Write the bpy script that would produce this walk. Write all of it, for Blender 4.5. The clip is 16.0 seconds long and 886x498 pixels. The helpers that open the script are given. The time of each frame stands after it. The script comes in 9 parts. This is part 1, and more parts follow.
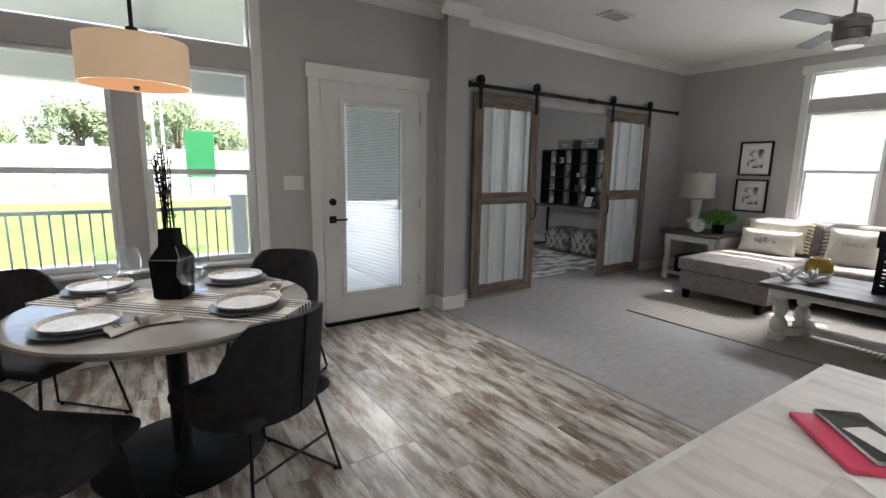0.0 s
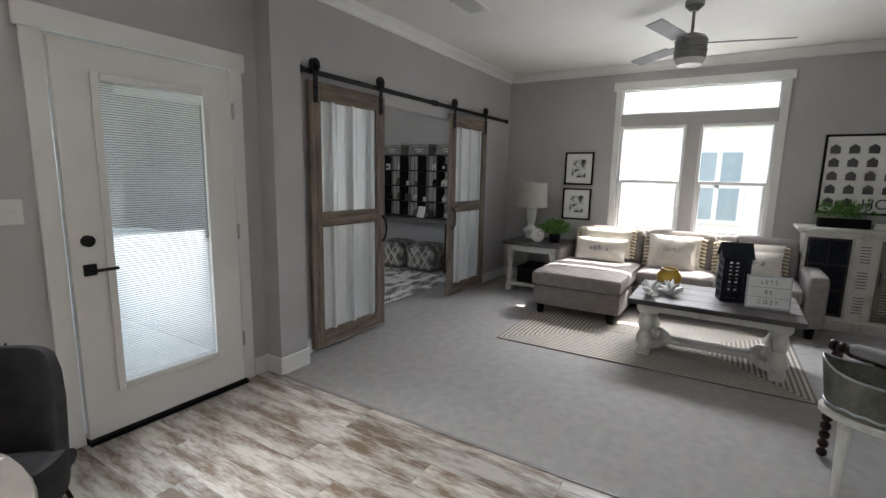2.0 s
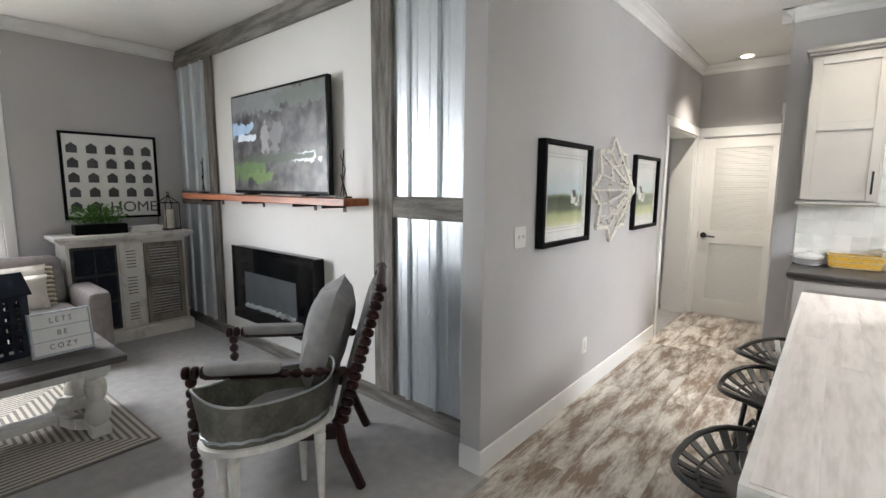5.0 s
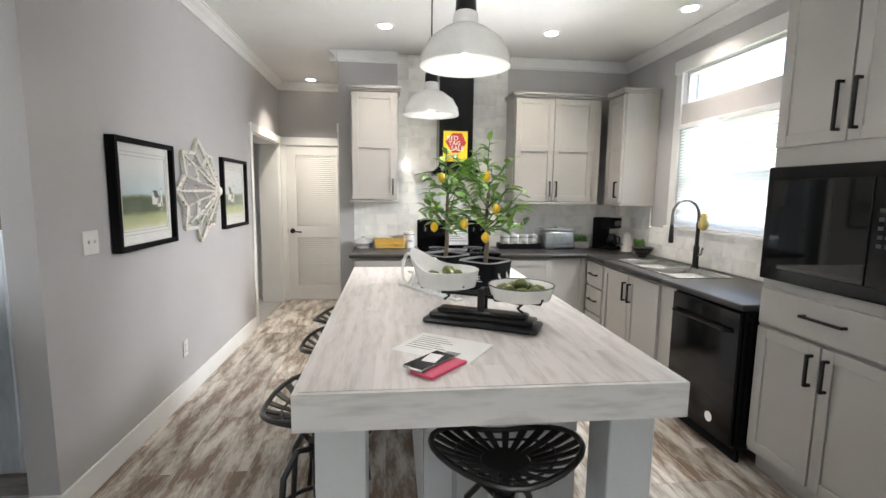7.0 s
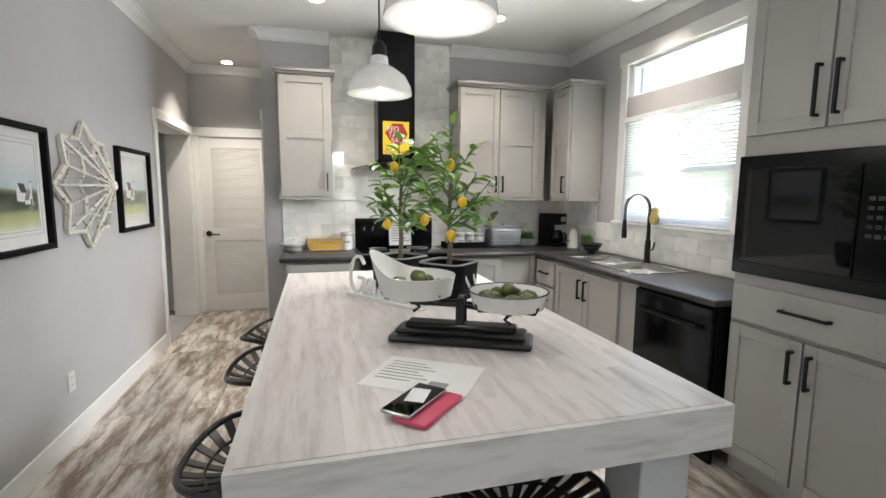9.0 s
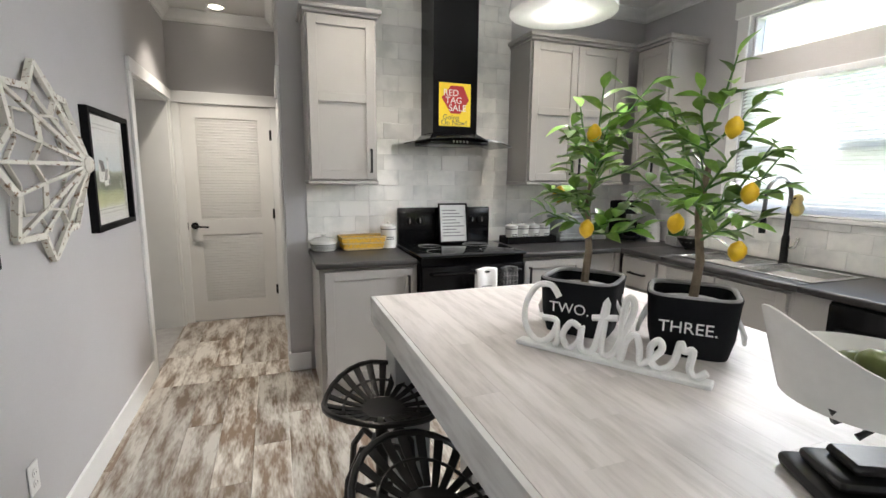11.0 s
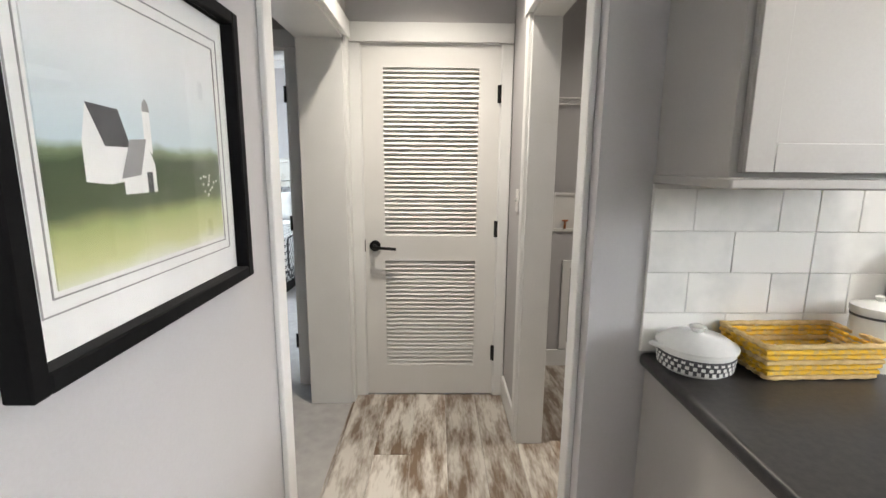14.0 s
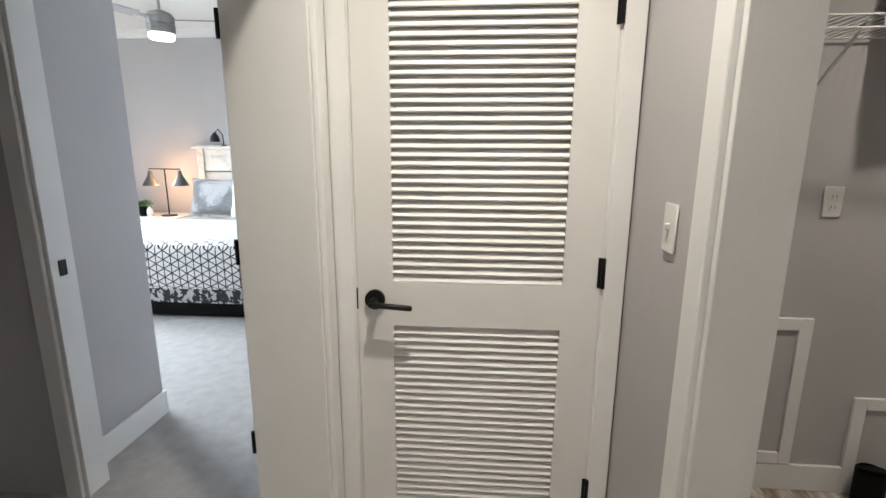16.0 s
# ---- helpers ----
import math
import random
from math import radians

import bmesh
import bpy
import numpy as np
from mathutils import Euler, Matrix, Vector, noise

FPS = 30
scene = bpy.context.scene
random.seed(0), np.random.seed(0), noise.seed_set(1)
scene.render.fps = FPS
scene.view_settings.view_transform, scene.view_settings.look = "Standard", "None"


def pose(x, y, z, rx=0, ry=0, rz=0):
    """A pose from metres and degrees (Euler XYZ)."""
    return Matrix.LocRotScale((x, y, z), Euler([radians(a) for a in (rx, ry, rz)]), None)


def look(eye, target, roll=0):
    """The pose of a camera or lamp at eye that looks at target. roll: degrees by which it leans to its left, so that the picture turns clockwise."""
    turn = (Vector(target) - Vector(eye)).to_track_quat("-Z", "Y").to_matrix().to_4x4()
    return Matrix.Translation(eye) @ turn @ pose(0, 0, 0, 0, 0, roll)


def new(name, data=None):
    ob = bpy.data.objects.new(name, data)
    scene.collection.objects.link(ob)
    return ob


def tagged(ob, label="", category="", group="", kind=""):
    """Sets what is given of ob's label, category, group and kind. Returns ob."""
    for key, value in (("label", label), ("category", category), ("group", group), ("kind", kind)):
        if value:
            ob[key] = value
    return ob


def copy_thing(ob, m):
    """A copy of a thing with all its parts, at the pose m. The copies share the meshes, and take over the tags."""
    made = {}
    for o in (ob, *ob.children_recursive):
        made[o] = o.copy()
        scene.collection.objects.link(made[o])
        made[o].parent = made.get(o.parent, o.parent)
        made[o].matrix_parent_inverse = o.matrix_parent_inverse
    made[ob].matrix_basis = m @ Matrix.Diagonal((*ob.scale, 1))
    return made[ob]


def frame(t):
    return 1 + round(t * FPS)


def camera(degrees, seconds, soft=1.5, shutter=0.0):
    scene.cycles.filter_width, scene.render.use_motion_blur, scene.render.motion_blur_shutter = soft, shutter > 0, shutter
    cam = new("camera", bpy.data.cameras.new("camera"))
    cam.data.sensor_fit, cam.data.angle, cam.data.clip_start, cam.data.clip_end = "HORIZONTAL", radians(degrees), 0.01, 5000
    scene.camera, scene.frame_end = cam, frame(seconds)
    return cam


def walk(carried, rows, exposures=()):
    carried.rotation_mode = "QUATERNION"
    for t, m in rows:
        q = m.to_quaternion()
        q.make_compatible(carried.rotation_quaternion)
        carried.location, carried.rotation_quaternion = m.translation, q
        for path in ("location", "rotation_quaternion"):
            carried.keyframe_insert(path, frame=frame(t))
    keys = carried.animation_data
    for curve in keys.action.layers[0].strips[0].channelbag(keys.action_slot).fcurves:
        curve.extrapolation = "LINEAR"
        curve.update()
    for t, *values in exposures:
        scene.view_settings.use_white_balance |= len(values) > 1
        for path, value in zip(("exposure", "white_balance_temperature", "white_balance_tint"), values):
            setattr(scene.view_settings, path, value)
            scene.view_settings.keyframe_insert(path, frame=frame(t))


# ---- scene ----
cam = camera(87.5, 16.0)
PATH = [
    (0, (0.071, -0.082, 1.386), (1.167, 1.555, 1.043), 1.0),
    (0.5, (0.12, 0.206, 1.41), (1.396, 1.708, 1.073), 1.2),
    (1, (0.211, 0.481, 1.414), (1.652, 1.828, 1.086), 1.1),
    (1.5, (0.36, 0.737, 1.454), (1.93, 1.931, 1.123), 1.2),
    (2, (0.446, 0.942, 1.461), (2.126, 1.98, 1.143), 1.2),
    (2.5, (0.57, 1.113, 1.464), (2.406, 1.845, 1.159), 1.2),
    (3, (0.821, 1.163, 1.456), (2.767, 1.517, 1.162), 1.1),
    (3.5, (1.016, 1.235, 1.458), (2.997, 1.161, 1.188), 0.9),
    (4, (1.195, 1.249, 1.468), (3.094, 0.683, 1.2), 0.9),
    (4.5, (1.328, 1.176, 1.456), (2.969, 0.066, 1.182), 0.6),
    (5, (1.316, 1.197, 1.471), (2.591, -0.32, 1.204), 0.4),
    (5.2, (1.304, 1.223, 1.475), (2.397, -0.431, 1.212), 0.4),
    (7.3, (1.138, 1.44, 1.466), (0.811, -0.518, 1.223), 0.7),
    (7.5, (1.152, 1.436, 1.462), (0.772, -0.513, 1.223), 0.6),
    (8, (1.178, 1.404, 1.464), (0.712, -0.527, 1.233), 0.6),
    (8.5, (1.209, 1.298, 1.443), (0.712, -0.626, 1.214), 0.5),
    (8.7, (1.217, 1.213, 1.43), (0.711, -0.709, 1.198), 0.5),
    (11, (1.748, 0.0, 1.426), (1.069, -1.855, 1.112), 0.6),
    (11.5, (1.949, -0.331, 1.444), (1.27, -2.185, 1.125), 0.7),
    (12, (1.993, -0.695, 1.441), (1.359, -2.564, 1.116), 0.7),
    (12.5, (2.081, -1.056, 1.422), (1.591, -2.969, 1.105), 0.6),
    (13, (2.119, -1.417, 1.415), (1.846, -3.372, 1.095), 0.7),
    (13.5, (2.062, -1.798, 1.419), (1.946, -3.768, 1.094), 0.7),
    (14, (2.093, -2.193, 1.406), (2.064, -4.16, 1.045), 0.5),
    (14.5, (2.106, -2.529, 1.394), (2.152, -4.491, 1.01), 0.5),
    (15, (2.113, -2.831, 1.373), (2.201, -4.795, 1.01), 0.3),
    (15.5, (2.209, -3.18, 1.388), (2.362, -5.135, 0.995), 0.3),
    (16, (2.128, -3.457, 1.395), (2.274, -5.409, 0.986), 0.3),
]
EXPOSURES = [(0.0, 1.95), (1.0, 1.9), (2.0, 2.1), (2.5, 2.3), (3.0, 2.55), (3.5, 2.6), (4.0, 2.35), (4.5, 2.3), (5.0, 2.5), (8.0, 2.4), (11.0, 2.1), (13.0, 2.4), (14.5, 2.4), (16.0, 2.3)]
walk(cam, [(t, look(eye, target, roll)) for t, eye, target, roll in PATH], EXPOSURES)

# ---- world, sun and lamps ----
world = bpy.data.worlds.new("world")
scene.world = world
world.use_nodes = True
wn = world.node_tree.nodes
sky = wn.new("ShaderNodeTexSky")
sky.sky_type = "NISHITA"
sky.sun_disc = False
sky.sun_elevation = radians(55.5)
sky.sun_rotation = radians(116.0)
sky.air_density, sky.dust_density = 1.0, 2.5
wn["Background"].inputs["Strength"].default_value = 0.15
world.node_tree.links.new(sky.outputs["Color"], wn["Background"].inputs["Color"])

sun_data = bpy.data.lights.new("sun", "SUN")
sun_data.energy, sun_data.angle, sun_data.color = 5.0, radians(0.6), (1.0, 0.95, 0.88)
sun = new("sun", sun_data)
sun.matrix_basis = look((0, 0, 0), (-1.0, 0.487, -1.62))


def window_light(name, where, aim, width, height, power, spread=80, color=(0.96, 0.975, 1.0)):
    """An area lamp in a wall opening that stands in for daylight, aimed inside."""
    d = bpy.data.lights.new(name, "AREA")
    d.shape, d.size, d.size_y, d.energy, d.color, d.spread = "RECTANGLE", width, height, power, color, radians(spread)
    ob = new(name, d)
    ob.matrix_basis = look(where, aim)
    return ob


def bulb(name, x, y, z, power, size=0.06, color=(1.0, 0.86, 0.68)):
    d = bpy.data.lights.new(name, "POINT")
    d.energy, d.shadow_soft_size, d.color = power, size, color
    ob = new(name, d)
    ob.location = (x, y, z)
    return ob


def downlight(name, x, y, z, power, cone=120, color=(1.0, 0.91, 0.79)):
    d = bpy.data.lights.new(name, "SPOT")
    d.energy, d.spot_size, d.spot_blend, d.shadow_soft_size, d.color = power, radians(cone), 0.9, 0.05, color
    ob = new(name, d)
    ob.location = (x, y, z)
    return ob


window_light("daylight_dining", (0.07, 3.69, 2.40), (0.07, 2.2, 0.3), 1.6, 0.5, 5)
window_light("daylight_dining_low", (0.07, 3.69, 0.75), (0.07, 0.7, 3.0), 1.6, 0.4, 5, 60)
window_light("daylight_entry", (1.85, 3.66, 1.15), (1.85, 2.4, -0.4), 0.5, 1.3, 1.8)
window_light("daylight_living", (6.65, 1.41, 2.40), (4.9, 1.41, 0.3), 1.6, 0.5, 9)
window_light("daylight_living_low", (6.65, 1.41, 0.95), (3.65, 1.41, 3.1), 1.6, 0.4, 3.2, 100)
window_light("daylight_living_side", (6.65, 1.75, 1.55), (4.1, -0.86, 1.35), 0.9, 1.2, 3.2, 62)
window_light("daylight_kitchen", (-1.27, -1.86, 2.35), (0.4, -1.86, 0.3), 1.0, 0.5, 7)
window_light("daylight_kitchen_side", (-1.27, -1.7, 1.85), (2.57, -3.1, 1.3), 0.9, 0.6, 2.6, 60)
window_light("daylight_kitchen_low", (-1.27, -1.86, 1.30), (1.7, -1.86, 3.4), 1.0, 0.3, 2.0, 62)
window_light("daylight_bedroom", (6.85, -7.4, 1.7), (3.6, -5.9, 0.2), 1.7, 1.4, 46, 150, (0.80, 0.91, 1.0))
# added fill for the office; no window of that room is in view
window_light("office_fill_light", (2.72, 5.2, 1.7), (4.9, 5.2, 1.0), 1.5, 1.3, 2.6, 160)
for spot_x, spot_y, watts in ((1.20, -2.62, 14), (-0.21, -2.59, 14), (-1.02, -1.92, 11), (0.7, -4.4, 18)):
    downlight("recessed_bulb", spot_x, spot_y, 2.80, watts)
downlight("recessed_bulb", 2.14, -4.22, 2.80, 31, 100)
bulb("dining_bulb", 0.12, 2.30, 1.62, 0.8)
bulb("pendant_bulb", 0.894, -0.213, 1.888, 2.0, 0.012, (1.0, 0.97, 0.93))
bulb("pendant_bulb", 0.925, -1.247, 1.896, 2.0, 0.012, (1.0, 0.97, 0.93))
bulb("bedside_bulb", 5.93, -8.88, 1.06, 2.4, 0.04, (1.0, 0.55, 0.25))

# ---- materials ----
def mat(name, c1, c2=None, rough=0.5, metal=0.0, scale=8.0, stretch=(1, 1, 1), fine=60.0, bump=0.1, bump_scale=None,
        lo=0.35, hi=0.65, vary=0.0, spec=0.5, detail=5.0, coat=0.0):
    """Two tones mixed by grain at two scales, with a fine relief."""
    m = bpy.data.materials.new(name)
    m.use_nodes = True
    nt = m.node_tree
    n, ln = nt.nodes, nt.links
    p = n["Principled BSDF"]
    c2 = c2 or tuple(v * 0.88 for v in c1)
    tc = n.new("ShaderNodeTexCoord")
    mp = n.new("ShaderNodeMapping")
    mp.inputs["Scale"].default_value = stretch
    ln.new(tc.outputs["Object"], mp.inputs["Vector"])
    vec = mp.outputs["Vector"]
    if vary:
        info = n.new("ShaderNodeObjectInfo")
        mul = n.new("ShaderNodeVectorMath")
        mul.operation = "SCALE"
        mul.inputs[0].default_value = (37.0, 19.0, 53.0)
        ln.new(info.outputs["Random"], mul.inputs["Scale"])
        add = n.new("ShaderNodeVectorMath")
        ln.new(vec, add.inputs[0])
        ln.new(mul.outputs[0], add.inputs[1])
        vec = add.outputs[0]
    big = n.new("ShaderNodeTexNoise")
    big.inputs["Scale"].default_value, big.inputs["Detail"].default_value = scale, detail
    small = n.new("ShaderNodeTexNoise")
    small.inputs["Scale"].default_value, small.inputs["Detail"].default_value = fine, 3.0
    ln.new(vec, big.inputs["Vector"])
    ln.new(vec, small.inputs["Vector"])
    mixf = n.new("ShaderNodeMath")
    mixf.operation = "MULTIPLY_ADD"
    ln.new(small.outputs["Fac"], mixf.inputs[0])
    mixf.inputs[1].default_value = 0.35
    ln.new(big.outputs["Fac"], mixf.inputs[2])
    sub = n.new("ShaderNodeMath")
    sub.operation = "SUBTRACT"
    ln.new(mixf.outputs[0], sub.inputs[0])
    sub.inputs[1].default_value = 0.175
    rng = n.new("ShaderNodeMapRange")
    rng.inputs["From Min"].default_value, rng.inputs["From Max"].default_value = lo, hi
    ln.new(sub.outputs[0], rng.inputs["Value"])
    mix = n.new("ShaderNodeMix")
    mix.data_type = "RGBA"
    ln.new(rng.outputs["Result"], mix.inputs["Factor"])
    mix.inputs["A"].default_value, mix.inputs["B"].default_value = (*c1, 1), (*c2, 1)
    col = mix.outputs["Result"]
    if vary:
        hsv = n.new("ShaderNodeHueSaturation")
        vr = n.new("ShaderNodeMapRange")
        vr.inputs["To Min"].default_value, vr.inputs["To Max"].default_value = 1 - vary, 1 + vary
        ln.new(info.outputs["Random"], vr.inputs["Value"])
        ln.new(vr.outputs["Result"], hsv.inputs["Value"])
        ln.new(col, hsv.inputs["Color"])
        col = hsv.outputs["Color"]
    ln.new(col, p.inputs["Base Color"])
    p.inputs["Roughness"].default_value, p.inputs["Metallic"].default_value = rough, metal
    p.inputs["Specular IOR Level"].default_value = spec
    p.inputs["Coat Weight"].default_value = coat
    if bump:
        bn = n.new("ShaderNodeTexNoise")
        bn.inputs["Scale"].default_value, bn.inputs["Detail"].default_value = bump_scale or fine, 4.0
        ln.new(vec, bn.inputs["Vector"])
        b = n.new("ShaderNodeBump")
        b.inputs["Strength"].default_value, b.inputs["Distance"].default_value = bump, 0.004
        ln.new(bn.outputs["Fac"], b.inputs["Height"])
        ln.new(b.outputs["Normal"], p.inputs["Normal"])
    return m


def wood(name, c1, c2, axis="x", rough=0.5, vary=0.08, scale=3.0, bump=0.15, lo=0.35, hi=0.65):
    s = {"x": (1, 9, 9), "y": (9, 1, 9), "z": (9, 9, 1)}[axis]
    return mat(name, c1, c2, rough=rough, scale=scale, stretch=s, fine=22, bump=bump, vary=vary, lo=lo, hi=hi)


def glow(name, color, strength):
    m = bpy.data.materials.new(name)
    m.use_nodes = True
    p = m.node_tree.nodes["Principled BSDF"]
    p.inputs["Base Color"].default_value = (*color, 1)
    p.inputs["Emission Color"].default_value = (*color, 1)
    p.inputs["Emission Strength"].default_value = strength * 0.7
    return m


def glass(name, color=(1, 1, 1), rough=0.0, sheen=0.025):
    """Thin clear pane: mostly clear, with a mirror's sheen."""
    m = bpy.data.materials.new(name)
    m.use_nodes = True
    n, ln = m.node_tree.nodes, m.node_tree.links
    n.remove(n["Principled BSDF"])
    tr, gl, mx, fr = (n.new("ShaderNodeBsdfTransparent"), n.new("ShaderNodeBsdfGlossy"), n.new("ShaderNodeMixShader"), n.new("ShaderNodeLayerWeight"))
    tr.inputs["Color"].default_value = (*color, 1)
    gl.inputs["Roughness"].default_value = rough
    fr.inputs["Blend"].default_value = 0.5
    pw, sc_ = n.new("ShaderNodeMath"), n.new("ShaderNodeMath")
    pw.operation, pw.inputs[1].default_value = "POWER", 4.0
    sc_.operation, sc_.inputs[1].default_value, sc_.inputs[2].default_value = "MULTIPLY_ADD", 0.5, sheen
    ln.new(fr.outputs["Facing"], pw.inputs[0])
    ln.new(pw.outputs[0], sc_.inputs[0])
    ln.new(sc_.outputs[0], mx.inputs[0])
    ln.new(tr.outputs[0], mx.inputs[1])
    ln.new(gl.outputs[0], mx.inputs[2])
    ln.new(mx.outputs[0], n["Material Output"].inputs["Surface"])
    return m


def ramp_mat(name, source, stops, rough=0.6, scale=6.0, axis="z", low=0.0, high=1.0, jitter=0.15, emit=0.0):
    """Colour bands along one axis, disturbed by noise: painted skies, fields, printed pictures."""
    m = bpy.data.materials.new(name)
    m.use_nodes = True
    n, ln = m.node_tree.nodes, m.node_tree.links
    p = n["Principled BSDF"]
    tc, sep, no = n.new("ShaderNodeTexCoord"), n.new("ShaderNodeSeparateXYZ"), n.new("ShaderNodeTexNoise")
    no.inputs["Scale"].default_value, no.inputs["Detail"].default_value = scale, 6.0
    ln.new(tc.outputs["Object"], sep.inputs[0])
    ln.new(tc.outputs["Object"], no.inputs["Vector"])
    mr = n.new("ShaderNodeMapRange")
    mr.inputs["From Min"].default_value, mr.inputs["From Max"].default_value = low, high
    ln.new(sep.outputs[axis.upper()], mr.inputs["Value"])
    ma = n.new("ShaderNodeMath")
    ma.operation = "MULTIPLY_ADD"
    ln.new(no.outputs["Fac"], ma.inputs[0])
    ma.inputs[1].default_value = jitter
    if source == "noise":
        ma.inputs[1].default_value = 1.0
        ma.inputs[2].default_value = 0.0
    else:
        ln.new(mr.outputs["Result"], ma.inputs[2])
    cr = n.new("ShaderNodeValToRGB")
    e = cr.color_ramp.elements
    while len(e) < len(stops):
        e.new(0.5)
    for el, (at, c) in zip(e, stops):
        el.position, el.color = at, (*c, 1)
    ln.new(ma.outputs[0], cr.inputs["Fac"])
    ln.new(cr.outputs["Color"], p.inputs["Base Color"])
    p.inputs["Roughness"].default_value = rough
    if emit:
        ln.new(cr.outputs["Color"], p.inputs["Emission Color"])
        p.inputs["Emission Strength"].default_value = emit
    return m


M_WALL = mat("wall_paint", (0.47, 0.46, 0.465), (0.44, 0.43, 0.435), rough=0.62, scale=1.5, fine=140, bump=0.05, bump_scale=220)
M_CEIL = mat("ceiling_paint", (0.78, 0.77, 0.75), (0.74, 0.73, 0.71), rough=0.85, scale=2, fine=90, bump=0.25, bump_scale=70)
M_TRIM = mat("white_trim_paint", (0.78, 0.78, 0.77), (0.73, 0.73, 0.72), rough=0.38, scale=3, fine=120, bump=0.03)
M_DOOR = mat("white_door_paint", (0.74, 0.73, 0.71), (0.70, 0.69, 0.67), rough=0.55, scale=3, fine=150, bump=0.04)
M_VINYL = mat("white_vinyl", (0.82, 0.83, 0.84), (0.77, 0.78, 0.79), rough=0.35, bump=0.02)
M_CARPET = mat("grey_carpet", (0.43, 0.42, 0.412), (0.345, 0.335, 0.33), rough=0.95, scale=14, fine=240, bump=0.9, bump_scale=330, spec=0.1, lo=0.25, hi=0.75)
M_BLACK = mat("black_metal", (0.004, 0.004, 0.0045), (0.007, 0.007, 0.007), rough=0.42, scale=20, bump=0.05, spec=0.28)
M_CHROME = mat("brushed_nickel", (0.55, 0.54, 0.52), (0.47, 0.46, 0.45), rough=0.28, metal=1.0, stretch=(1, 1, 12), bump=0.03)
M_GALV = mat("galvanized_steel", (0.50, 0.53, 0.55), (0.36, 0.39, 0.41), rough=0.36, metal=0.85, scale=7, fine=40, bump=0.08)
M_CORR = mat("corrugated_white_metal", (0.82, 0.85, 0.86), (0.70, 0.74, 0.76), rough=0.4, metal=0.45, scale=3, stretch=(1, 1, 0.25), bump=0.04)
M_CORR_WALL = mat("galvanized_wall_sheet", (0.74, 0.79, 0.83), (0.60, 0.65, 0.69), rough=0.36, metal=0.85, scale=3, stretch=(1, 1, 0.25), bump=0.04)
M_GREYWOOD = wood("weathered_grey_wood", (0.24, 0.225, 0.205), (0.10, 0.09, 0.08), "z", rough=0.75, bump=0.5)
M_GREYWOODX = wood("weathered_grey_board", (0.24, 0.23, 0.21), (0.11, 0.10, 0.09), "x", rough=0.75, bump=0.5)
M_BARN = wood("weathered_brown_wood", (0.225, 0.175, 0.135), (0.10, 0.075, 0.058), "z", rough=0.7, bump=0.5)
M_BARNX = wood("weathered_brown_rail_wood", (0.225, 0.175, 0.135), (0.10, 0.075, 0.058), "x", rough=0.7, bump=0.5)
M_PLANK = mat("whitewashed_plank", (0.54, 0.51, 0.465), (0.165, 0.115, 0.078), rough=0.36, scale=3.5, stretch=(4.2, 0.85, 1), fine=20, bump=0.12, bump_scale=30,
              lo=0.37, hi=0.63, vary=0.22, detail=12.0)
M_CAB = mat("grey_cabinet_paint", (0.385, 0.37, 0.35), (0.36, 0.345, 0.325), rough=0.42, scale=2, fine=150, bump=0.03)
M_CAB_LIGHT = mat("pale_grey_paint", (0.54, 0.555, 0.56), (0.50, 0.515, 0.52), rough=0.45, scale=2, bump=0.03)
M_COUNTER = mat("black_laminate", (0.020, 0.019, 0.020), (0.034, 0.032, 0.031), rough=0.38, scale=60, fine=200, bump=0.04)
M_ISLAND = mat("whitewashed_laminate", (0.64, 0.595, 0.575), (0.38, 0.345, 0.325), rough=0.4, scale=3.6, stretch=(8, 1, 8), fine=14, bump=0.05, lo=0.42, hi=0.85, vary=0.05, detail=8)
M_ISLAND_EDGE = mat("whitewashed_laminate_edge", (0.70, 0.69, 0.67), (0.48, 0.46, 0.44), rough=0.45, scale=5, stretch=(1, 1, 6), fine=14, bump=0.1, lo=0.45, hi=0.8)
M_TILE = mat("glazed_white_tile", (0.86, 0.85, 0.82), (0.56, 0.565, 0.55), rough=0.12, scale=5, fine=12, bump=0.12, bump_scale=9, lo=0.46, hi=0.86, vary=0.06, detail=6)
M_GROUT = mat("pale_grout", (0.76, 0.75, 0.72), (0.68, 0.67, 0.64), rough=0.9, bump=0.2)
M_BLACKGLOSS = mat("black_appliance_enamel", (0.003, 0.003, 0.0035), (0.005, 0.005, 0.0055), rough=0.16, bump=0.0, spec=0.22)
M_DARKGLASS = mat("dark_glass", (0.004, 0.0045, 0.005), (0.006, 0.0065, 0.007), rough=0.04, bump=0.0, spec=0.3)
M_STEEL = mat("stainless_steel", (0.55, 0.55, 0.54), (0.48, 0.48, 0.47), rough=0.25, metal=1.0, stretch=(14, 1, 1), fine=90, bump=0.04)
M_GLASS = glass("window_glass")
M_WHITE = mat("white_ceramic", (0.78, 0.775, 0.75), (0.72, 0.715, 0.69), rough=0.2, bump=0.02)
M_MATTEWHITE = mat("matte_white_paint", (0.82, 0.82, 0.81), (0.76, 0.755, 0.74), rough=0.6, scale=12, bump=0.1)
M_DARK = mat("charcoal_black", (0.004, 0.004, 0.0045), (0.007, 0.007, 0.0075), rough=0.6, bump=0.1, spec=0.1)
M_PLASTIC = mat("white_plastic", (0.72, 0.71, 0.69), (0.69, 0.68, 0.66), rough=0.35, bump=0.0)


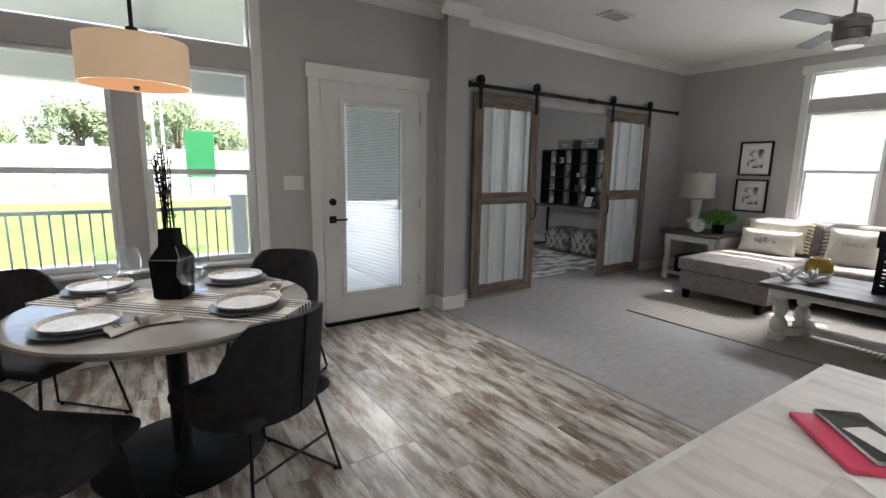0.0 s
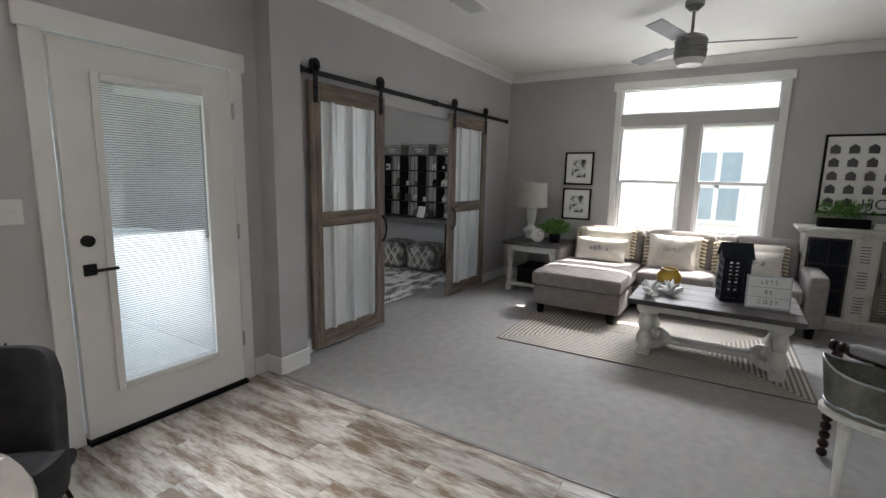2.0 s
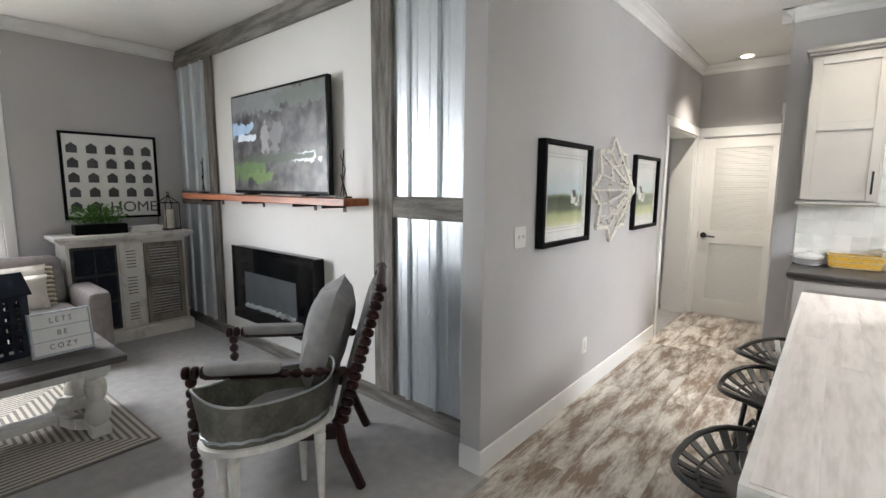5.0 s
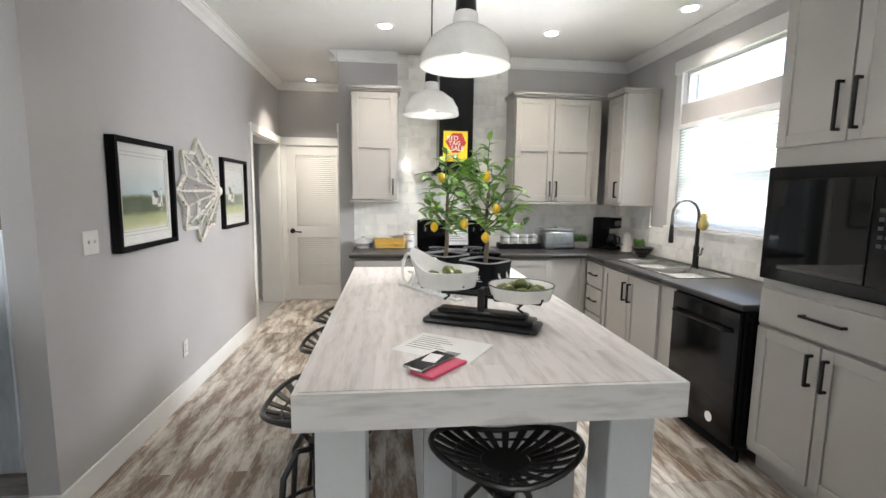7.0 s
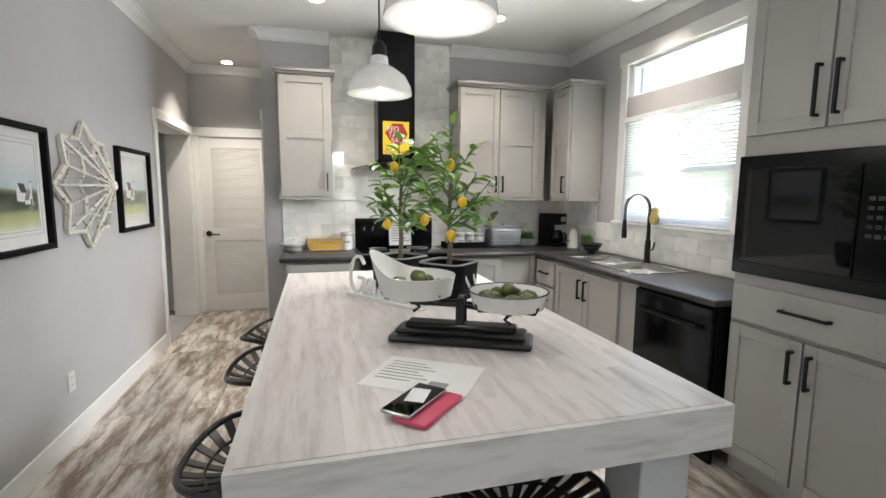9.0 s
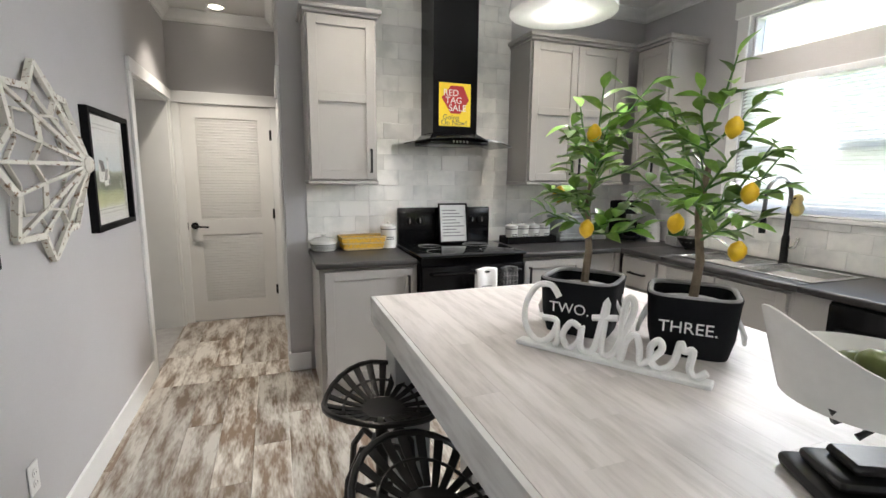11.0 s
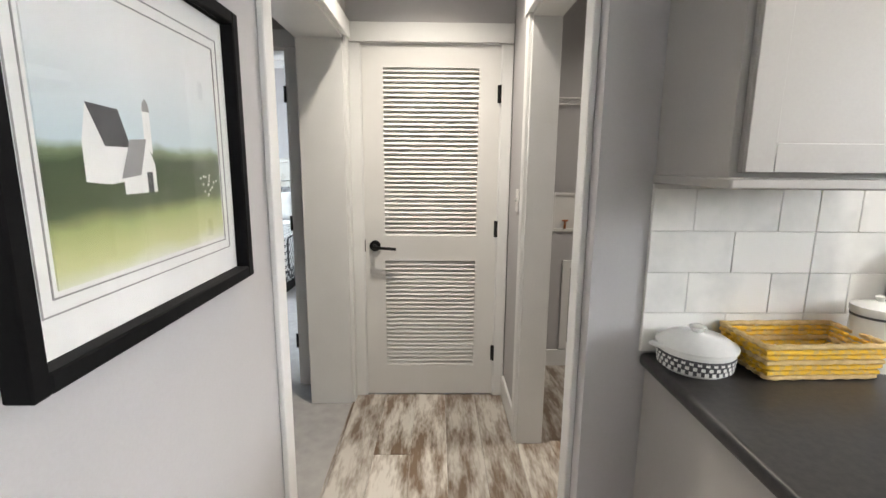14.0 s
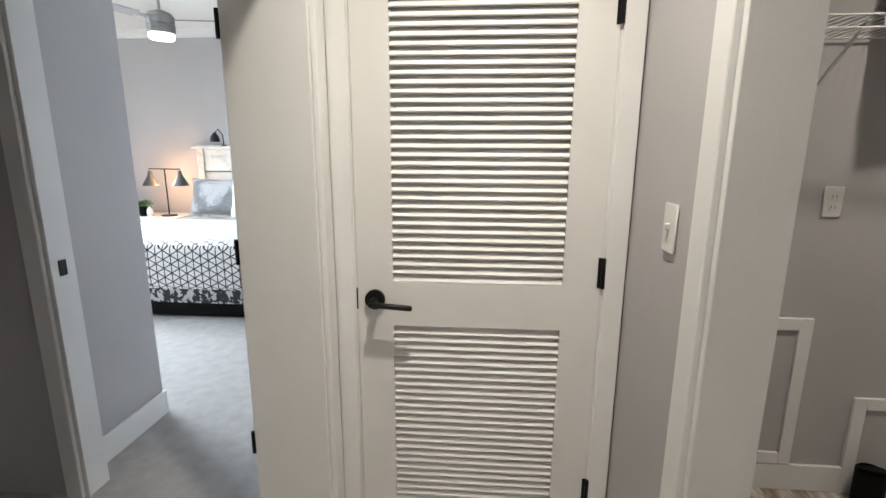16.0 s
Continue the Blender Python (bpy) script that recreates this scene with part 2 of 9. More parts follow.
# ---- building tools ----
def bm_box(x0, x1, y0, y1, z0, z1, bev=0.0, seg=1):
    x0, x1, y0, y1, z0, z1 = min(x0, x1), max(x0, x1), min(y0, y1), max(y0, y1), min(z0, z1), max(z0, z1)
    bm = bmesh.new()
    bmesh.ops.create_cube(bm, size=1, matrix=Matrix.Translation(((x0 + x1) / 2, (y0 + y1) / 2, (z0 + z1) / 2)) @ Matrix.Diagonal((x1 - x0, y1 - y0, z1 - z0, 1)))
    if bev:
        bmesh.ops.bevel(bm, geom=bm.edges[:], offset=bev, segments=seg, profile=0.5, affect="EDGES")
    return bm


def faces_bm(verts, faces):
    bm = bmesh.new()
    vs = [bm.verts.new(v) for v in verts]
    for f in faces:
        try:
            bm.faces.new([vs[i] for i in f])
        except ValueError:
            pass
    return bm


def join(*bms):
    out = bmesh.new()
    for b in bms:
        me = bpy.data.meshes.new("tmp")
        b.to_mesh(me)
        b.free()
        out.from_mesh(me)
        bpy.data.meshes.remove(me)
    return out


def moved(bm, m):
    bm.transform(m)
    return bm


def lathe(profile, seg=20, x=0.0, y=0.0, sx=1.0, sy=1.0):
    """Turned body from (radius, height) pairs, bottom to top."""
    verts, faces = [], []
    for r, z in profile:
        r = max(r, 0.0004)
        for i in range(seg):
            a = 2 * math.pi * i / seg
            verts.append((x + r * sx * math.cos(a), y + r * sy * math.sin(a), z))
    for k in range(len(profile) - 1):
        for i in range(seg):
            j = (i + 1) % seg
            faces.append((k * seg + i, k * seg + j, (k + 1) * seg + j, (k + 1) * seg + i))
    faces.append(tuple(range(seg - 1, -1, -1)))
    last = (len(profile) - 1) * seg
    faces.append(tuple(last + i for i in range(seg)))
    return faces_bm(verts, faces)


def cyl(r, z0, z1, x=0.0, y=0.0, seg=18, r1=None):
    return lathe([(r, z0), (r if r1 is None else r1, z1)], seg, x, y)


def tube(points, r, seg=8, closed=False, r_end=None):
    """A round bar along points."""
    pts = [Vector(p) for p in points]
    n = len(pts)
    verts, faces, up = [], [], None
    for i, p in enumerate(pts):
        a = pts[(i - 1) % n] if closed or i > 0 else p
        b = pts[(i + 1) % n] if closed or i < n - 1 else p
        t = (b - a).normalized()
        if up is None:
            up = t.orthogonal().normalized()
        up = (up - t * up.dot(t)).normalized()
        side = t.cross(up)
        rr = r if r_end is None else r + (r_end - r) * i / (n - 1)
        for k in range(seg):
            q = 2 * math.pi * k / seg
            verts.append(p + rr * (math.cos(q) * up + math.sin(q) * side))
    for i in range(n if closed else n - 1):
        j = (i + 1) % n
        for k in range(seg):
            l = (k + 1) % seg
            faces.append((i * seg + k, i * seg + l, j * seg + l, j * seg + k))
    if not closed:
        faces.append(tuple(range(seg - 1, -1, -1)))
        faces.append(tuple((n - 1) * seg + k for k in range(seg)))
    bm = faces_bm(verts, faces)
    bmesh.ops.recalc_face_normals(bm, faces=bm.faces[:])
    return bm


def strip(points, w, t):
    """A flat bar of width w (along local z) and thickness t through points in a plane."""
    pts = [Vector(p) for p in points]
    out = []
    for a, b in zip(pts[:-1], pts[1:]):
        d = b - a
        m = d.to_track_quat("X", "Z").to_matrix().to_4x4()
        out.append(moved(bm_box(-t / 3, d.length + t / 3, -t / 2, t / 2, -w / 2, w / 2), Matrix.Translation(a) @ m))
    return join(*out)


def soft(x0, x1, y0, y1, z0, z1, r=0.05, puff=0.0, cuts=5):
    """A rounded, slightly swollen block: cushions and mattresses."""
    bm = bmesh.new()
    bmesh.ops.create_cube(bm, size=2)
    bmesh.ops.subdivide_edges(bm, edges=bm.edges[:], cuts=cuts, use_grid_fill=True)
    h = Vector(((x1 - x0) / 2, (y1 - y0) / 2, (z1 - z0) / 2))
    c = Vector(((x1 + x0) / 2, (y1 + y0) / 2, (z1 + z0) / 2))
    r = min(r, h.x * 0.99, h.y * 0.99, h.z * 0.99)
    for v in bm.verts:
        u = v.co.copy()
        for k in range(3):
            s = abs(u[k])
            u[k] = math.copysign(s ** 0.6, u[k])
        p = Vector((u.x * h.x, u.y * h.y, u.z * h.z))
        core = Vector([max(-h[k] + r, min(h[k] - r, p[k])) for k in range(3)])
        d = p - core
        if d.length > 1e-6:
            p = core + d.normalized() * r * min(1.0, max(abs(d.x), abs(d.y), abs(d.z)) / r)
        p.z += puff * math.copysign(1, u.z) * (1 - u.x ** 2) * (1 - u.y ** 2) if abs(u.z) > 0.3 else 0
        v.co = c + p
    return bm


def pillow_bm(w, h, t, n=12):
    """A stuffed pillow in the x-z plane, y thickness, pinched corners."""
    verts, faces = [], []
    for side in (1, -1):
        for i in range(n + 1):
            for j in range(n + 1):
                u, v = 2 * i / n - 1, 2 * j / n - 1
                fat = (max(0, 1 - u ** 4) * max(0, 1 - v ** 4)) ** 0.55
                x = w / 2 * u * (1 - 0.07 * (1 - v * v))
                z = h / 2 * v * (1 - 0.07 * (1 - u * u))
                wr = 0.012 * math.sin(7 * u + 3 * v * side) * fat
                verts.append((x, side * (t / 2 * fat + wr * 0.5), z))
    m = (n + 1) ** 2
    for s in (0, 1):
        for i in range(n):
            for j in range(n):
                a = s * m + i * (n + 1) + j
                q = (a, a + 1, a + n + 2, a + n + 1)
                faces.append(q if s == 0 else q[::-1])
    bm = faces_bm(verts, faces)
    bmesh.ops.remove_doubles(bm, verts=bm.verts[:], dist=0.0008)
    bmesh.ops.recalc_face_normals(bm, faces=bm.faces[:])
    return bm


def to_mesh(name, bm, material, smooth=True):
    me = bpy.data.meshes.new(name)
    bm.to_mesh(me)
    bm.free()
    if material:
        me.materials.append(material)
    if smooth:
        me.polygons.foreach_set("use_smooth", [True] * len(me.polygons))
        me.set_sharp_from_angle(angle=radians(38))
    return me


def part(name, bm, material, parent, label="", smooth=True, m=None):
    """One mesh object under a thing or under a part."""
    ob = new(name, to_mesh(name, bm, material, smooth))
    ob.parent = parent
    if m is not None:
        ob.matrix_basis = m
    if label:
        ob["label"] = label
    return ob


def thing(name, x, y, z, rz=0.0, label="", category="", group=""):
    ob = new(name)
    ob.empty_display_size = 0.1
    ob.matrix_basis = pose(x, y, z, 0, 0, rz)
    return tagged(ob, label, category, group)


def single(name, bm, material, label, category, m=None, group="", smooth=True):
    ob = new(name, to_mesh(name, bm, material, smooth))
    if m is not None:
        ob.matrix_basis = m
    return tagged(ob, label, category, group)


def struct(name, bm, material, label="", smooth=False):
    ob = new(name, to_mesh(name, bm, material, smooth))
    return tagged(ob, label, "", "", "structure")


def piece(name, mesh, parent, m):
    ob = new(name, mesh)
    ob.parent = parent
    ob.matrix_basis = m
    return ob


def letters(name, text, size, depth, material, parent, m, label=""):
    """Raised writing in the built-in font, in the local x-y plane."""
    cu = bpy.data.curves.new(name, "FONT")
    cu.body, cu.size, cu.extrude, cu.align_x, cu.align_y = text, size, depth, "CENTER", "CENTER"
    tmp = bpy.data.objects.new(name, cu)
    me = bpy.data.meshes.new_from_object(tmp)
    bpy.data.objects.remove(tmp)
    me.materials.clear()
    me.materials.append(material)
    ob = new(name, me)
    ob.parent = parent
    ob.matrix_basis = m
    if label:
        ob["label"] = label
    return ob


def wall_bm(axis, t0, t1, a0, a1, z0, z1, holes=()):
    """A wall slab with holes (a0, a1, z0, z1). axis 'y': the slab lies across y from t0 to t1 and runs along x."""
    cuts = sorted({a0, a1, *[h[0] for h in holes], *[h[1] for h in holes]})
    out = []
    for p, q in zip(cuts[:-1], cuts[1:]):
        mid = (p + q) / 2
        spans, z = [], z0
        for h in sorted((h for h in holes if h[0] < mid < h[1]), key=lambda h: h[2]):
            if h[2] > z:
                spans.append((z, h[2]))
            z = h[3]
        if z < z1:
            spans.append((z, z1))
        for s0, s1 in spans:
            out.append(bm_box(p, q, t0, t1, s0, s1) if axis == "y" else bm_box(t0, t1, p, q, s0, s1))
    return join(*out)


def blob_mat(name, base, scale, blobs, rough=0.3, emit=0.0, wob=0.12, wscale=9.0):
    """A picture of soft-edged patches over a noisy ground. blobs: (x, z, half width, half height, colour)."""
    m = bpy.data.materials.new(name)
    m.use_nodes = True
    n, ln = m.node_tree.nodes, m.node_tree.links
    p = n["Principled BSDF"]
    tc = n.new("ShaderNodeTexCoord")
    no, wo = n.new("ShaderNodeTexNoise"), n.new("ShaderNodeTexNoise")
    no.inputs["Scale"].default_value, no.inputs["Detail"].default_value = scale, 8.0
    wo.inputs["Scale"].default_value, wo.inputs["Detail"].default_value = wscale, 8.0
    ln.new(tc.outputs["Object"], no.inputs["Vector"])
    ln.new(tc.outputs["Object"], wo.inputs["Vector"])
    cr = n.new("ShaderNodeValToRGB")
    el = cr.color_ramp.elements
    el[0].position, el[1].position = 0.38, 0.62
    el[0].color, el[1].color = (*base[0], 1), (*base[1], 1)
    ln.new(no.outputs["Fac"], cr.inputs["Fac"])
    col = cr.outputs["Color"]
    for x, z, rx, rz, c in blobs:
        mp = n.new("ShaderNodeMapping")
        mp.inputs["Location"].default_value = (-x / rx, 0, -z / rz)
        mp.inputs["Scale"].default_value = (1 / rx, 0, 1 / rz)
        ln.new(tc.outputs["Object"], mp.inputs["Vector"])
        le = n.new("ShaderNodeVectorMath")
        le.operation = "LENGTH"
        ln.new(mp.outputs["Vector"], le.inputs[0])
        ad = n.new("ShaderNodeMath")
        ad.operation = "MULTIPLY_ADD"
        ln.new(wo.outputs["Fac"], ad.inputs[0])
        ad.inputs[1].default_value = wob * 10
        ln.new(le.outputs["Value"], ad.inputs[2])
        mr = n.new("ShaderNodeMapRange")
        k = wob * 5
        mr.inputs["From Min"].default_value, mr.inputs["From Max"].default_value = 0.92 + k, 1.08 + k
        mr.inputs["To Min"].default_value, mr.inputs["To Max"].default_value = 1.0, 0.0
        ln.new(ad.outputs[0], mr.inputs["Value"])
        sh = n.new("ShaderNodeMix")
        sh.data_type = "RGBA"
        sh.inputs["A"].default_value, sh.inputs["B"].default_value = (*[v * 0.55 for v in c], 1), (*c, 1)
        ln.new(no.outputs["Fac"], sh.inputs["Factor"])
        mx = n.new("ShaderNodeMix")
        mx.data_type = "RGBA"
        ln.new(mr.outputs["Result"], mx.inputs["Factor"])
        ln.new(col, mx.inputs["A"])
        ln.new(sh.outputs["Result"], mx.inputs["B"])
        col = mx.outputs["Result"]
    ln.new(col, p.inputs["Base Color"])
    p.inputs["Roughness"].default_value = rough
    if emit:
        ln.new(col, p.inputs["Emission Color"])
        p.inputs["Emission Strength"].default_value = emit
    return m


def translucent(name, color, share=0.5):
    """Thin white plastic that lets light through."""
    m = bpy.data.materials.new(name)
    m.use_nodes = True
    n, ln = m.node_tree.nodes, m.node_tree.links
    tr, mx = n.new("ShaderNodeBsdfTranslucent"), n.new("ShaderNodeMixShader")
    tr.inputs["Color"].default_value = (*color, 1)
    n["Principled BSDF"].inputs["Base Color"].default_value = (*color, 1)
    mx.inputs[0].default_value = share
    ln.new(n["Principled BSDF"].outputs[0], mx.inputs[1])
    ln.new(tr.outputs[0], mx.inputs[2])
    ln.new(mx.outputs[0], n["Material Output"].inputs["Surface"])
    return m

# ---- shell of the house ----
CEIL = 2.83
DIN_L, DIN_R, DIN_T = (-0.74, 0.0, 0.66, 2.08), (0.14, 0.88, 0.66, 2.08), (-0.74, 0.88, 2.24, 2.60)
wall_north_1 = struct("wall_north_1", wall_bm("y", 3.74, 3.88, -1.48, 2.66, 0, CEIL, [DIN_L, DIN_R, DIN_T, (1.38, 2.335, 0, 2.085)]), M_WALL)
wall_north_2 = struct("wall_north_2", wall_bm("y", 3.74, 3.88, 2.66, 6.70, 0, CEIL, [(3.84, 5.50, 0, 2.08)]), M_WALL)
struct("wall_pilaster", bm_box(2.54, 2.78, 3.585, 3.74, 0, CEIL), M_WALL)
EAST = [(0.60, 1.335, 0.83, 2.10), (1.475, 2.22, 0.83, 2.10), (0.60, 2.22, 2.24, 2.53)]
wall_east = struct("wall_east", wall_bm("x", 6.70, 6.80, -1.0, 7.3, 0, CEIL, EAST), M_WALL)
wall_tv = struct("wall_tv", bm_box(2.715, 6.70, -1.0, -0.86, 0, CEIL), mat("cream_wall_paint", (0.74, 0.73, 0.71), (0.70, 0.69, 0.67), rough=0.6, scale=1.5, fine=140, bump=0.05))
struct("wall_wing", bm_box(2.588, 2.715, -1.0, -0.62, 0, CEIL), M_WALL)
wall_hall_east = struct("wall_hall_east", wall_bm("x", 2.588, 2.825, -4.86, -1.0, 0, CEIL, [(-4.76, -3.63, 0, 2.06)]), M_WALL)
struct("wall_hall_south", wall_bm("y", -4.98, -4.86, 1.55, 2.80, 0, CEIL, [(1.742, 2.512, 0, 2.048)]), M_WALL)
struct("wall_hall_west", wall_bm("x", 1.55, 1.675, -4.86, -3.52, 0, CEIL, [(-4.36, -3.53, 0, 2.06)]), M_WALL)
wall_range = struct("wall_range", bm_box(-1.48, 1.675, -3.52, -3.40, 0, CEIL), M_WALL)
KIT = [(-2.42, -1.30, 1.20, 2.07), (-2.42, -1.30, 2.24, 2.51)]
wall_west = struct("wall_west", wall_bm("x", -1.48, -1.34, -3.40, 3.74, 0, CEIL, KIT), M_WALL)
# laundry
struct("wall_laundry_south", bm_box(-0.3, 1.55, -5.41, -5.29, 0, CEIL), M_WALL)
struct("wall_laundry_west", bm_box(-0.42, -0.3, -5.41, -3.52, 0, CEIL), M_WALL)
struct("wall_closet", bm_box(1.55, 2.80, -5.75, -5.65, 0, CEIL), M_WALL)
# bedroom and its vestibule
struct("wall_bed_north", wall_bm("y", -5.10, -5.0, 2.80, 7.0, 0, CEIL, [(2.95, 3.71, 0, 2.05)]), M_WALL)
struct("wall_vestibule_east", bm_box(4.4, 4.5, -5.0, -3.1, 0, CEIL), M_WALL)
struct("wall_vestibule_north", bm_box(2.80, 4.4, -3.2, -3.1, 0, CEIL), M_WALL)
struct("wall_bed_stub", bm_box(3.80, 3.92, -5.62, -5.10, 0, CEIL), M_WALL)
struct("wall_bed_west", bm_box(2.68, 2.80, -9.2, -5.10, 0, CEIL), M_WALL)
struct("wall_bed_south", bm_box(2.68, 7.14, -9.32, -9.2, 0, CEIL), M_WALL)
struct("wall_bed_east", wall_bm("x", 7.0, 7.14, -9.2, -5.0, 0, CEIL, [(-8.3, -6.5, 0.9, 2.3)]), M_WALL)
# office
struct("wall_office_north", bm_box(2.54, 6.70, 7.2, 7.3, 0, CEIL), M_WALL)
# the opening is unseen, made up to go with the office fill
struct("wall_office_west", wall_bm("x", 2.54, 2.66, 3.88, 7.2, 0, CEIL, [(4.4, 6.0, 0.9, 2.3)]), M_WALL)
# floor slab and ceiling
struct("floor", bm_box(-1.48, 7.14, -9.3, 7.3, -0.25, -0.012), M_GROUT)
ceiling = struct("ceiling", join(bm_box(-1.48, 6.80, -5.0, 7.3, CEIL, CEIL + 0.15), bm_box(-1.48, 7.14, -9.3, -5.0, CEIL, CEIL + 0.15)), M_CEIL)
carpet = struct("carpet", join(bm_box(2.54, 6.70, -0.62, 7.2, -0.012, 0.0), bm_box(2.61, 6.70, -0.86, -0.62, -0.012, 0.0), bm_box(2.59, 7.0, -9.2, -3.40, -0.012, 0.0)), M_CARPET, "grey looped carpet")
struct("trim_carpet_edge", bm_box(2.525, 2.548, -0.62, 3.585, -0.01, 0.005), mat("dull_floor_strip", (0.30, 0.285, 0.27), (0.24, 0.23, 0.22), rough=0.55, scale=12), "thin metal strip between plank floor and carpet")


def crown(name, a, b, side):
    """Crown moulding from a to b on the wall; side points into the room."""
    a, b, s = Vector((*a, CEIL)), Vector((*b, CEIL)), Vector((*side, 0))
    prof = [(0.0, -0.095), (0.012, -0.095), (0.014, -0.075), (0.03, -0.05), (0.055, -0.03), (0.068, -0.014), (0.078, -0.012), (0.078, 0.0), (0.0, 0.0)]
    verts = [p + s * u + Vector((0, 0, v - 0.001)) for p in (a, b) for u, v in prof]
    k = len(prof)
    bm = faces_bm(verts, [(i, (i + 1) % k, k + (i + 1) % k, k + i) for i in range(k)] + [tuple(range(k)), tuple(range(2 * k - 1, k - 1, -1))])
    bmesh.ops.recalc_face_normals(bm, faces=bm.faces[:])
    return struct(name, bm, M_TRIM)


for a, b, s in [((-1.34, 3.74), (2.54, 3.74), (0, -1)), ((2.54, 3.663), (2.54, 3.74), (-1, 0)), ((2.462, 3.585), (2.858, 3.585), (0, -1)), ((2.78, 3.585), (2.78, 3.74), (1, 0)),
                ((2.78, 3.74), (6.70, 3.74), (0, -1)), ((6.70, 3.74), (6.70, -0.86), (-1, 0)), ((2.588, -0.542), (2.588, -4.86), (-1, 0)), ((2.51, -0.62), (2.715, -0.62), (0, 1)),
                ((2.588, -4.86), (1.675, -4.86), (0, 1)), ((1.675, -4.86), (1.675, -3.322), (1, 0)), ((1.753, -3.40), (1.09, -3.40), (0, 1)), ((-0.04, -3.40), (-1.34, -3.40), (0, 1)),
                ((-1.34, -3.40), (-1.34, 3.74), (1, 0)), ((2.80, -9.2), (7.0, -9.2), (0, 1)), ((6.70, 3.88), (6.70, 7.2), (-1, 0)), ((2.66, 3.88), (6.70, 3.88), (0, 1))]:
    crown("trim_crown", a, b, s)


def base(x0, x1, y0, y1, h=0.13):
    return struct("baseboard", bm_box(x0, x1, y0, y1, 0.0, h, 0.003), M_TRIM)


T = 0.014
base(-1.34, 1.30, 3.74 - T, 3.738), base(2.42, 2.54, 3.74 - T, 3.738), base(2.54 - T, 2.54, 3.585 - T, 3.738), base(2.54, 2.78 + T, 3.585 - T, 3.585), base(2.78, 2.78 + T, 3.587, 3.738)
base(2.80, 3.84, 3.74 - T, 3.737), base(5.50, 6.70, 3.74 - T, 3.738), base(6.70 - T, 6.698, -0.84, 3.72)
base(2.588 - T, 2.588, -3.555, -0.62), base(2.588 - T, 2.715, -0.62, -0.62 + T), base(1.675, 1.675 + T, -4.85, -4.44), base(1.675, 1.675 + T, -3.455, -3.40)
base(1.535, 1.675 + T, -3.40, -3.40 + T)
base(-0.3, 1.55, -5.29, -5.29 + T, 0.12), base(3.80 - T, 3.80, -5.62, -5.11), base(3.80 - T, 3.92, -5.62 - T, -5.62), base(5.50, 6.69, 3.88, 3.88 + T)
base(2.80, 7.0, -9.2, -9.2 + T), base(6.70 - T, 6.70, 3.90, 7.2)


def casing(name, axis, face, a0, a1, ztop, out, w=0.085, head=0.11, over=0.02, sill=None):
    """Flat door or window casing on a wall face. out: +1 or -1, the way into the room."""
    t0, t1 = sorted((face, face + out * 0.018))
    h0, h1 = sorted((face, face + out * 0.026))
    z0 = 0.0 if sill is None else sill
    boxes = [(a0 - w, a0, z0, ztop, t0, t1), (a1, a1 + w, z0, ztop, t0, t1), (a0 - w - over, a1 + w + over, ztop, ztop + head, h0, h1)]
    bms = [bm_box(p, q, u, v, s, e, 0.003) if axis == "y" else bm_box(u, v, p, q, s, e, 0.003) for p, q, s, e, u, v in boxes]
    return struct(name, join(*bms), M_TRIM)


casing("trim_entry_door", "y", 3.74, 1.385, 2.33, 2.085, -1)
casing("trim_dining_window", "y", 3.74, -0.74, 0.88, 2.62, -1, 0.075, sill=0.60)
casing("trim_closet_door", "y", -4.86, 1.742, 2.512, 2.048, 1, 0.062, 0.10, 0.0)
casing("trim_bedroom_opening", "x", 2.588, -4.76, -3.63, 2.06, -1, 0.075, 0.09, 0.0)
casing("trim_laundry_opening", "x", 1.675, -4.36, -3.53, 2.06, 1, 0.07, 0.09, 0.0)
casing("trim_bedroom_door", "y", -5.0, 2.95, 3.71, 2.05, 1, 0.07, 0.09, 0.0)
casing("trim_living_window", "x", 6.70, 0.60, 2.22, 2.53, -1, 0.075, 0.095, 0.03, sill=0.80)
casing("trim_kitchen_window", "x", -1.34, -2.42, -1.30, 2.51, 1, 0.085, 0.11, 0.02, sill=1.17)
# jambs lining the openings
for n, x0, x1, y0, y1 in (("trim_jamb_bed_1", 2.586, 2.828, -4.76, -4.742), ("trim_jamb_bed_2", 2.586, 2.828, -3.648, -3.63), ("trim_jamb_laundry_1", 1.548, 1.678, -4.36, -4.342),
                          ("trim_jamb_laundry_2", 1.548, 1.678, -3.548, -3.53), ("trim_jamb_room_1", 2.95, 2.968, -5.103, -4.997), ("trim_jamb_room_2", 3.692, 3.71, -5.103, -4.997)):
    struct(n, bm_box(x0, x1, y0, y1, 0, 2.05, 0.002), M_TRIM)
struct("trim_jamb_head", join(bm_box(2.586, 2.828, -4.742, -3.648, 2.042, 2.06), bm_box(1.548, 1.678, -4.342, -3.548, 2.042, 2.06), bm_box(2.968, 3.692, -5.103, -4.997, 2.032, 2.05)), M_TRIM)


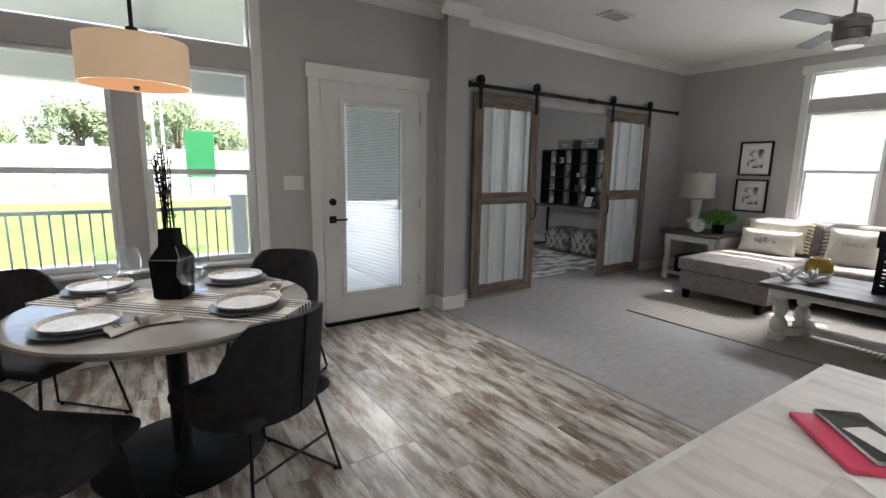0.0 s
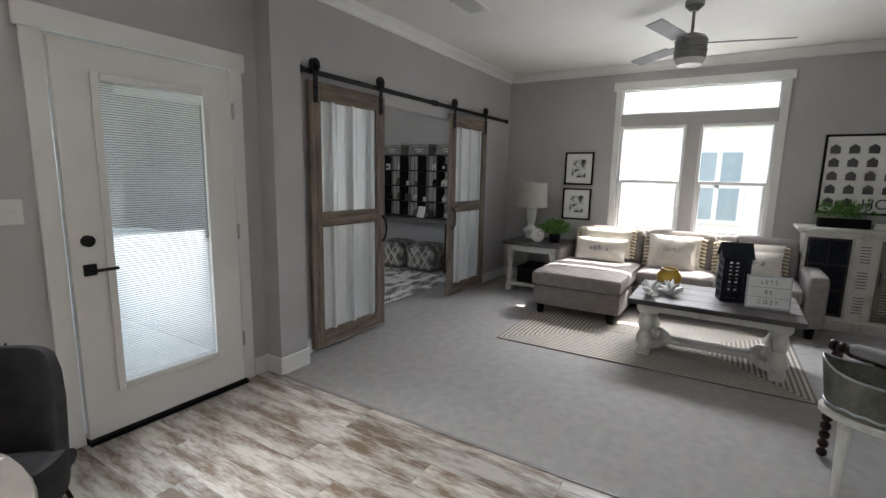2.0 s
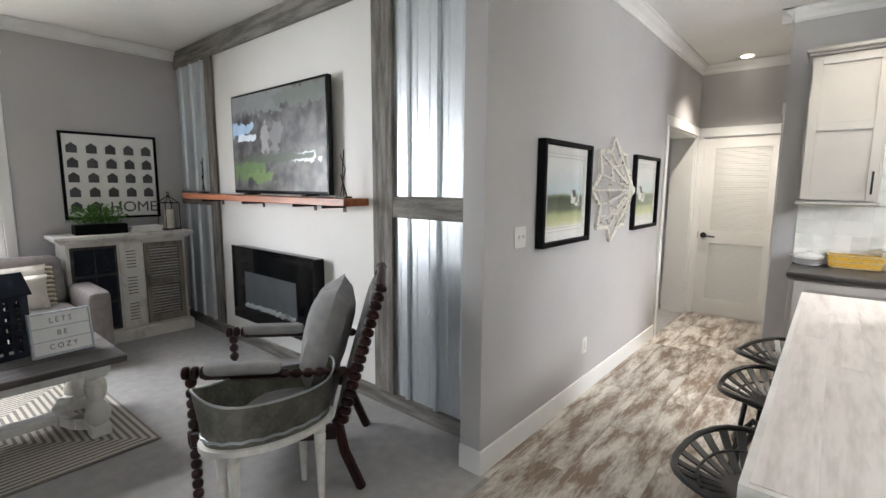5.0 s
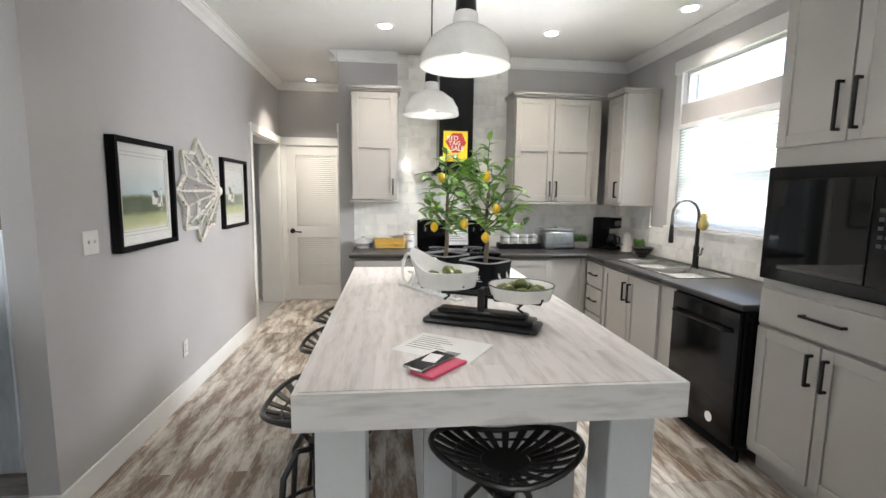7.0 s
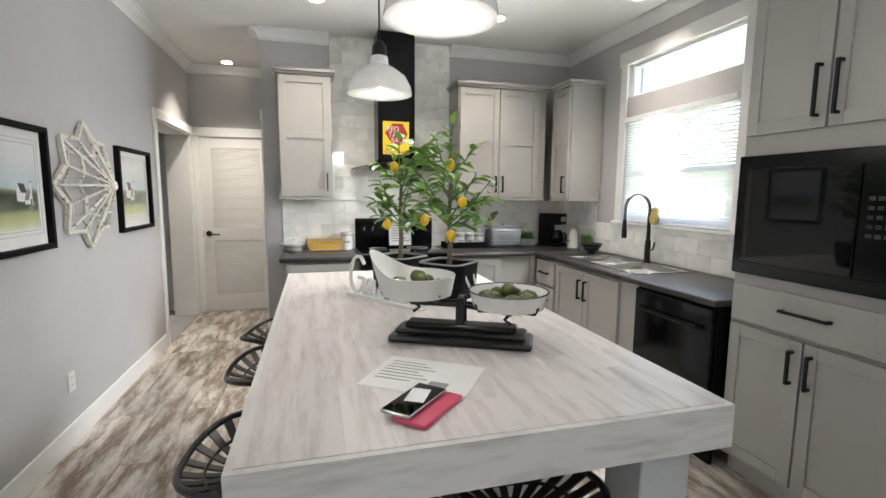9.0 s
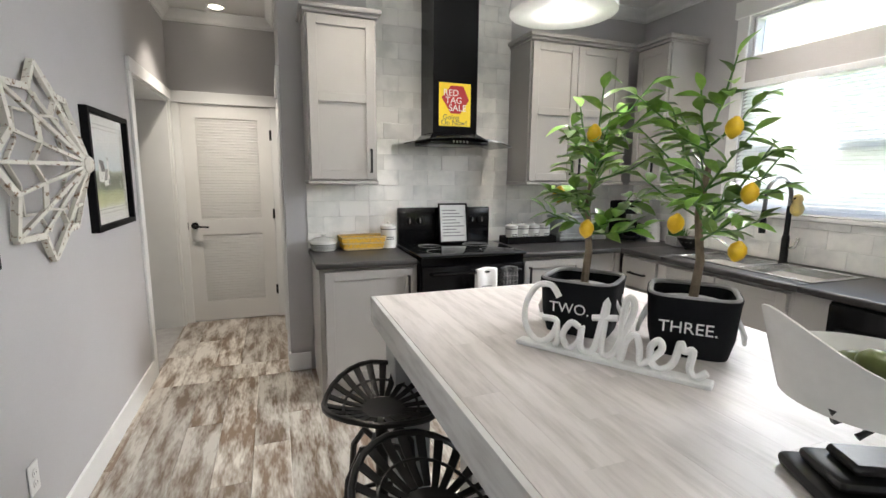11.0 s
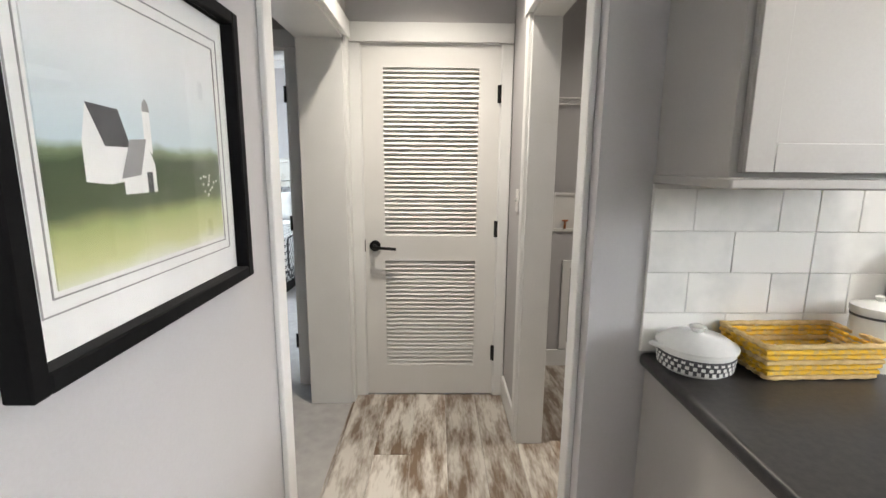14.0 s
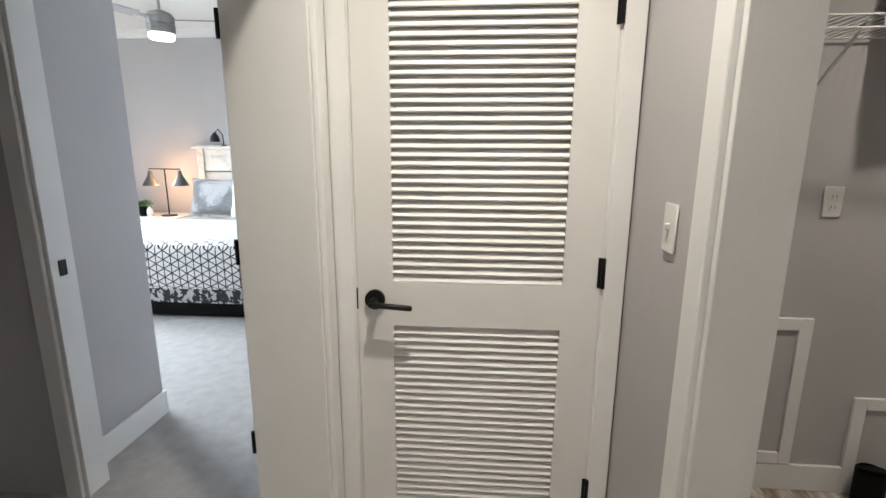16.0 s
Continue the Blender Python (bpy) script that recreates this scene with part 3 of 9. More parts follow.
def window_unit(name, axis, face, outer, a0, a1, z0, z1, sash=True):
    """White vinyl window in its opening: frame, two sashes and panes."""
    mid = (face + outer) / 2
    w = tagged(new(name), "white vinyl sash window with clear panes", "window", "", "structure")
    o = (mid, a0, z0) if axis == "x" else (a0, mid, z0)
    w.location = o

    def bar(nm, p, q, s, e, d=0.035, off=0.0):
        if axis == "x":
            part(nm, bm_box(-d + off, d + off, p - a0, q - a0, s - z0, e - z0, 0.004), M_VINYL, w)
        else:
            part(nm, bm_box(p - a0, q - a0, -d + off, d + off, s - z0, e - z0, 0.004), M_VINYL, w)
    f = 0.035 if sash else 0.02
    bar("window_frame", a0, a0 + f, z0, z1), bar("window_frame", a1 - f, a1, z0, z1), bar("window_frame", a0 + f, a1 - f, z1 - f, z1), bar("window_frame", a0 + f, a1 - f, z0, z0 + f)
    zm = (z0 + z1) / 2 - 0.04
    if sash:
        bar("meeting_rail", a0 + f, a1 - f, zm - 0.02, zm + 0.02, 0.022)
        for p in (a0 + f, a1 - f - 0.028):
            bar("sash_stile", p, p + 0.028, z0 + f, zm - 0.02, 0.018)
    spans = [(z0 + f, zm - 0.02), (zm + 0.02, z1 - f)] if sash else [(z0 + f, z1 - f)]
    for s, e in spans:
        g = bm_box(-0.003, 0.003, f, a1 - a0 - f, s - z0, e - z0) if axis == "x" else bm_box(f, a1 - a0 - f, -0.003, 0.003, s - z0, e - z0)
        ob = part("pane", g, M_GLASS, w)
        ob.visible_shadow = False
    return w


window_unit("window_1", "y", 3.74, 3.88, *DIN_L)
window_unit("window_2", "y", 3.74, 3.88, *DIN_R)
window_unit("window_3", "y", 3.74, 3.88, *DIN_T, sash=False)
window_unit("window_4", "x", 6.70, 6.80, *EAST[0])
window_unit("window_5", "x", 6.70, 6.80, *EAST[1])
window_unit("window_6", "x", 6.70, 6.80, *EAST[2], sash=False)
window_unit("window_7", "x", -1.34, -1.48, *KIT[0])
window_unit("window_8", "x", -1.34, -1.48, *KIT[1], sash=False)
struct("trim_window_sill_1", bm_box(-0.84, 0.98, 3.66, 3.80, 0.635, 0.66, 0.004), M_TRIM)
struct("trim_window_sill_2", bm_box(6.66, 6.76, 0.50, 2.32, 0.805, 0.83, 0.004), M_TRIM)
struct("trim_window_sill_3", bm_box(-1.42, -1.30, -2.52, -1.20, 1.175, 1.20, 0.004), M_TRIM)

# ---- kitchen units ----
def shaker(parent, name, x0, x1, z0, z1, rails=(), handle=None, knob_len=0.14, flat=False):
    """A shaker door in the local x-z plane, front towards -y, at y 0. handle: (x, z, upright)."""
    d = part(name, bm_box(0, x1 - x0, 0.006, 0.02, 0, z1 - z0, 0.001), M_CAB, parent, m=pose(x0, 0, z0))
    w, h, f = x1 - x0, z1 - z0, 0.055
    if not flat:
        for n, b in (("stile", (0, f, 0, h)), ("stile", (w - f, w, 0, h)), ("rail", (f, w - f, 0, f)), ("rail", (f, w - f, h - f, h)), *[("rail", (f, w - f, r - z0 - f / 2, r - z0 + f / 2)) for r in rails]):
            part(n, bm_box(b[0], b[1], -0.004, 0.006, b[2], b[3], 0.0015), M_CAB, d)
    else:
        part("drawer_front", bm_box(0, w, -0.004, 0.006, 0, h, 0.002), M_CAB, d)
    if handle:
        hx, hz, up = handle
        l = knob_len / 2
        pts = [(hx - x0, -0.004, hz - z0 - l), (hx - x0, -0.032, hz - z0 - l), (hx - x0, -0.032, hz - z0 + l), (hx - x0, -0.004, hz - z0 + l)] if up else \
              [(hx - x0 - l, -0.004, hz - z0), (hx - x0 - l, -0.032, hz - z0), (hx - x0 + l, -0.032, hz - z0), (hx - x0 + l, -0.004, hz - z0)]
        part("handle", strip(pts, 0.012, 0.012) if not up else strip(pts, 0.012, 0.012), M_BLACK, d, "black bar handle")
    return d


def cabinet(name, x, y, z, rz, w, depth, h, label, toe=0.0, group="", top_trim=False):
    c = thing(name, x, y, z, rz, label, "cabinet", group)
    part("body", bm_box(0, w, 0.021, depth, toe, h, 0.001), M_CAB, c)
    if toe:
        part("toe_kick", bm_box(0.005, w - 0.005, 0.075, depth - 0.01, 0, toe), M_CAB, c)
    if top_trim:
        part("top_moulding", join(bm_box(-0.012, w + 0.012, -0.01, depth, h, h + 0.02, 0.004), bm_box(-0.03, w + 0.03, -0.03, depth, h + 0.02, h + 0.05, 0.006)), M_CAB, c)
        part("bottom_moulding", bm_box(-0.006, w + 0.006, 0.0, depth, -0.022, 0.0, 0.004), M_CAB, c)
    return c


BASE = "grey shaker base cabinet with black bar pull"
UPPER = "grey shaker wall cabinet with black bar pulls"
# local -y is the front; along the range wall the front looks to +y, so turn by 180
c = cabinet("base_cabinet", 1.51, -2.80, 0, 180, 0.615, 0.595, 0.86, BASE + " beside the range", 0.10)
shaker(c, "door", 0.03, 0.585, 0.13, 0.84, (), (0.552, 0.72, True))
c = cabinet("base_cabinet", 0.13, -2.80, 0, 180, 0.80, 0.595, 0.86, BASE + " in the corner", 0.10)
shaker(c, "door", 0.02, 0.50, 0.13, 0.84, (), (0.055, 0.72, True))
c = cabinet("wall_cabinet", 1.53, -3.07, 1.385, 180, 0.44, 0.325, 1.01, UPPER + " beside the range hood", top_trim=True)
shaker(c, "door", 0.015, 0.425, 0.01, 1.0, (0.52,), (0.395, 0.13, True))
c = cabinet("wall_cabinet", -0.04, -3.07, 1.385, 180, 0.885, 0.325, 1.01, UPPER + ", two doors", top_trim=True)
shaker(c, "door", 0.012, 0.396, 0.01, 1.0, (0.52,), (0.366, 0.13, True))
shaker(c, "door", 0.404, 0.80, 0.01, 1.0, (0.52,), (0.434, 0.13, True))
# west wall: the front looks to +x, so turn by 90
c = cabinet("wall_cabinet", -0.985, -3.065, 1.385, 90, 0.32, 0.345, 1.01, UPPER + " beside the window", top_trim=True)
shaker(c, "door", 0.01, 0.31, 0.01, 1.0, (0.52,), (0.26, 0.13, True))
c = cabinet("base_cabinet", -0.72, -2.79, 0, 90, 0.36, 0.60, 0.86, "grey drawer cabinet with black bar pulls", 0.10)
for z0, z1 in ((0.13, 0.36), (0.38, 0.61), (0.63, 0.84)):
    shaker(c, "drawer", 0.02, 0.34, z0, z1, (), (0.18, (z0 + z1) / 2, False), flat=True)
c = cabinet("sink_cabinet", -0.72, -2.43, 0, 90, 0.88, 0.60, 0.86, "grey shaker sink cabinet with two doors", 0.10)
shaker(c, "door", 0.02, 0.435, 0.13, 0.84, (), (0.40, 0.70, True))
shaker(c, "door", 0.445, 0.86, 0.13, 0.84, (), (0.48, 0.70, True))
c = cabinet("base_cabinet", -0.72, -1.55, 0, 90, 0.17, 0.60, 0.86, "narrow grey filler cabinet", 0.10)

# worktops
ctr = thing("countertop", 0, 0, 0, 0, "black laminate L-shaped countertop with rounded front edge", "countertop")
part("left_top", bm_box(0.90, 1.53, -3.398, -2.775, 0.862, 0.90, 0.014, 3), M_COUNTER, ctr)
struct("trim_corner_filler", bm_box(-0.722, -0.668, -2.87, -2.803, 0.0, 0.86, 0.002), M_CAB)
part("corner_top", bm_box(-1.338, 0.135, -3.398, -2.775, 0.862, 0.90, 0.014, 3), M_COUNTER, ctr)
part("sink_top", join(bm_box(-1.338, -0.695, -2.79, -2.40, 0.862, 0.90, 0.012, 3), bm_box(-1.338, -1.23, -2.40, -1.52, 0.862, 0.90, 0.004), bm_box(-0.82, -0.695, -2.40, -1.52, 0.862, 0.90, 0.012, 3),
                      bm_box(-1.338, -0.695, -1.52, -0.765, 0.862, 0.90, 0.012, 3)), M_COUNTER, ctr)

# pantry tower with microwave
p = cabinet("pantry_tower", -0.77, -0.755, 0, 90, 0.77, 0.565, 2.62, "tall grey pantry tower round a built-in microwave", 0.10)
shaker(p, "door", 0.02, 0.38, 0.13, 0.80, (), (0.345, 0.68, True))
shaker(p, "door", 0.39, 0.75, 0.13, 0.80, (), (0.425, 0.68, True))
shaker(p, "drawer", 0.02, 0.75, 0.82, 1.00, (), (0.385, 0.92, False), 0.2, True)
shaker(p, "door", 0.02, 0.38, 1.71, 2.58, (), (0.345, 1.86, True), 0.2)
shaker(p, "door", 0.39, 0.75, 1.71, 2.58, (), (0.425, 1.86, True), 0.2)
mw = thing("microwave", -0.765, -0.745, 1.055, 90, "black built-in microwave with dark glass door", "microwave")
part("trim_kit", bm_box(0, 0.74, -0.012, 0.016, 0, 0.56, 0.004), M_BLACKGLOSS, mw)
part("door", bm_box(0.05, 0.54, -0.026, -0.012, 0.06, 0.50, 0.004), M_DARKGLASS, mw)
part("control_panel", bm_box(0.545, 0.69, -0.026, -0.012, 0.06, 0.50, 0.004), M_BLACKGLOSS, mw)
for r in range(5):
    for k in range(3):
        part("button", bm_box(0.575 + k * 0.03, 0.595 + k * 0.03, -0.028, -0.026, 0.22 + r * 0.035, 0.235 + r * 0.035), M_COUNTER, mw)

dw = thing("dishwasher", -0.70, -1.37, 0, 90, "black dishwasher with recessed bar handle and white sticker", "dishwasher")
part("body", bm_box(0, 0.60, 0.02, 0.56, 0.08, 0.855), M_BLACKGLOSS, dw)
part("door", bm_box(0.005, 0.595, -0.005, 0.02, 0.10, 0.85, 0.006, 2), M_BLACKGLOSS, dw)
part("handle", tube([(0.05, -0.004, 0.74), (0.07, -0.04, 0.745), (0.53, -0.04, 0.745), (0.55, -0.004, 0.74)], 0.012), M_BLACKGLOSS, dw)
part("kick_plate", bm_box(0.01, 0.59, 0.05, 0.07, 0.0, 0.09), M_DARK, dw)
part("sticker", moved(cyl(0.03, 0, 0.001), pose(0.42, -0.0055, 0.19, 90)), M_PLASTIC, dw)

fr = thing("refrigerator", -0.68, 0.07, 0, 90, "black side-by-side refrigerator with water dispenser", "refrigerator")
part("body", bm_box(0, 0.91, 0.07, 0.64, 0.03, 1.76, 0.006), M_BLACKGLOSS, fr)
part("freezer_door", bm_box(0.003, 0.40, 0.0, 0.068, 0.06, 1.75, 0.015, 2), M_BLACKGLOSS, fr)
part("fridge_door", bm_box(0.41, 0.907, 0.0, 0.068, 0.06, 1.75, 0.015, 2), M_BLACKGLOSS, fr)
part("dispenser", bm_box(0.09, 0.31, -0.006, 0.004, 0.85, 1.20, 0.006), M_DARK, fr)
part("dispenser_tray", bm_box(0.10, 0.30, -0.02, 0.004, 0.85, 0.87, 0.003), M_STEEL, fr)
for hx in (0.375, 0.435):
    part("handle", tube([(hx, 0.0, 0.60), (hx, -0.05, 0.62), (hx, -0.05, 1.48), (hx, 0.0, 1.50)], 0.014), M_BLACKGLOSS, fr)
c = cabinet("fridge_top_cabinet", -0.77, 0.04, 1.80, 90, 0.93, 0.565, 0.82, "grey shaker cabinet above the refrigerator")
shaker(c, "door", 0.02, 0.46, 0.02, 0.78, (), (0.42, 0.12, True))
shaker(c, "door", 0.47, 0.91, 0.02, 0.78, (), (0.51, 0.12, True))

# island
isl = thing("kitchen_island", 0, 0, 0, 0, "kitchen island with thick whitewashed wood-look top and pale grey posts", "island")
part("edge", join(bm_box(0.31, 1.402, 0.255, 0.27, 0.845, 0.948), bm_box(0.31, 1.402, -1.775, -1.76, 0.845, 0.948), bm_box(0.31, 0.325, -1.76, 0.255, 0.845, 0.948), bm_box(1.387, 1.402, -1.76, 0.255, 0.845, 0.948),
                  bm_box(0.325, 1.387, -1.76, 0.255, 0.845, 0.86)), M_ISLAND_EDGE, isl, "pale whitewashed edge band")
rng = random.Random(5)
for i in range(11):
    x0 = 0.325 + i * 1.062 / 11
    y = -1.76
    while y < 0.254:
        y1 = min(0.255, y + rng.uniform(0.5, 0.95))
        if 0.255 - y1 < 0.12:
            y1 = 0.255
        part("top_plank", bm_box(x0 + 0.0001, x0 + 1.062 / 11 - 0.0001, y + 0.0001, y1 - 0.0001, 0.86, 0.95, 0.0002), M_ISLAND, isl)
        y = y1
for x0, y0 in ((0.37, 0.075), (1.215, 0.075), (1.215, -1.72)):
    part("post", bm_box(x0, x0 + 0.14, y0, y0 + 0.14, 0, 0.845, 0.004), M_CAB_LIGHT, isl)
part("body", bm_box(0.42, 1.02, -1.74, -0.22, 0.0, 0.845, 0.003), M_CAB_LIGHT, isl)
for k in range(5):
    x0 = 0.43 + k * 0.12
    part("bead_board", bm_box(x0, x0 + 0.105, -0.22, -0.212, 0.12, 0.84, 0.004), M_CAB_LIGHT, isl)
for k in range(12):
    y0 = -1.72 + k * 0.124
    part("bead_board", bm_box(1.02, 1.028, y0, y0 + 0.112, 0.12, 0.84, 0.004), M_CAB_LIGHT, isl)

# ---- materials of the furniture ----
M_SOFA = mat("taupe_linen", (0.29, 0.262, 0.255), (0.235, 0.212, 0.205), rough=0.9, scale=18, fine=350, bump=0.5, bump_scale=420, spec=0.2)
M_CREAM = mat("cream_cotton", (0.70, 0.665, 0.60), (0.62, 0.585, 0.52), rough=0.95, scale=14, fine=300, bump=0.4, bump_scale=380, spec=0.15)
M_GOLDTASSEL = mat("golden_cream_cotton", (0.72, 0.65, 0.50), (0.62, 0.54, 0.39), rough=0.95, scale=40, bump=0.6, spec=0.1)
M_GREYFAB = mat("grey_upholstery", (0.33, 0.325, 0.325), (0.27, 0.265, 0.265), rough=0.9, scale=16, fine=300, bump=0.5, bump_scale=380, spec=0.2)
M_INK = mat("dark_ink", (0.06, 0.06, 0.065), (0.09, 0.09, 0.095), rough=0.8, bump=0.0)
M_DISTRESS = mat("distressed_white_paint", (0.66, 0.645, 0.60), (0.42, 0.36, 0.28), rough=0.65, scale=9, fine=40, bump=0.25, lo=0.52, hi=0.86)
M_DARKTOP = wood("dark_stained_wood", (0.075, 0.066, 0.062), (0.035, 0.030, 0.028), "y", rough=0.5, bump=0.3)
M_MAHOG = mat("dark_mahogany", (0.030, 0.006, 0.006), (0.015, 0.004, 0.004), rough=0.28, scale=12, bump=0.05, spec=0.35)
M_SHELFWOOD = wood("orange_stained_wood", (0.42, 0.14, 0.055), (0.27, 0.085, 0.035), "x", rough=0.4)
M_LEAF = mat("bright_green_leaf", (0.10, 0.25, 0.03), (0.055, 0.15, 0.02), rough=0.5, scale=20, bump=0.1)
M_LEAFDARK = mat("deep_green_leaf", (0.045, 0.13, 0.025), (0.085, 0.20, 0.035), rough=0.4, scale=14, bump=0.1)
M_SHADE = mat("linen_lampshade", (0.46, 0.44, 0.41), (0.41, 0.39, 0.36), rough=0.9, scale=10, fine=260, bump=0.3)
M_NAVY = mat("dark_navy_tin", (0.006, 0.009, 0.017), (0.012, 0.016, 0.026), rough=0.65, bump=0.05, spec=0.2)
M_YELLOWGLASS = mat("mustard_glaze", (0.44, 0.28, 0.03), (0.33, 0.20, 0.02), rough=0.2, scale=6, bump=0.05)
M_PAPER = mat("white_paper", (0.78, 0.775, 0.76), (0.74, 0.735, 0.72), rough=0.8, bump=0.0)
M_PHOTO = ramp_mat("grey_photo_print", "noise", [(0.36, (0.02, 0.02, 0.02)), (0.46, (0.12, 0.12, 0.12)), (0.5, (0.5, 0.5, 0.5)), (0.6, (0.72, 0.72, 0.71))], 0.3, 14.0)

# ---- entry door ----
door = tagged(new("door_1"), "white entry door with a full glass lite and inner blinds", "door", "", "structure")
door.location = (1.395, 3.70, 0.03)
part("slab", wall_bm("y", 0, 0.045, 0, 0.92, 0, 2.035, [(0.17, 0.75, 0.24, 1.88)]), M_DOOR, door)
for n, b in (("lite_frame", (0.15, 0.19, 0.22, 1.90)), ("lite_frame", (0.73, 0.77, 0.22, 1.90)), ("lite_frame", (0.19, 0.73, 1.86, 1.90)), ("lite_frame", (0.19, 0.73, 0.22, 0.26))):
    part(n, bm_box(b[0], b[1], -0.012, 0.0, b[2], b[3], 0.004), M_DOOR, door)
pane = part("pane", bm_box(0.17, 0.75, 0.012, 0.016, 0.24, 1.88), M_GLASS, door)
pane.visible_shadow = False
M_SLAT = translucent("translucent_blind_slat", (0.94, 0.95, 0.96), 0.78)
slat = to_mesh("blind_slat", moved(bm_box(0.0, 0.53, -0.0055, 0.0055, -0.0003, 0.0003), pose(0, 0, 0, -34)), M_SLAT)
for k in range(124):
    piece("blind_slat", slat, door, pose(0.195, 0.026, 0.275 + k * 0.0128))
part("blind_slider", bm_box(0.752, 0.768, -0.02, -0.012, 1.62, 1.70, 0.002), M_PLASTIC, door)
part("threshold", bm_box(-0.01, 0.93, -0.03, 0.10, -0.028, 0.0), M_DARK, door)
part("deadbolt", join(moved(cyl(0.03, 0, 0.02), pose(0.075, 0, 1.06, 90)), moved(cyl(0.022, 0.02, 0.028), pose(0.075, 0, 1.06, 90))), M_BLACK, door)
part("door_handle", join(bm_box(0.045, 0.105, -0.01, 0.0, 0.88, 0.94, 0.003), moved(cyl(0.011, 0, 0.05), pose(0.075, 0, 0.91, 90)), bm_box(0.065, 0.19, -0.055, -0.043, 0.902, 0.918, 0.004)), M_BLACK, door)
for z in (0.24, 0.98, 1.75):
    part("hinge", cyl(0.008, z, z + 0.10, 0.928, -0.004, 8), M_CHROME, door)


def plate(name, x, y, z, rz, gangs, label, outlet=False, w=None):
    """Wall plate in the local x-z plane, front to -y."""
    p = thing(name, x, y, z, rz, label, "outlet" if outlet else "light switch")
    w = w or (0.07 + 0.046 * (gangs - 1))
    part("cover_plate", bm_box(-w / 2, w / 2, -0.006, 0, -0.058, 0.058, 0.003), M_PLASTIC, p)
    for g in range(gangs):
        gx = (g - (gangs - 1) / 2) * 0.046
        if outlet:
            for s in (-0.02, 0.02):
                part("socket", moved(cyl(0.016, 0, 0.003, seg=12), pose(gx, -0.006, s, 90)), M_PLASTIC, p)
                part("slot", join(bm_box(gx - 0.008, gx - 0.006, -0.0095, -0.009, s - 0.005, s + 0.006), bm_box(gx + 0.006, gx + 0.008, -0.0095, -0.009, s - 0.005, s + 0.006)), M_INK, p)
        else:
            part("toggle", moved(bm_box(gx - 0.005, gx + 0.005, -0.016, -0.005, -0.004, 0.012, 0.002), pose(0, 0, 0, 0)), M_PLASTIC, p)
    return p


plate("light_switch", 1.163, 3.738, 1.25, 0, 3, "white triple toggle switch plate beside the entry door")
plate("light_switch", 2.586, -0.95, 1.205, -90, 2, "white double switch plate on the grey wall")
plate("wall_outlet", 2.586, -1.88, 0.36, -90, 1, "white wall outlet low on the grey wall", True)
plate("light_switch", 1.677, -4.56, 1.225, 90, 1, "white single switch on the hall wall")
plate("wall_outlet", 0.81, -5.288, 1.222, 180, 1, "white wall outlet in the laundry", True)
plate("wall_outlet", 3.75, -0.858, 0.36, 180, 1, "white wall outlet behind the armchair", True)
plate("light_switch", 2.83, 3.738, 1.2, 0, 1, "white switch plate beside the sliding door")

# ---- sliding barn doors ----
def corrugated(w, h, pitch=0.083, deep=0.014):
    """Ribbed metal sheet in the local x-z plane, ribs towards -y."""
    xs, k = [], 0
    while k * pitch < w:
        for u, d in ((0, 0), (0.17, 0), (0.19, 0.12), (0.22, 0.12), (0.24, 0), (0.42, 0), (0.45, 1), (0.53, 1), (0.56, 0), (0.76, 0), (0.78, 0.12), (0.81, 0.12), (0.83, 0)):
            if k * pitch + u * pitch < w:
                xs.append((k * pitch + u * pitch, -d * deep))
        k += 1
    xs.append((w, 0))
    n = len(xs)
    verts = [(x, y, z) for z in (0, h) for x, y in xs] + [(x, y + 0.002, z) for z in (0, h) for x, y in xs]
    faces = [(i, i + 1, n + i + 1, n + i) for i in range(n - 1)] + [(2 * n + i + 1, 2 * n + i, 3 * n + i, 3 * n + i + 1) for i in range(n - 1)]
    return faces_bm(verts, faces)


def barn_door(x, label):
    d = thing("barn_door", x, 3.70, 0.035, 0, label, "sliding door", "pair of sliding barn doors")
    w, h, s = 0.885, 2.10, 0.115
    for n, b, m in (("stile", (0, s, 0, h), M_BARN), ("stile", (w - s, w, 0, h), M_BARN), ("top_rail", (s, w - s, h - 0.135, h), M_BARNX), ("bottom_rail", (s, w - s, 0, 0.13), M_BARNX), ("middle_rail", (s, w - s, 0.99, 1.11), M_BARNX)):
        part(n, bm_box(b[0], b[1], -0.02, 0.02, b[2], b[3], 0.003), m, d)
    for z0, z1 in ((0.13, 0.99), (1.11, h - 0.135)):
        part("metal_panel", corrugated(w - 2 * s, z1 - z0, 0.235, 0.034), M_CORR, d, "ribbed pale metal panel", False, pose(s, 0.004, z0))
    for hx in (0.06, w - 0.06):
        part("hanger", join(bm_box(hx - 0.022, hx + 0.022, -0.03, -0.02, h - 0.16, h + 0.13, 0.003), moved(cyl(0.048, 0, 0.022, seg=20), pose(hx, -0.008, h + 0.115, 90)), moved(cyl(0.014, 0, 0.05, seg=10), pose(hx, 0.0, h + 0.115, 90)),
                            moved(cyl(0.012, 0, 0.012, seg=8), pose(hx, -0.03, h - 0.05, 90)), moved(cyl(0.012, 0, 0.012, seg=8), pose(hx, -0.03, h - 0.12, 90))), M_BLACK, d, "black strap hanger with wheel")
    return d


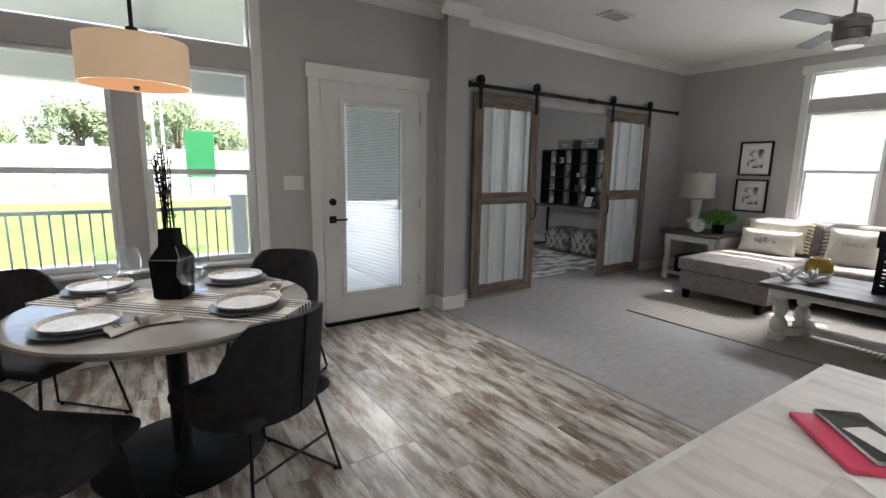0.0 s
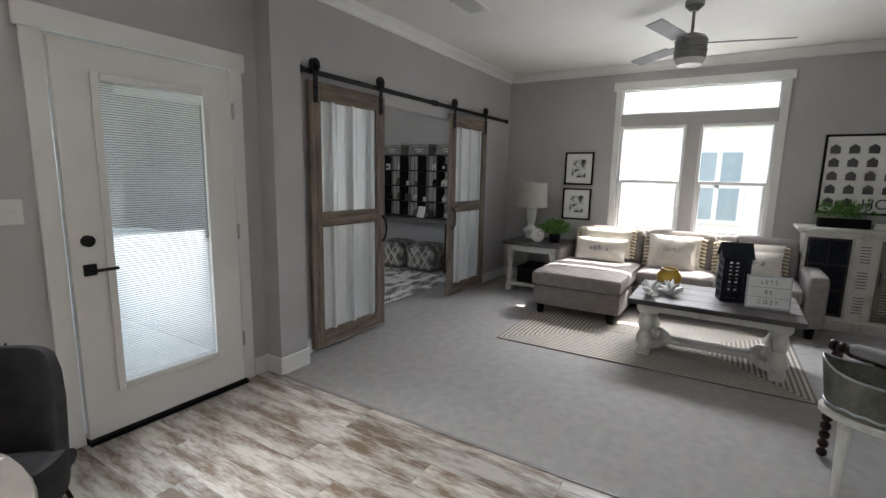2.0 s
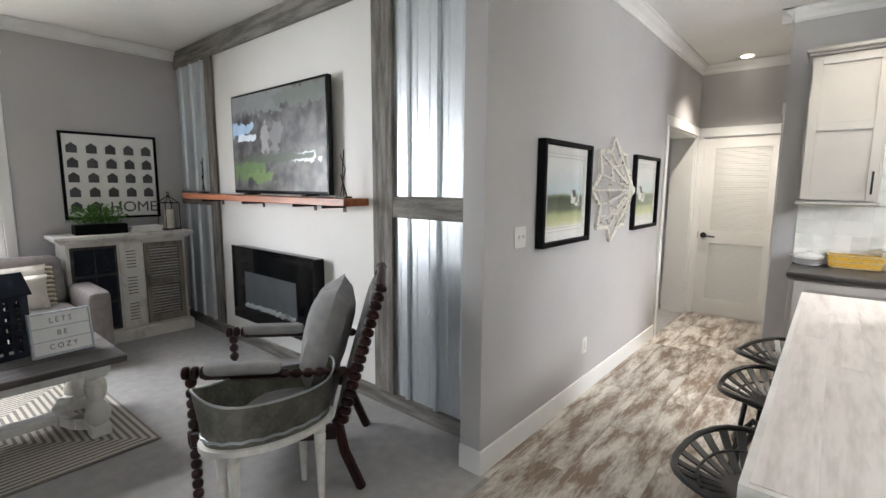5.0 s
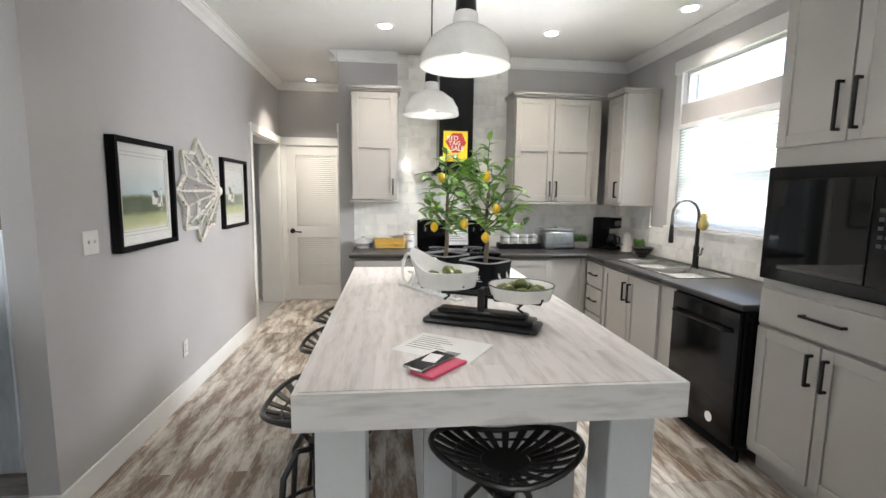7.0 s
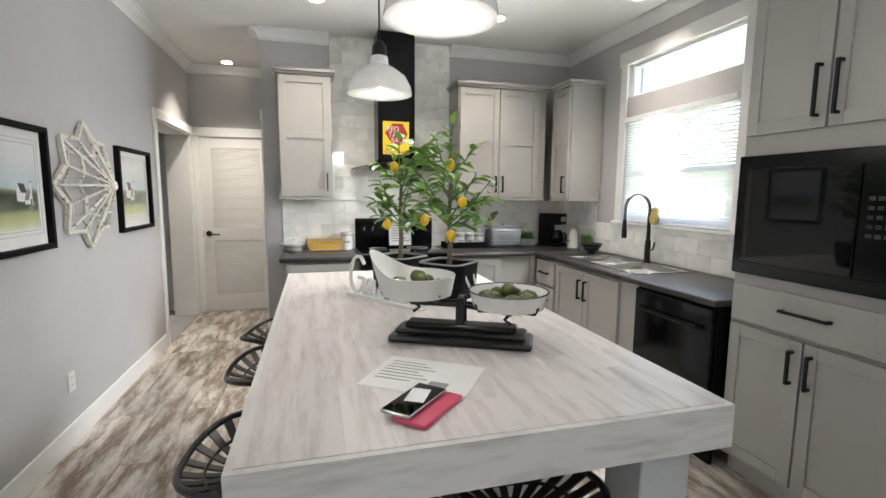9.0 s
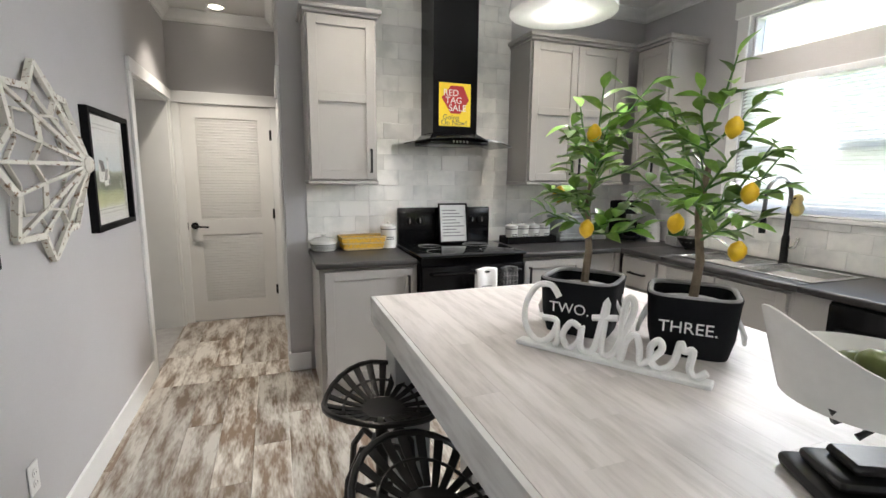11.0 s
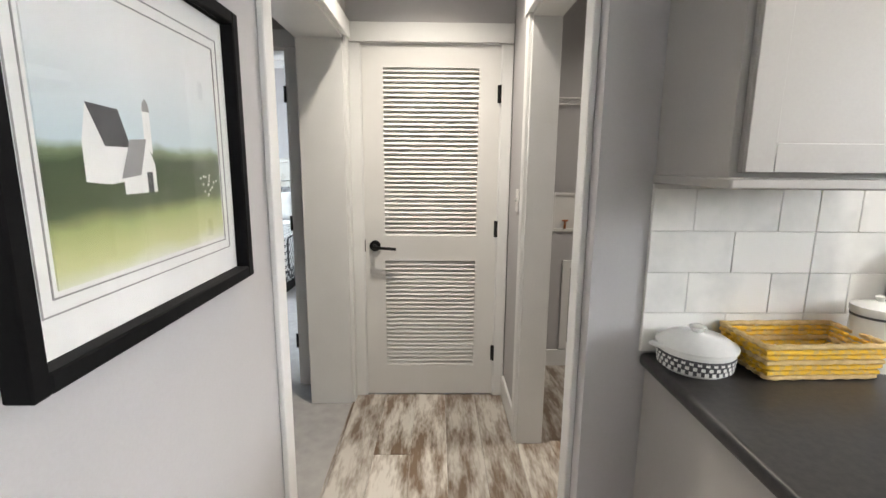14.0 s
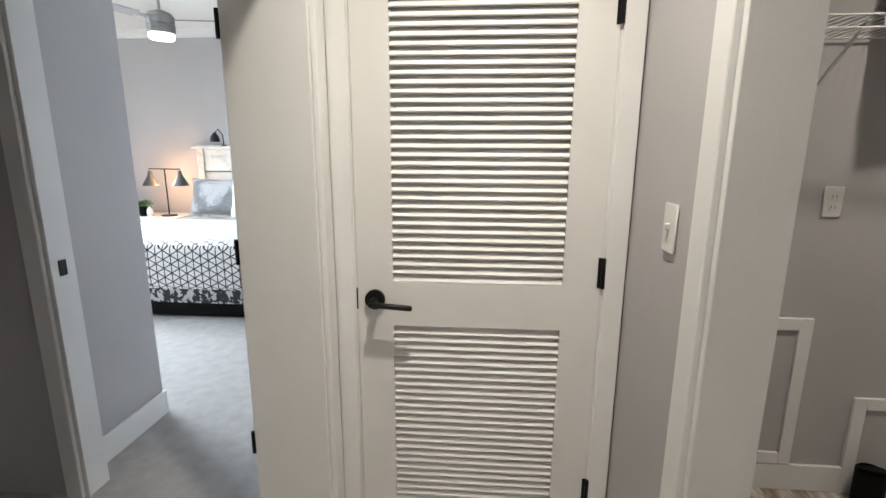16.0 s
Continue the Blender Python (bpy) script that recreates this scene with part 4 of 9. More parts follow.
d1 = barn_door(2.945, "weathered wood barn door with ribbed white metal panels, slid open")
part("pull", tube([(0.845, -0.02, 0.80), (0.845, -0.06, 0.84), (0.85, -0.07, 0.92), (0.845, -0.06, 1.0), (0.845, -0.02, 1.04)], 0.009), M_BLACK, d1, "black iron pull")
d2 = barn_door(5.01, "weathered wood barn door with ribbed white metal panels, half open")
part("pull", tube([(0.05, -0.02, 0.80), (0.05, -0.06, 0.84), (0.045, -0.07, 0.92), (0.05, -0.06, 1.0), (0.05, -0.02, 1.04)], 0.009), M_BLACK, d2, "black iron pull")
rail = thing("barn_door_rail", 2.84, 3.70, 2.20, 0, "black flat steel rail for the sliding doors", "rail")
part("bar", bm_box(0, 3.70, -0.004, 0.004, -0.02, 0.02, 0.002), M_BLACK, rail)
for k in range(6):
    part("standoff", moved(cyl(0.012, -0.036, 0.006, seg=10), pose(0.1 + k * 0.7, 0, 0, 90)), M_BLACK, rail)
for sx in (0.02, 1.80, 1.86, 3.66):
    part("stopper", bm_box(sx, sx + 0.035, -0.014, 0.014, -0.028, 0.028, 0.003), M_BLACK, rail)

# ---- office ----
rug = single("office_rug", bm_box(3.35, 6.05, 4.15, 6.2, 0.0, 0.008, 0.003), None, "black and white patterned flatweave rug", "rug")
M_RUG2 = bpy.data.materials.new("tribal_rug_weave")
M_RUG2.use_nodes = True
nt = M_RUG2.node_tree
tc, vo, cr, no = nt.nodes.new("ShaderNodeTexCoord"), nt.nodes.new("ShaderNodeTexVoronoi"), nt.nodes.new("ShaderNodeValToRGB"), nt.nodes.new("ShaderNodeTexWave")
mp = nt.nodes.new("ShaderNodeMapping")
mp.inputs["Scale"].default_value, mp.inputs["Rotation"].default_value = (3.0, 7.0, 1), (0, 0, 0.5)
vo.distance, vo.inputs["Scale"].default_value = "MANHATTAN", 1.6
no.inputs["Scale"].default_value = 2.4
nt.links.new(tc.outputs["Object"], mp.inputs["Vector"])
nt.links.new(mp.outputs["Vector"], vo.inputs["Vector"])
nt.links.new(mp.outputs["Vector"], no.inputs["Vector"])
ad = nt.nodes.new("ShaderNodeMath")
ad.operation = "MULTIPLY_ADD"
nt.links.new(no.outputs["Fac"], ad.inputs[0])
ad.inputs[1].default_value = 0.5
nt.links.new(vo.outputs["Distance"], ad.inputs[2])
nt.links.new(ad.outputs[0], cr.inputs["Fac"])
cr.color_ramp.interpolation = "CONSTANT"
for el, (at, c) in zip([cr.color_ramp.elements[0], cr.color_ramp.elements[1]] + [cr.color_ramp.elements.new(0.5) for _ in range(3)], [(0.0, 0.34), (1.0, 0.04), (0.42, 0.045), (0.62, 0.38), (0.85, 0.14)]):
    el.position, el.color = at, (c, c, c * 1.02, 1)
nt.links.new(cr.outputs["Color"], nt.nodes["Principled BSDF"].inputs["Base Color"])
nt.nodes["Principled BSDF"].inputs["Roughness"].default_value = 0.95
rug.data.materials.clear()
rug.data.materials.append(M_RUG2)

desk = thing("shelf_desk", 6.68, 4.45, 0, 90, "black metal wall desk with grid shelves", "desk")
W = 1.75
part("desktop", bm_box(0, W, 0.0, 0.46, 0.74, 0.775, 0.003), wood("grey_desktop", (0.16, 0.15, 0.145), (0.10, 0.095, 0.09), "x"), desk)
for x in (0.015, W - 0.045):
    for y in (0.01, 0.42):
        part("leg", bm_box(x, x + 0.03, y, y + 0.03, 0.0, 0.74), M_BLACK, desk)
    part("foot_bar", bm_box(x, x + 0.03, 0.0, 0.46, 0.0, 0.03, 0.003), M_BLACK, desk)
for z in (0.775, 1.02, 1.26, 1.50, 1.74):
    part("shelf", bm_box(0.0, W, 0.0, 0.22, z, z + 0.018), M_BLACK, desk)
for x in (0.0, 0.34, 0.69, 1.04, 1.39, W - 0.018):
    part("upright", bm_box(x, x + 0.018, 0.0, 0.22, 0.793, 1.74), M_BLACK, desk)
part("back_mesh", join(*[bm_box(k * 0.09 + 0.01, k * 0.09 + 0.016, 0.0, 0.006, 0.78, 1.74) for k in range(19)]), M_BLACK, desk)
rg = random.Random(8)
for z in (0.795, 1.04, 1.28, 1.52):
    for k in range(9):
        if rg.random() < 0.38:
            continue
        y = 4.53 + k * 0.18 + rg.uniform(-0.03, 0.03)
        kind = rg.choice("house house jar jar box cup".split())
        mtl = rg.choice([M_MATTEWHITE, M_MATTEWHITE, M_DARK, M_BARN, M_PAPER])
        w = rg.uniform(0.035, 0.05)
        if kind == "house":
            pf = [(-w, 0), (w, 0), (w, 0.07), (0, 0.11), (-w, 0.07)]
            bm = faces_bm([(-0.03, a, b) for a, b in pf] + [(0.03, a, b) for a, b in pf], [(0, 1, 2, 3, 4), (9, 8, 7, 6, 5)] + [(i, 5 + i, 5 + (i + 1) % 5, (i + 1) % 5) for i in range(5)])
            bmesh.ops.recalc_face_normals(bm, faces=bm.faces[:])
            h = thing("little_house", 6.56, y, z - 0.002, 0, "small white wooden house ornament on a black shelf" if mtl is M_MATTEWHITE else "small house ornament on a black shelf", "ornament")
            part("house_body", bm, mtl, h)
            part("doorway", bm_box(-0.032, -0.0305, -0.01, 0.012, 0.005, 0.04), M_INK, h)
        elif kind == "jar":
            h = thing("ceramic_jar", 6.56, y, z - 0.002, 0, "small ceramic jar on a black shelf", "jar")
            part("jar", lathe([(w * 0.7, 0), (w, 0.02), (w, 0.07), (w * 0.5, 0.09), (w * 0.5, 0.10)], 14), mtl, h)
            part("lid", lathe([(w * 0.55, 0.10), (w * 0.55, 0.108), (0.008, 0.114), (0.01, 0.122)], 14), mtl, h)
        elif kind == "cup":
            h = thing("candle_cup", 6.56, y, z - 0.002, 0, "small candle in a cup on a shelf", "candle")
            part("cup", lathe([(w * 0.7, 0), (w * 0.8, 0.07), (w * 0.74, 0.07), (w * 0.7, 0.06)], 14), mtl, h)
            part("wax", cyl(w * 0.66, 0.03, 0.062, seg=12), M_CREAM, h)
        else:
            h = thing("desk_clock", 6.56, y, z - 0.002, 0, "small square clock on a black shelf", "clock")
            part("case", bm_box(-0.02, 0.02, -w, w, 0, 0.10, 0.004), mtl, h)
            part("face", moved(cyl(w * 0.7, 0, 0.002, seg=14), pose(-0.0205, 0, 0.05, 0, -90)), M_INK if mtl is not M_DARK else M_PAPER, h)
for y in (4.62, 5.12, 5.65):
    bx = thing("storage_box", 6.56, y, 1.757, 0, "grey card storage box with a white label on the shelves", "box")
    part("box", bm_box(-0.11, 0.10, -0.17, 0.17, 0, 0.12, 0.004), mat("grey_card", (0.24, 0.235, 0.22), (0.20, 0.195, 0.185), rough=0.8), bx)
    part("lid", bm_box(-0.115, 0.105, -0.175, 0.175, 0.12, 0.16, 0.004), M_GREYFAB, bx)
    part("label_bars", join(bm_box(-0.1115, -0.110, -0.08, 0.08, 0.075, 0.085), bm_box(-0.1115, -0.110, -0.05, 0.05, 0.04, 0.05)), M_PAPER, bx)
tab = thing("tablet", 6.40, 5.05, 0.775, 0, "small tablet with a pale screen leaning on the desk", "tablet")
part("case", moved(bm_box(-0.004, 0.004, -0.08, 0.08, 0, 0.20, 0.003), pose(0, 0, 0.003, 0, 18)), M_DARK, tab)
part("screen", moved(bm_box(-0.0055, -0.004, -0.07, 0.07, 0.01, 0.19), pose(0, 0, 0.003, 0, 18)), M_PAPER, tab)
M_POUF = mat("patterned_pouf_knit", (0.38, 0.36, 0.34), (0.12, 0.11, 0.105), rough=0.95, scale=9, fine=60, bump=0.5, lo=0.42, hi=0.58)
for y in (4.86, 5.43):
    pf = thing("pouf", 6.33, y, 0.008, 0, "grey pouf with a diamond pattern under the desk", "pouf", "pair of poufs")
    part("cushion", soft(-0.25, 0.25, -0.25, 0.25, 0, 0.40, 0.10, 0.02), M_POUF, pf)
    for s in (-1, 1):
        for k in range(3):
            part("diamond_band", tube([(-0.253, s * (-0.20 + k * 0.13), 0.06), (-0.258, s * min(0.22, 0.0 + k * 0.13), 0.34)], 0.007, 6), M_CREAM, pf)

# ---- television wall ----
def board(name, x0, x1, z0, z1, mtl, d=0.022):
    return tagged(new(name, to_mesh(name, bm_box(x0, x1, -0.858, -0.858 + d, z0, z1, 0.003), mtl)), "weathered grey wooden board", "", "", "structure")


board("trim_board_top", 2.717, 6.698, 2.66, 2.826, M_GREYWOODX, 0.03)
board("trim_board_1", 3.44, 3.62, 0.10, 2.66, M_GREYWOOD, 0.03)
board("trim_board_2", 5.86, 6.0, 0.10, 2.66, M_GREYWOOD, 0.03)
board("trim_board_3", 2.717, 6.698, 0.0, 0.10, M_GREYWOODX, 0.03)
board("trim_board_4", 2.717, 3.44, 1.275, 1.41, M_GREYWOODX, 0.026)
board("trim_board_5", 6.0, 6.698, 1.275, 1.41, M_GREYWOODX, 0.026)
for x0, w in ((2.717, 0.723), (6.0, 0.69)):
    for z0, z1 in ((0.10, 1.275), (1.41, 2.66)):
        s = struct("trim_metal_panel", moved(corrugated(w, z1 - z0, 0.24, 0.022), pose(x0 + w, -0.855, z0, 0, 0, 180)), M_CORR_WALL, "ribbed pale metal wall panel")
tv = thing("television", 4.70, -0.80, 1.405, 180, "black flat television showing a mountain landscape, leaning on the shelf", "television")
part("casing", bm_box(-0.69, 0.69, -0.02, 0.02, 0, 0.82, 0.006), M_BLACKGLOSS, tv)
M_TV = blob_mat("landscape_screen", ((0.012, 0.012, 0.014), (0.085, 0.083, 0.087)), 11.0, [(-0.2, 0.74, 0.62, 0.10, (0.15, 0.16, 0.165)), (0.42, 0.72, 0.40, 0.07, (0.11, 0.125, 0.115)), (-0.52, 0.52, 0.20, 0.06, (0.30, 0.42, 0.58)), (-0.45, 0.46, 0.16, 0.03, (0.55, 0.60, 0.66)), (-0.14, 0.44, 0.07, 0.12, (0.26, 0.25, 0.26)), (0.02, 0.44, 0.09, 0.13, (0.17, 0.165, 0.175)), (0.40, 0.27, 0.20, 0.04, (0.55, 0.56, 0.60)), (-0.42, 0.20, 0.30, 0.08, (0.085, 0.15, 0.05)), (-0.22, 0.14, 0.20, 0.05, (0.12, 0.19, 0.06)), (0.0, 0.28, 0.5, 0.03, (0.05, 0.07, 0.05))], 0.3, 0.10, 0.24, 15.0)
part("screen", bm_box(-0.67, 0.67, -0.0235, -0.021, 0.025, 0.80), M_TV, tv)
for sx_ in (-0.45, 0.40):
    part("stand", bm_box(sx_, sx_ + 0.05, -0.06, 0.06, -0.012, 0.0), M_BLACK, tv)
sh = thing("mantel_shelf", 4.95, -0.858, 1.35, 180, "orange-stained wooden mantel shelf on black brackets", "shelf")
part("plank", bm_box(-1.26, 1.26, -0.21, 0, -0.01, 0.04, 0.004), M_SHELFWOOD, sh)
for x in (-0.85, -0.1, 0.65, 1.0):
    part("bracket", strip([(x, 0, -0.06), (x, 0, -0.016), (x, -0.19, -0.016)], 0.03, 0.008), M_BLACK, sh)
for x, h, n in ((5.98, 0.34, 0), (3.83, 0.32, 1)):
    f = thing("wire_figure", x, -0.76, 1.39, 0, "slim black wire figure standing on the mantel shelf", "ornament")
    part("base", bm_box(-0.05, 0.05, -0.03, 0.03, 0, 0.012, 0.002), M_BLACK, f)
    part("wire", join(tube([(0, 0, 0.01), (0.01, 0, h * 0.6), (-0.01, 0, h)], 0.004, 6), tube([(-0.03, 0, 0.01), (0.03, 0, h * 0.5)], 0.004, 6), tube([(0.04, 0, 0.01), (-0.02, 0, h * 0.6), (0.03, 0, h * 0.9)], 0.003, 6)), M_BLACK, f)
fp = thing("electric_fireplace", 4.82, -0.857, 0.285, 180, "black glass wall-mounted electric fireplace with crystals", "fireplace")
part("casing", bm_box(-0.62, 0.62, -0.10, 0, 0.0, 0.645, 0.008), M_BLACKGLOSS, fp)
part("front_glass", bm_box(-0.63, 0.63, -0.112, -0.10, -0.005, 0.655, 0.004), M_DARKGLASS, fp)
part("firebox", bm_box(-0.40, 0.40, -0.1135, -0.112, 0.12, 0.44), mat("dark_grey_grille", (0.05, 0.055, 0.06), (0.035, 0.04, 0.045), rough=0.35), fp)
rg = random.Random(3)
part("crystal_bed", join(*[moved(bm_box(-0.012, 0.012, -0.012, 0.012, -0.012, 0.012), pose(-0.37 + k * 0.02, -0.118, 0.14 + rg.uniform(0, 0.02), rg.uniform(0, 90), rg.uniform(0, 90), 30)) for k in range(38)]), M_GALV, fp)

# ---- living room ----
M_RUG = bpy.data.materials.new("striped_jute_weave")
M_RUG.use_nodes = True
nt = M_RUG.node_tree
tc, sp = nt.nodes.new("ShaderNodeTexCoord"), nt.nodes.new("ShaderNodeSeparateXYZ")
nt.links.new(tc.outputs["Object"], sp.inputs[0])


def math_node(op, a, b=None):
    k = nt.nodes.new("ShaderNodeMath")
    k.operation = op
    for i, v in enumerate((a, b)):
        if v is None:
            continue
        if isinstance(v, float):
            k.inputs[i].default_value = v
        else:
            nt.links.new(v, k.inputs[i])
    return k.outputs[0]


dx = math_node("SUBTRACT", 0.775, math_node("ABSOLUTE", sp.outputs["X"]))
dy = math_node("SUBTRACT", 1.16, math_node("ABSOLUTE", sp.outputs["Y"]))
inset = math_node("MINIMUM", dx, dy)
wave = math_node("SINE", math_node("MULTIPLY", inset, 2 * math.pi / 0.036))
lines = math_node("GREATER_THAN", wave, 0.1)
edge = math_node("LESS_THAN", inset, 0.016)
fac = math_node("MAXIMUM", lines, edge)
mx = nt.nodes.new("ShaderNodeMix")
mx.data_type = "RGBA"
nt.links.new(fac, mx.inputs["Factor"])
mx.inputs["A"].default_value, mx.inputs["B"].default_value = (0.55, 0.51, 0.45, 1), (0.20, 0.185, 0.17, 1)
nt.links.new(mx.outputs["Result"], nt.nodes["Principled BSDF"].inputs["Base Color"])
nt.nodes["Principled BSDF"].inputs["Roughness"].default_value = 0.95
bn, bb = nt.nodes.new("ShaderNodeTexNoise"), nt.nodes.new("ShaderNodeBump")
bn.inputs["Scale"].default_value = 260
bb.inputs["Strength"].default_value = 0.6
bb.inputs["Distance"].default_value = 0.004
nt.links.new(tc.outputs["Object"], bn.inputs["Vector"])
nt.links.new(bn.outputs["Fac"], bb.inputs["Height"])
nt.links.new(bb.outputs["Normal"], nt.nodes["Principled BSDF"].inputs["Normal"])
single("area_rug", bm_box(-0.775, 0.775, -1.16, 1.16, 0, 0.010, 0.003), M_RUG, "cream jute rug with dark concentric stripes under the coffee table", "rug", pose(4.945, 1.492, 0, 0, 0, 1.4))

sofa = thing("sectional_sofa", 6.60, 1.40, 0, 0, "taupe linen sectional sofa with a chaise", "sofa")
# local: x towards the window is 0, the room is at -x; y from -1.2 to 1.25
part("base", soft(-0.82, 0.0, -1.10, 1.10, 0.10, 0.30, 0.03), M_SOFA, sofa)
part("chaise_base", soft(-1.49, -0.78, 0.37, 1.27, 0.10, 0.32, 0.03), M_SOFA, sofa)
part("chaise_cushion", soft(-1.52, -0.24, 0.36, 1.295, 0.31, 0.475, 0.05, 0.015), M_SOFA, sofa)
part("seat_cushion", soft(-0.84, -0.22, -0.40, 0.35, 0.30, 0.47, 0.05, 0.02), M_SOFA, sofa)
part("seat_cushion", soft(-0.84, -0.22, -1.12, -0.43, 0.30, 0.47, 0.05, 0.02), M_SOFA, sofa)
part("back_frame", soft(-0.20, 0.0, -1.20, 1.22, 0.10, 0.74, 0.04), M_SOFA, sofa)
for y0, y1 in ((-1.10, -0.38), (-0.37, 0.36), (0.37, 1.14)):
    part("back_cushion", moved(soft(-0.10, 0.10, y0, y1, 0.0, 0.42, 0.07, 0.01), pose(-0.26, 0, 0.45, 0, 9)), M_SOFA, sofa)
part("arm", soft(-0.86, 0.0, -1.30, -1.12, 0.10, 0.62, 0.06), M_SOFA, sofa)
part("arm", soft(-0.70, 0.0, 1.225, 1.38, 0.10, 0.62, 0.06), M_SOFA, sofa)
for x, y in ((-1.45, 0.46), (-1.45, 1.19), (-0.76, -1.2), (-0.06, -1.2), (-0.06, 1.2)):
    part("foot", lathe([(0.032, 0), (0.042, 0.10)], 12, x, y), M_DARK, sofa)


def throw_pillow(x, y, z, rz, tilt, w, h, label, mtl=M_CREAM, tassel=False, text="", bars=False, t=0.15):
    p = thing("throw_pillow", x, y, z, rz, label, "pillow", "pillows on the sofa")
    lean = pose(0, 0, h / 2 - 0.01, -tilt)
    part("cover", pillow_bm(w, h, t), mtl, p, m=lean)
    if tassel:
        for s in (-1, 1):
            fr = []
            for k in range(9):
                fr.append(tube([(s * w * 0.45, 0, -h * 0.42 + k * h * 0.105), (s * (w * 0.5 + 0.02), 0.004, -h * 0.43 + k * h * 0.105), (s * (w * 0.5 + 0.035), 0, -h * 0.46 + k * h * 0.105)], 0.009, 6, r_end=0.013))
            part("tassel_fringe", join(*fr), M_GOLDTASSEL, p, "golden tassel fringe", m=lean)
    if text:
        letters("lettering", text, 0.056, 0.001, M_GREYFAB, p, lean @ pose(0, -t / 2 - 0.005, 0.01, 90))
    if bars:
        part("printed_motif", join(*[bm_box(-0.11 + k * 0.045, -0.075 + k * 0.045, -t / 2 - 0.004, -t / 2 + 0.004, -0.015 - 0.01 * (k % 2), 0.02 + 0.012 * (k % 3)) for k in range(5)]), M_GREYFAB, p, "faded grey truck print", m=lean)
    return p


# local -y faces the room: turn so that the front looks to -x
throw_pillow(6.10, 2.22, 0.47, -90, 18, 0.60, 0.30, "long cream pillow with a printed motif", bars=True)
throw_pillow(6.24, 2.20, 0.52, -90, 14, 0.62, 0.36, "cream pillow with golden tassel fringe", tassel=True)
throw_pillow(6.10, 1.44, 0.47, -90, 20, 0.48, 0.40, "square cream pillow with the word FAMILY", text="FAMILY")
throw_pillow(6.24, 1.44, 0.47, -90, 14, 0.56, 0.38, "cream pillow with golden tassel fringe", tassel=True)
throw_pillow(6.10, 0.70, 0.47, -92, 18, 0.52, 0.30, "long cream pillow with a printed motif", bars=True)
throw_pillow(6.24, 0.72, 0.47, -90, 14, 0.60, 0.36, "cream pillow with golden tassel fringe", tassel=True)

LEG = [(0.04, 0.0), (0.04, 0.07), (0.03, 0.075), (0.045, 0.10), (0.048, 0.13), (0.03, 0.17), (0.026, 0.19), (0.04, 0.24), (0.046, 0.28), (0.04, 0.31), (0.03, 0.325), (0.04, 0.33), (0.04, 0.38)]


def coffee_leg(parent, x, y, k=1.0):
    part("leg", join(bm_box(x - 0.05, x + 0.05, y - 0.05, y + 0.05, 0, 0.07, 0.004), lathe([(0.045, 0.07), (0.062, 0.10), (0.064, 0.15), (0.04, 0.20), (0.034, 0.215), (0.046, 0.225), (0.056, 0.27), (0.054, 0.31), (0.04, 0.345), (0.046, 0.36)], 18, x, y),
                     bm_box(x - 0.052, x + 0.052, y - 0.052, y + 0.052, 0.36, 0.43, 0.004)), M_DISTRESS, parent, "chippy white turned leg")


ct = thing("coffee_table", 4.765, 0.993, 0.01, 0, "coffee table with a dark plank top and white turned legs", "table")
for k in range(4):
    x0 = -0.425 + k * 0.2125
    part("top_plank", bm_box(x0 + 0.001, x0 + 0.2115, -0.585, 0.585, 0.455, 0.495, 0.005), M_DARKTOP, ct)
part("apron", join(bm_box(-0.34, 0.34, -0.52, -0.50, 0.39, 0.455), bm_box(-0.34, 0.34, 0.50, 0.52, 0.39, 0.455), bm_box(-0.34, -0.32, -0.50, 0.50, 0.39, 0.455), bm_box(0.32, 0.34, -0.50, 0.50, 0.39, 0.455)), M_DISTRESS, ct)
for x in (-0.25, 0.25):
    for y in (-0.46, 0.46):
        coffee_leg(ct, x, y)
part("stretcher", bm_box(-0.05, 0.05, -0.33, 0.33, 0.05, 0.10, 0.006), M_DISTRESS, ct)
for s in (-1, 1):
    part("curved_brace", strip([(-0.25, s * 0.45, 0.078), (-0.17, s * 0.375, 0.078), (-0.06, s * 0.335, 0.078), (0.06, s * 0.335, 0.078), (0.17, s * 0.375, 0.078), (0.25, s * 0.45, 0.078)], 0.062, 0.066), M_DISTRESS, ct)

lh = thing("house_lantern", 4.79, 0.87, 0.505, 12, "tall dark metal house lantern with small windows", "lantern")
lh.scale = (1.12, 1.12, 1.13)
wins = [(-0.05 + c * 0.04, -0.03 + c * 0.04, 0.03 + r * 0.055, 0.065 + r * 0.055) for c in range(3) for r in range(5)]
for rz in (0, 90, 180, 270):
    part("wall", wall_bm("y", -0.085, -0.080, -0.085, 0.085, 0, 0.31, [(a, b, c, d) for a, b, c, d in wins]), M_NAVY, lh, m=pose(0, 0, 0, 0, 0, rz))
part("gable", faces_bm([(-0.085, -0.085, 0.31), (0.085, -0.085, 0.31), (0, -0.085, 0.40), (-0.085, 0.085, 0.31), (0.085, 0.085, 0.31), (0, 0.085, 0.40)], [(0, 1, 2), (5, 4, 3)]), M_NAVY, lh, smooth=False)
part("roof", join(moved(bm_box(-0.135, 0.004, -0.10, 0.10, 0, 0.006), pose(0, 0, 0.408, 0, -46)), moved(bm_box(-0.004, 0.135, -0.10, 0.10, 0, 0.006), pose(0, 0, 0.408, 0, 46))), M_NAVY, lh, "dark tin roof")
part("ring", tube([(0.018 * math.cos(a), 0, 0.425 + 0.018 * math.sin(a)) for a in [k * math.pi / 5 for k in range(10)]], 0.003, 6, True), M_BLACK, lh)
lb = thing("letter_board", 4.635, 0.635, 0.505, -84, "white framed letter board with three rows of words", "sign")
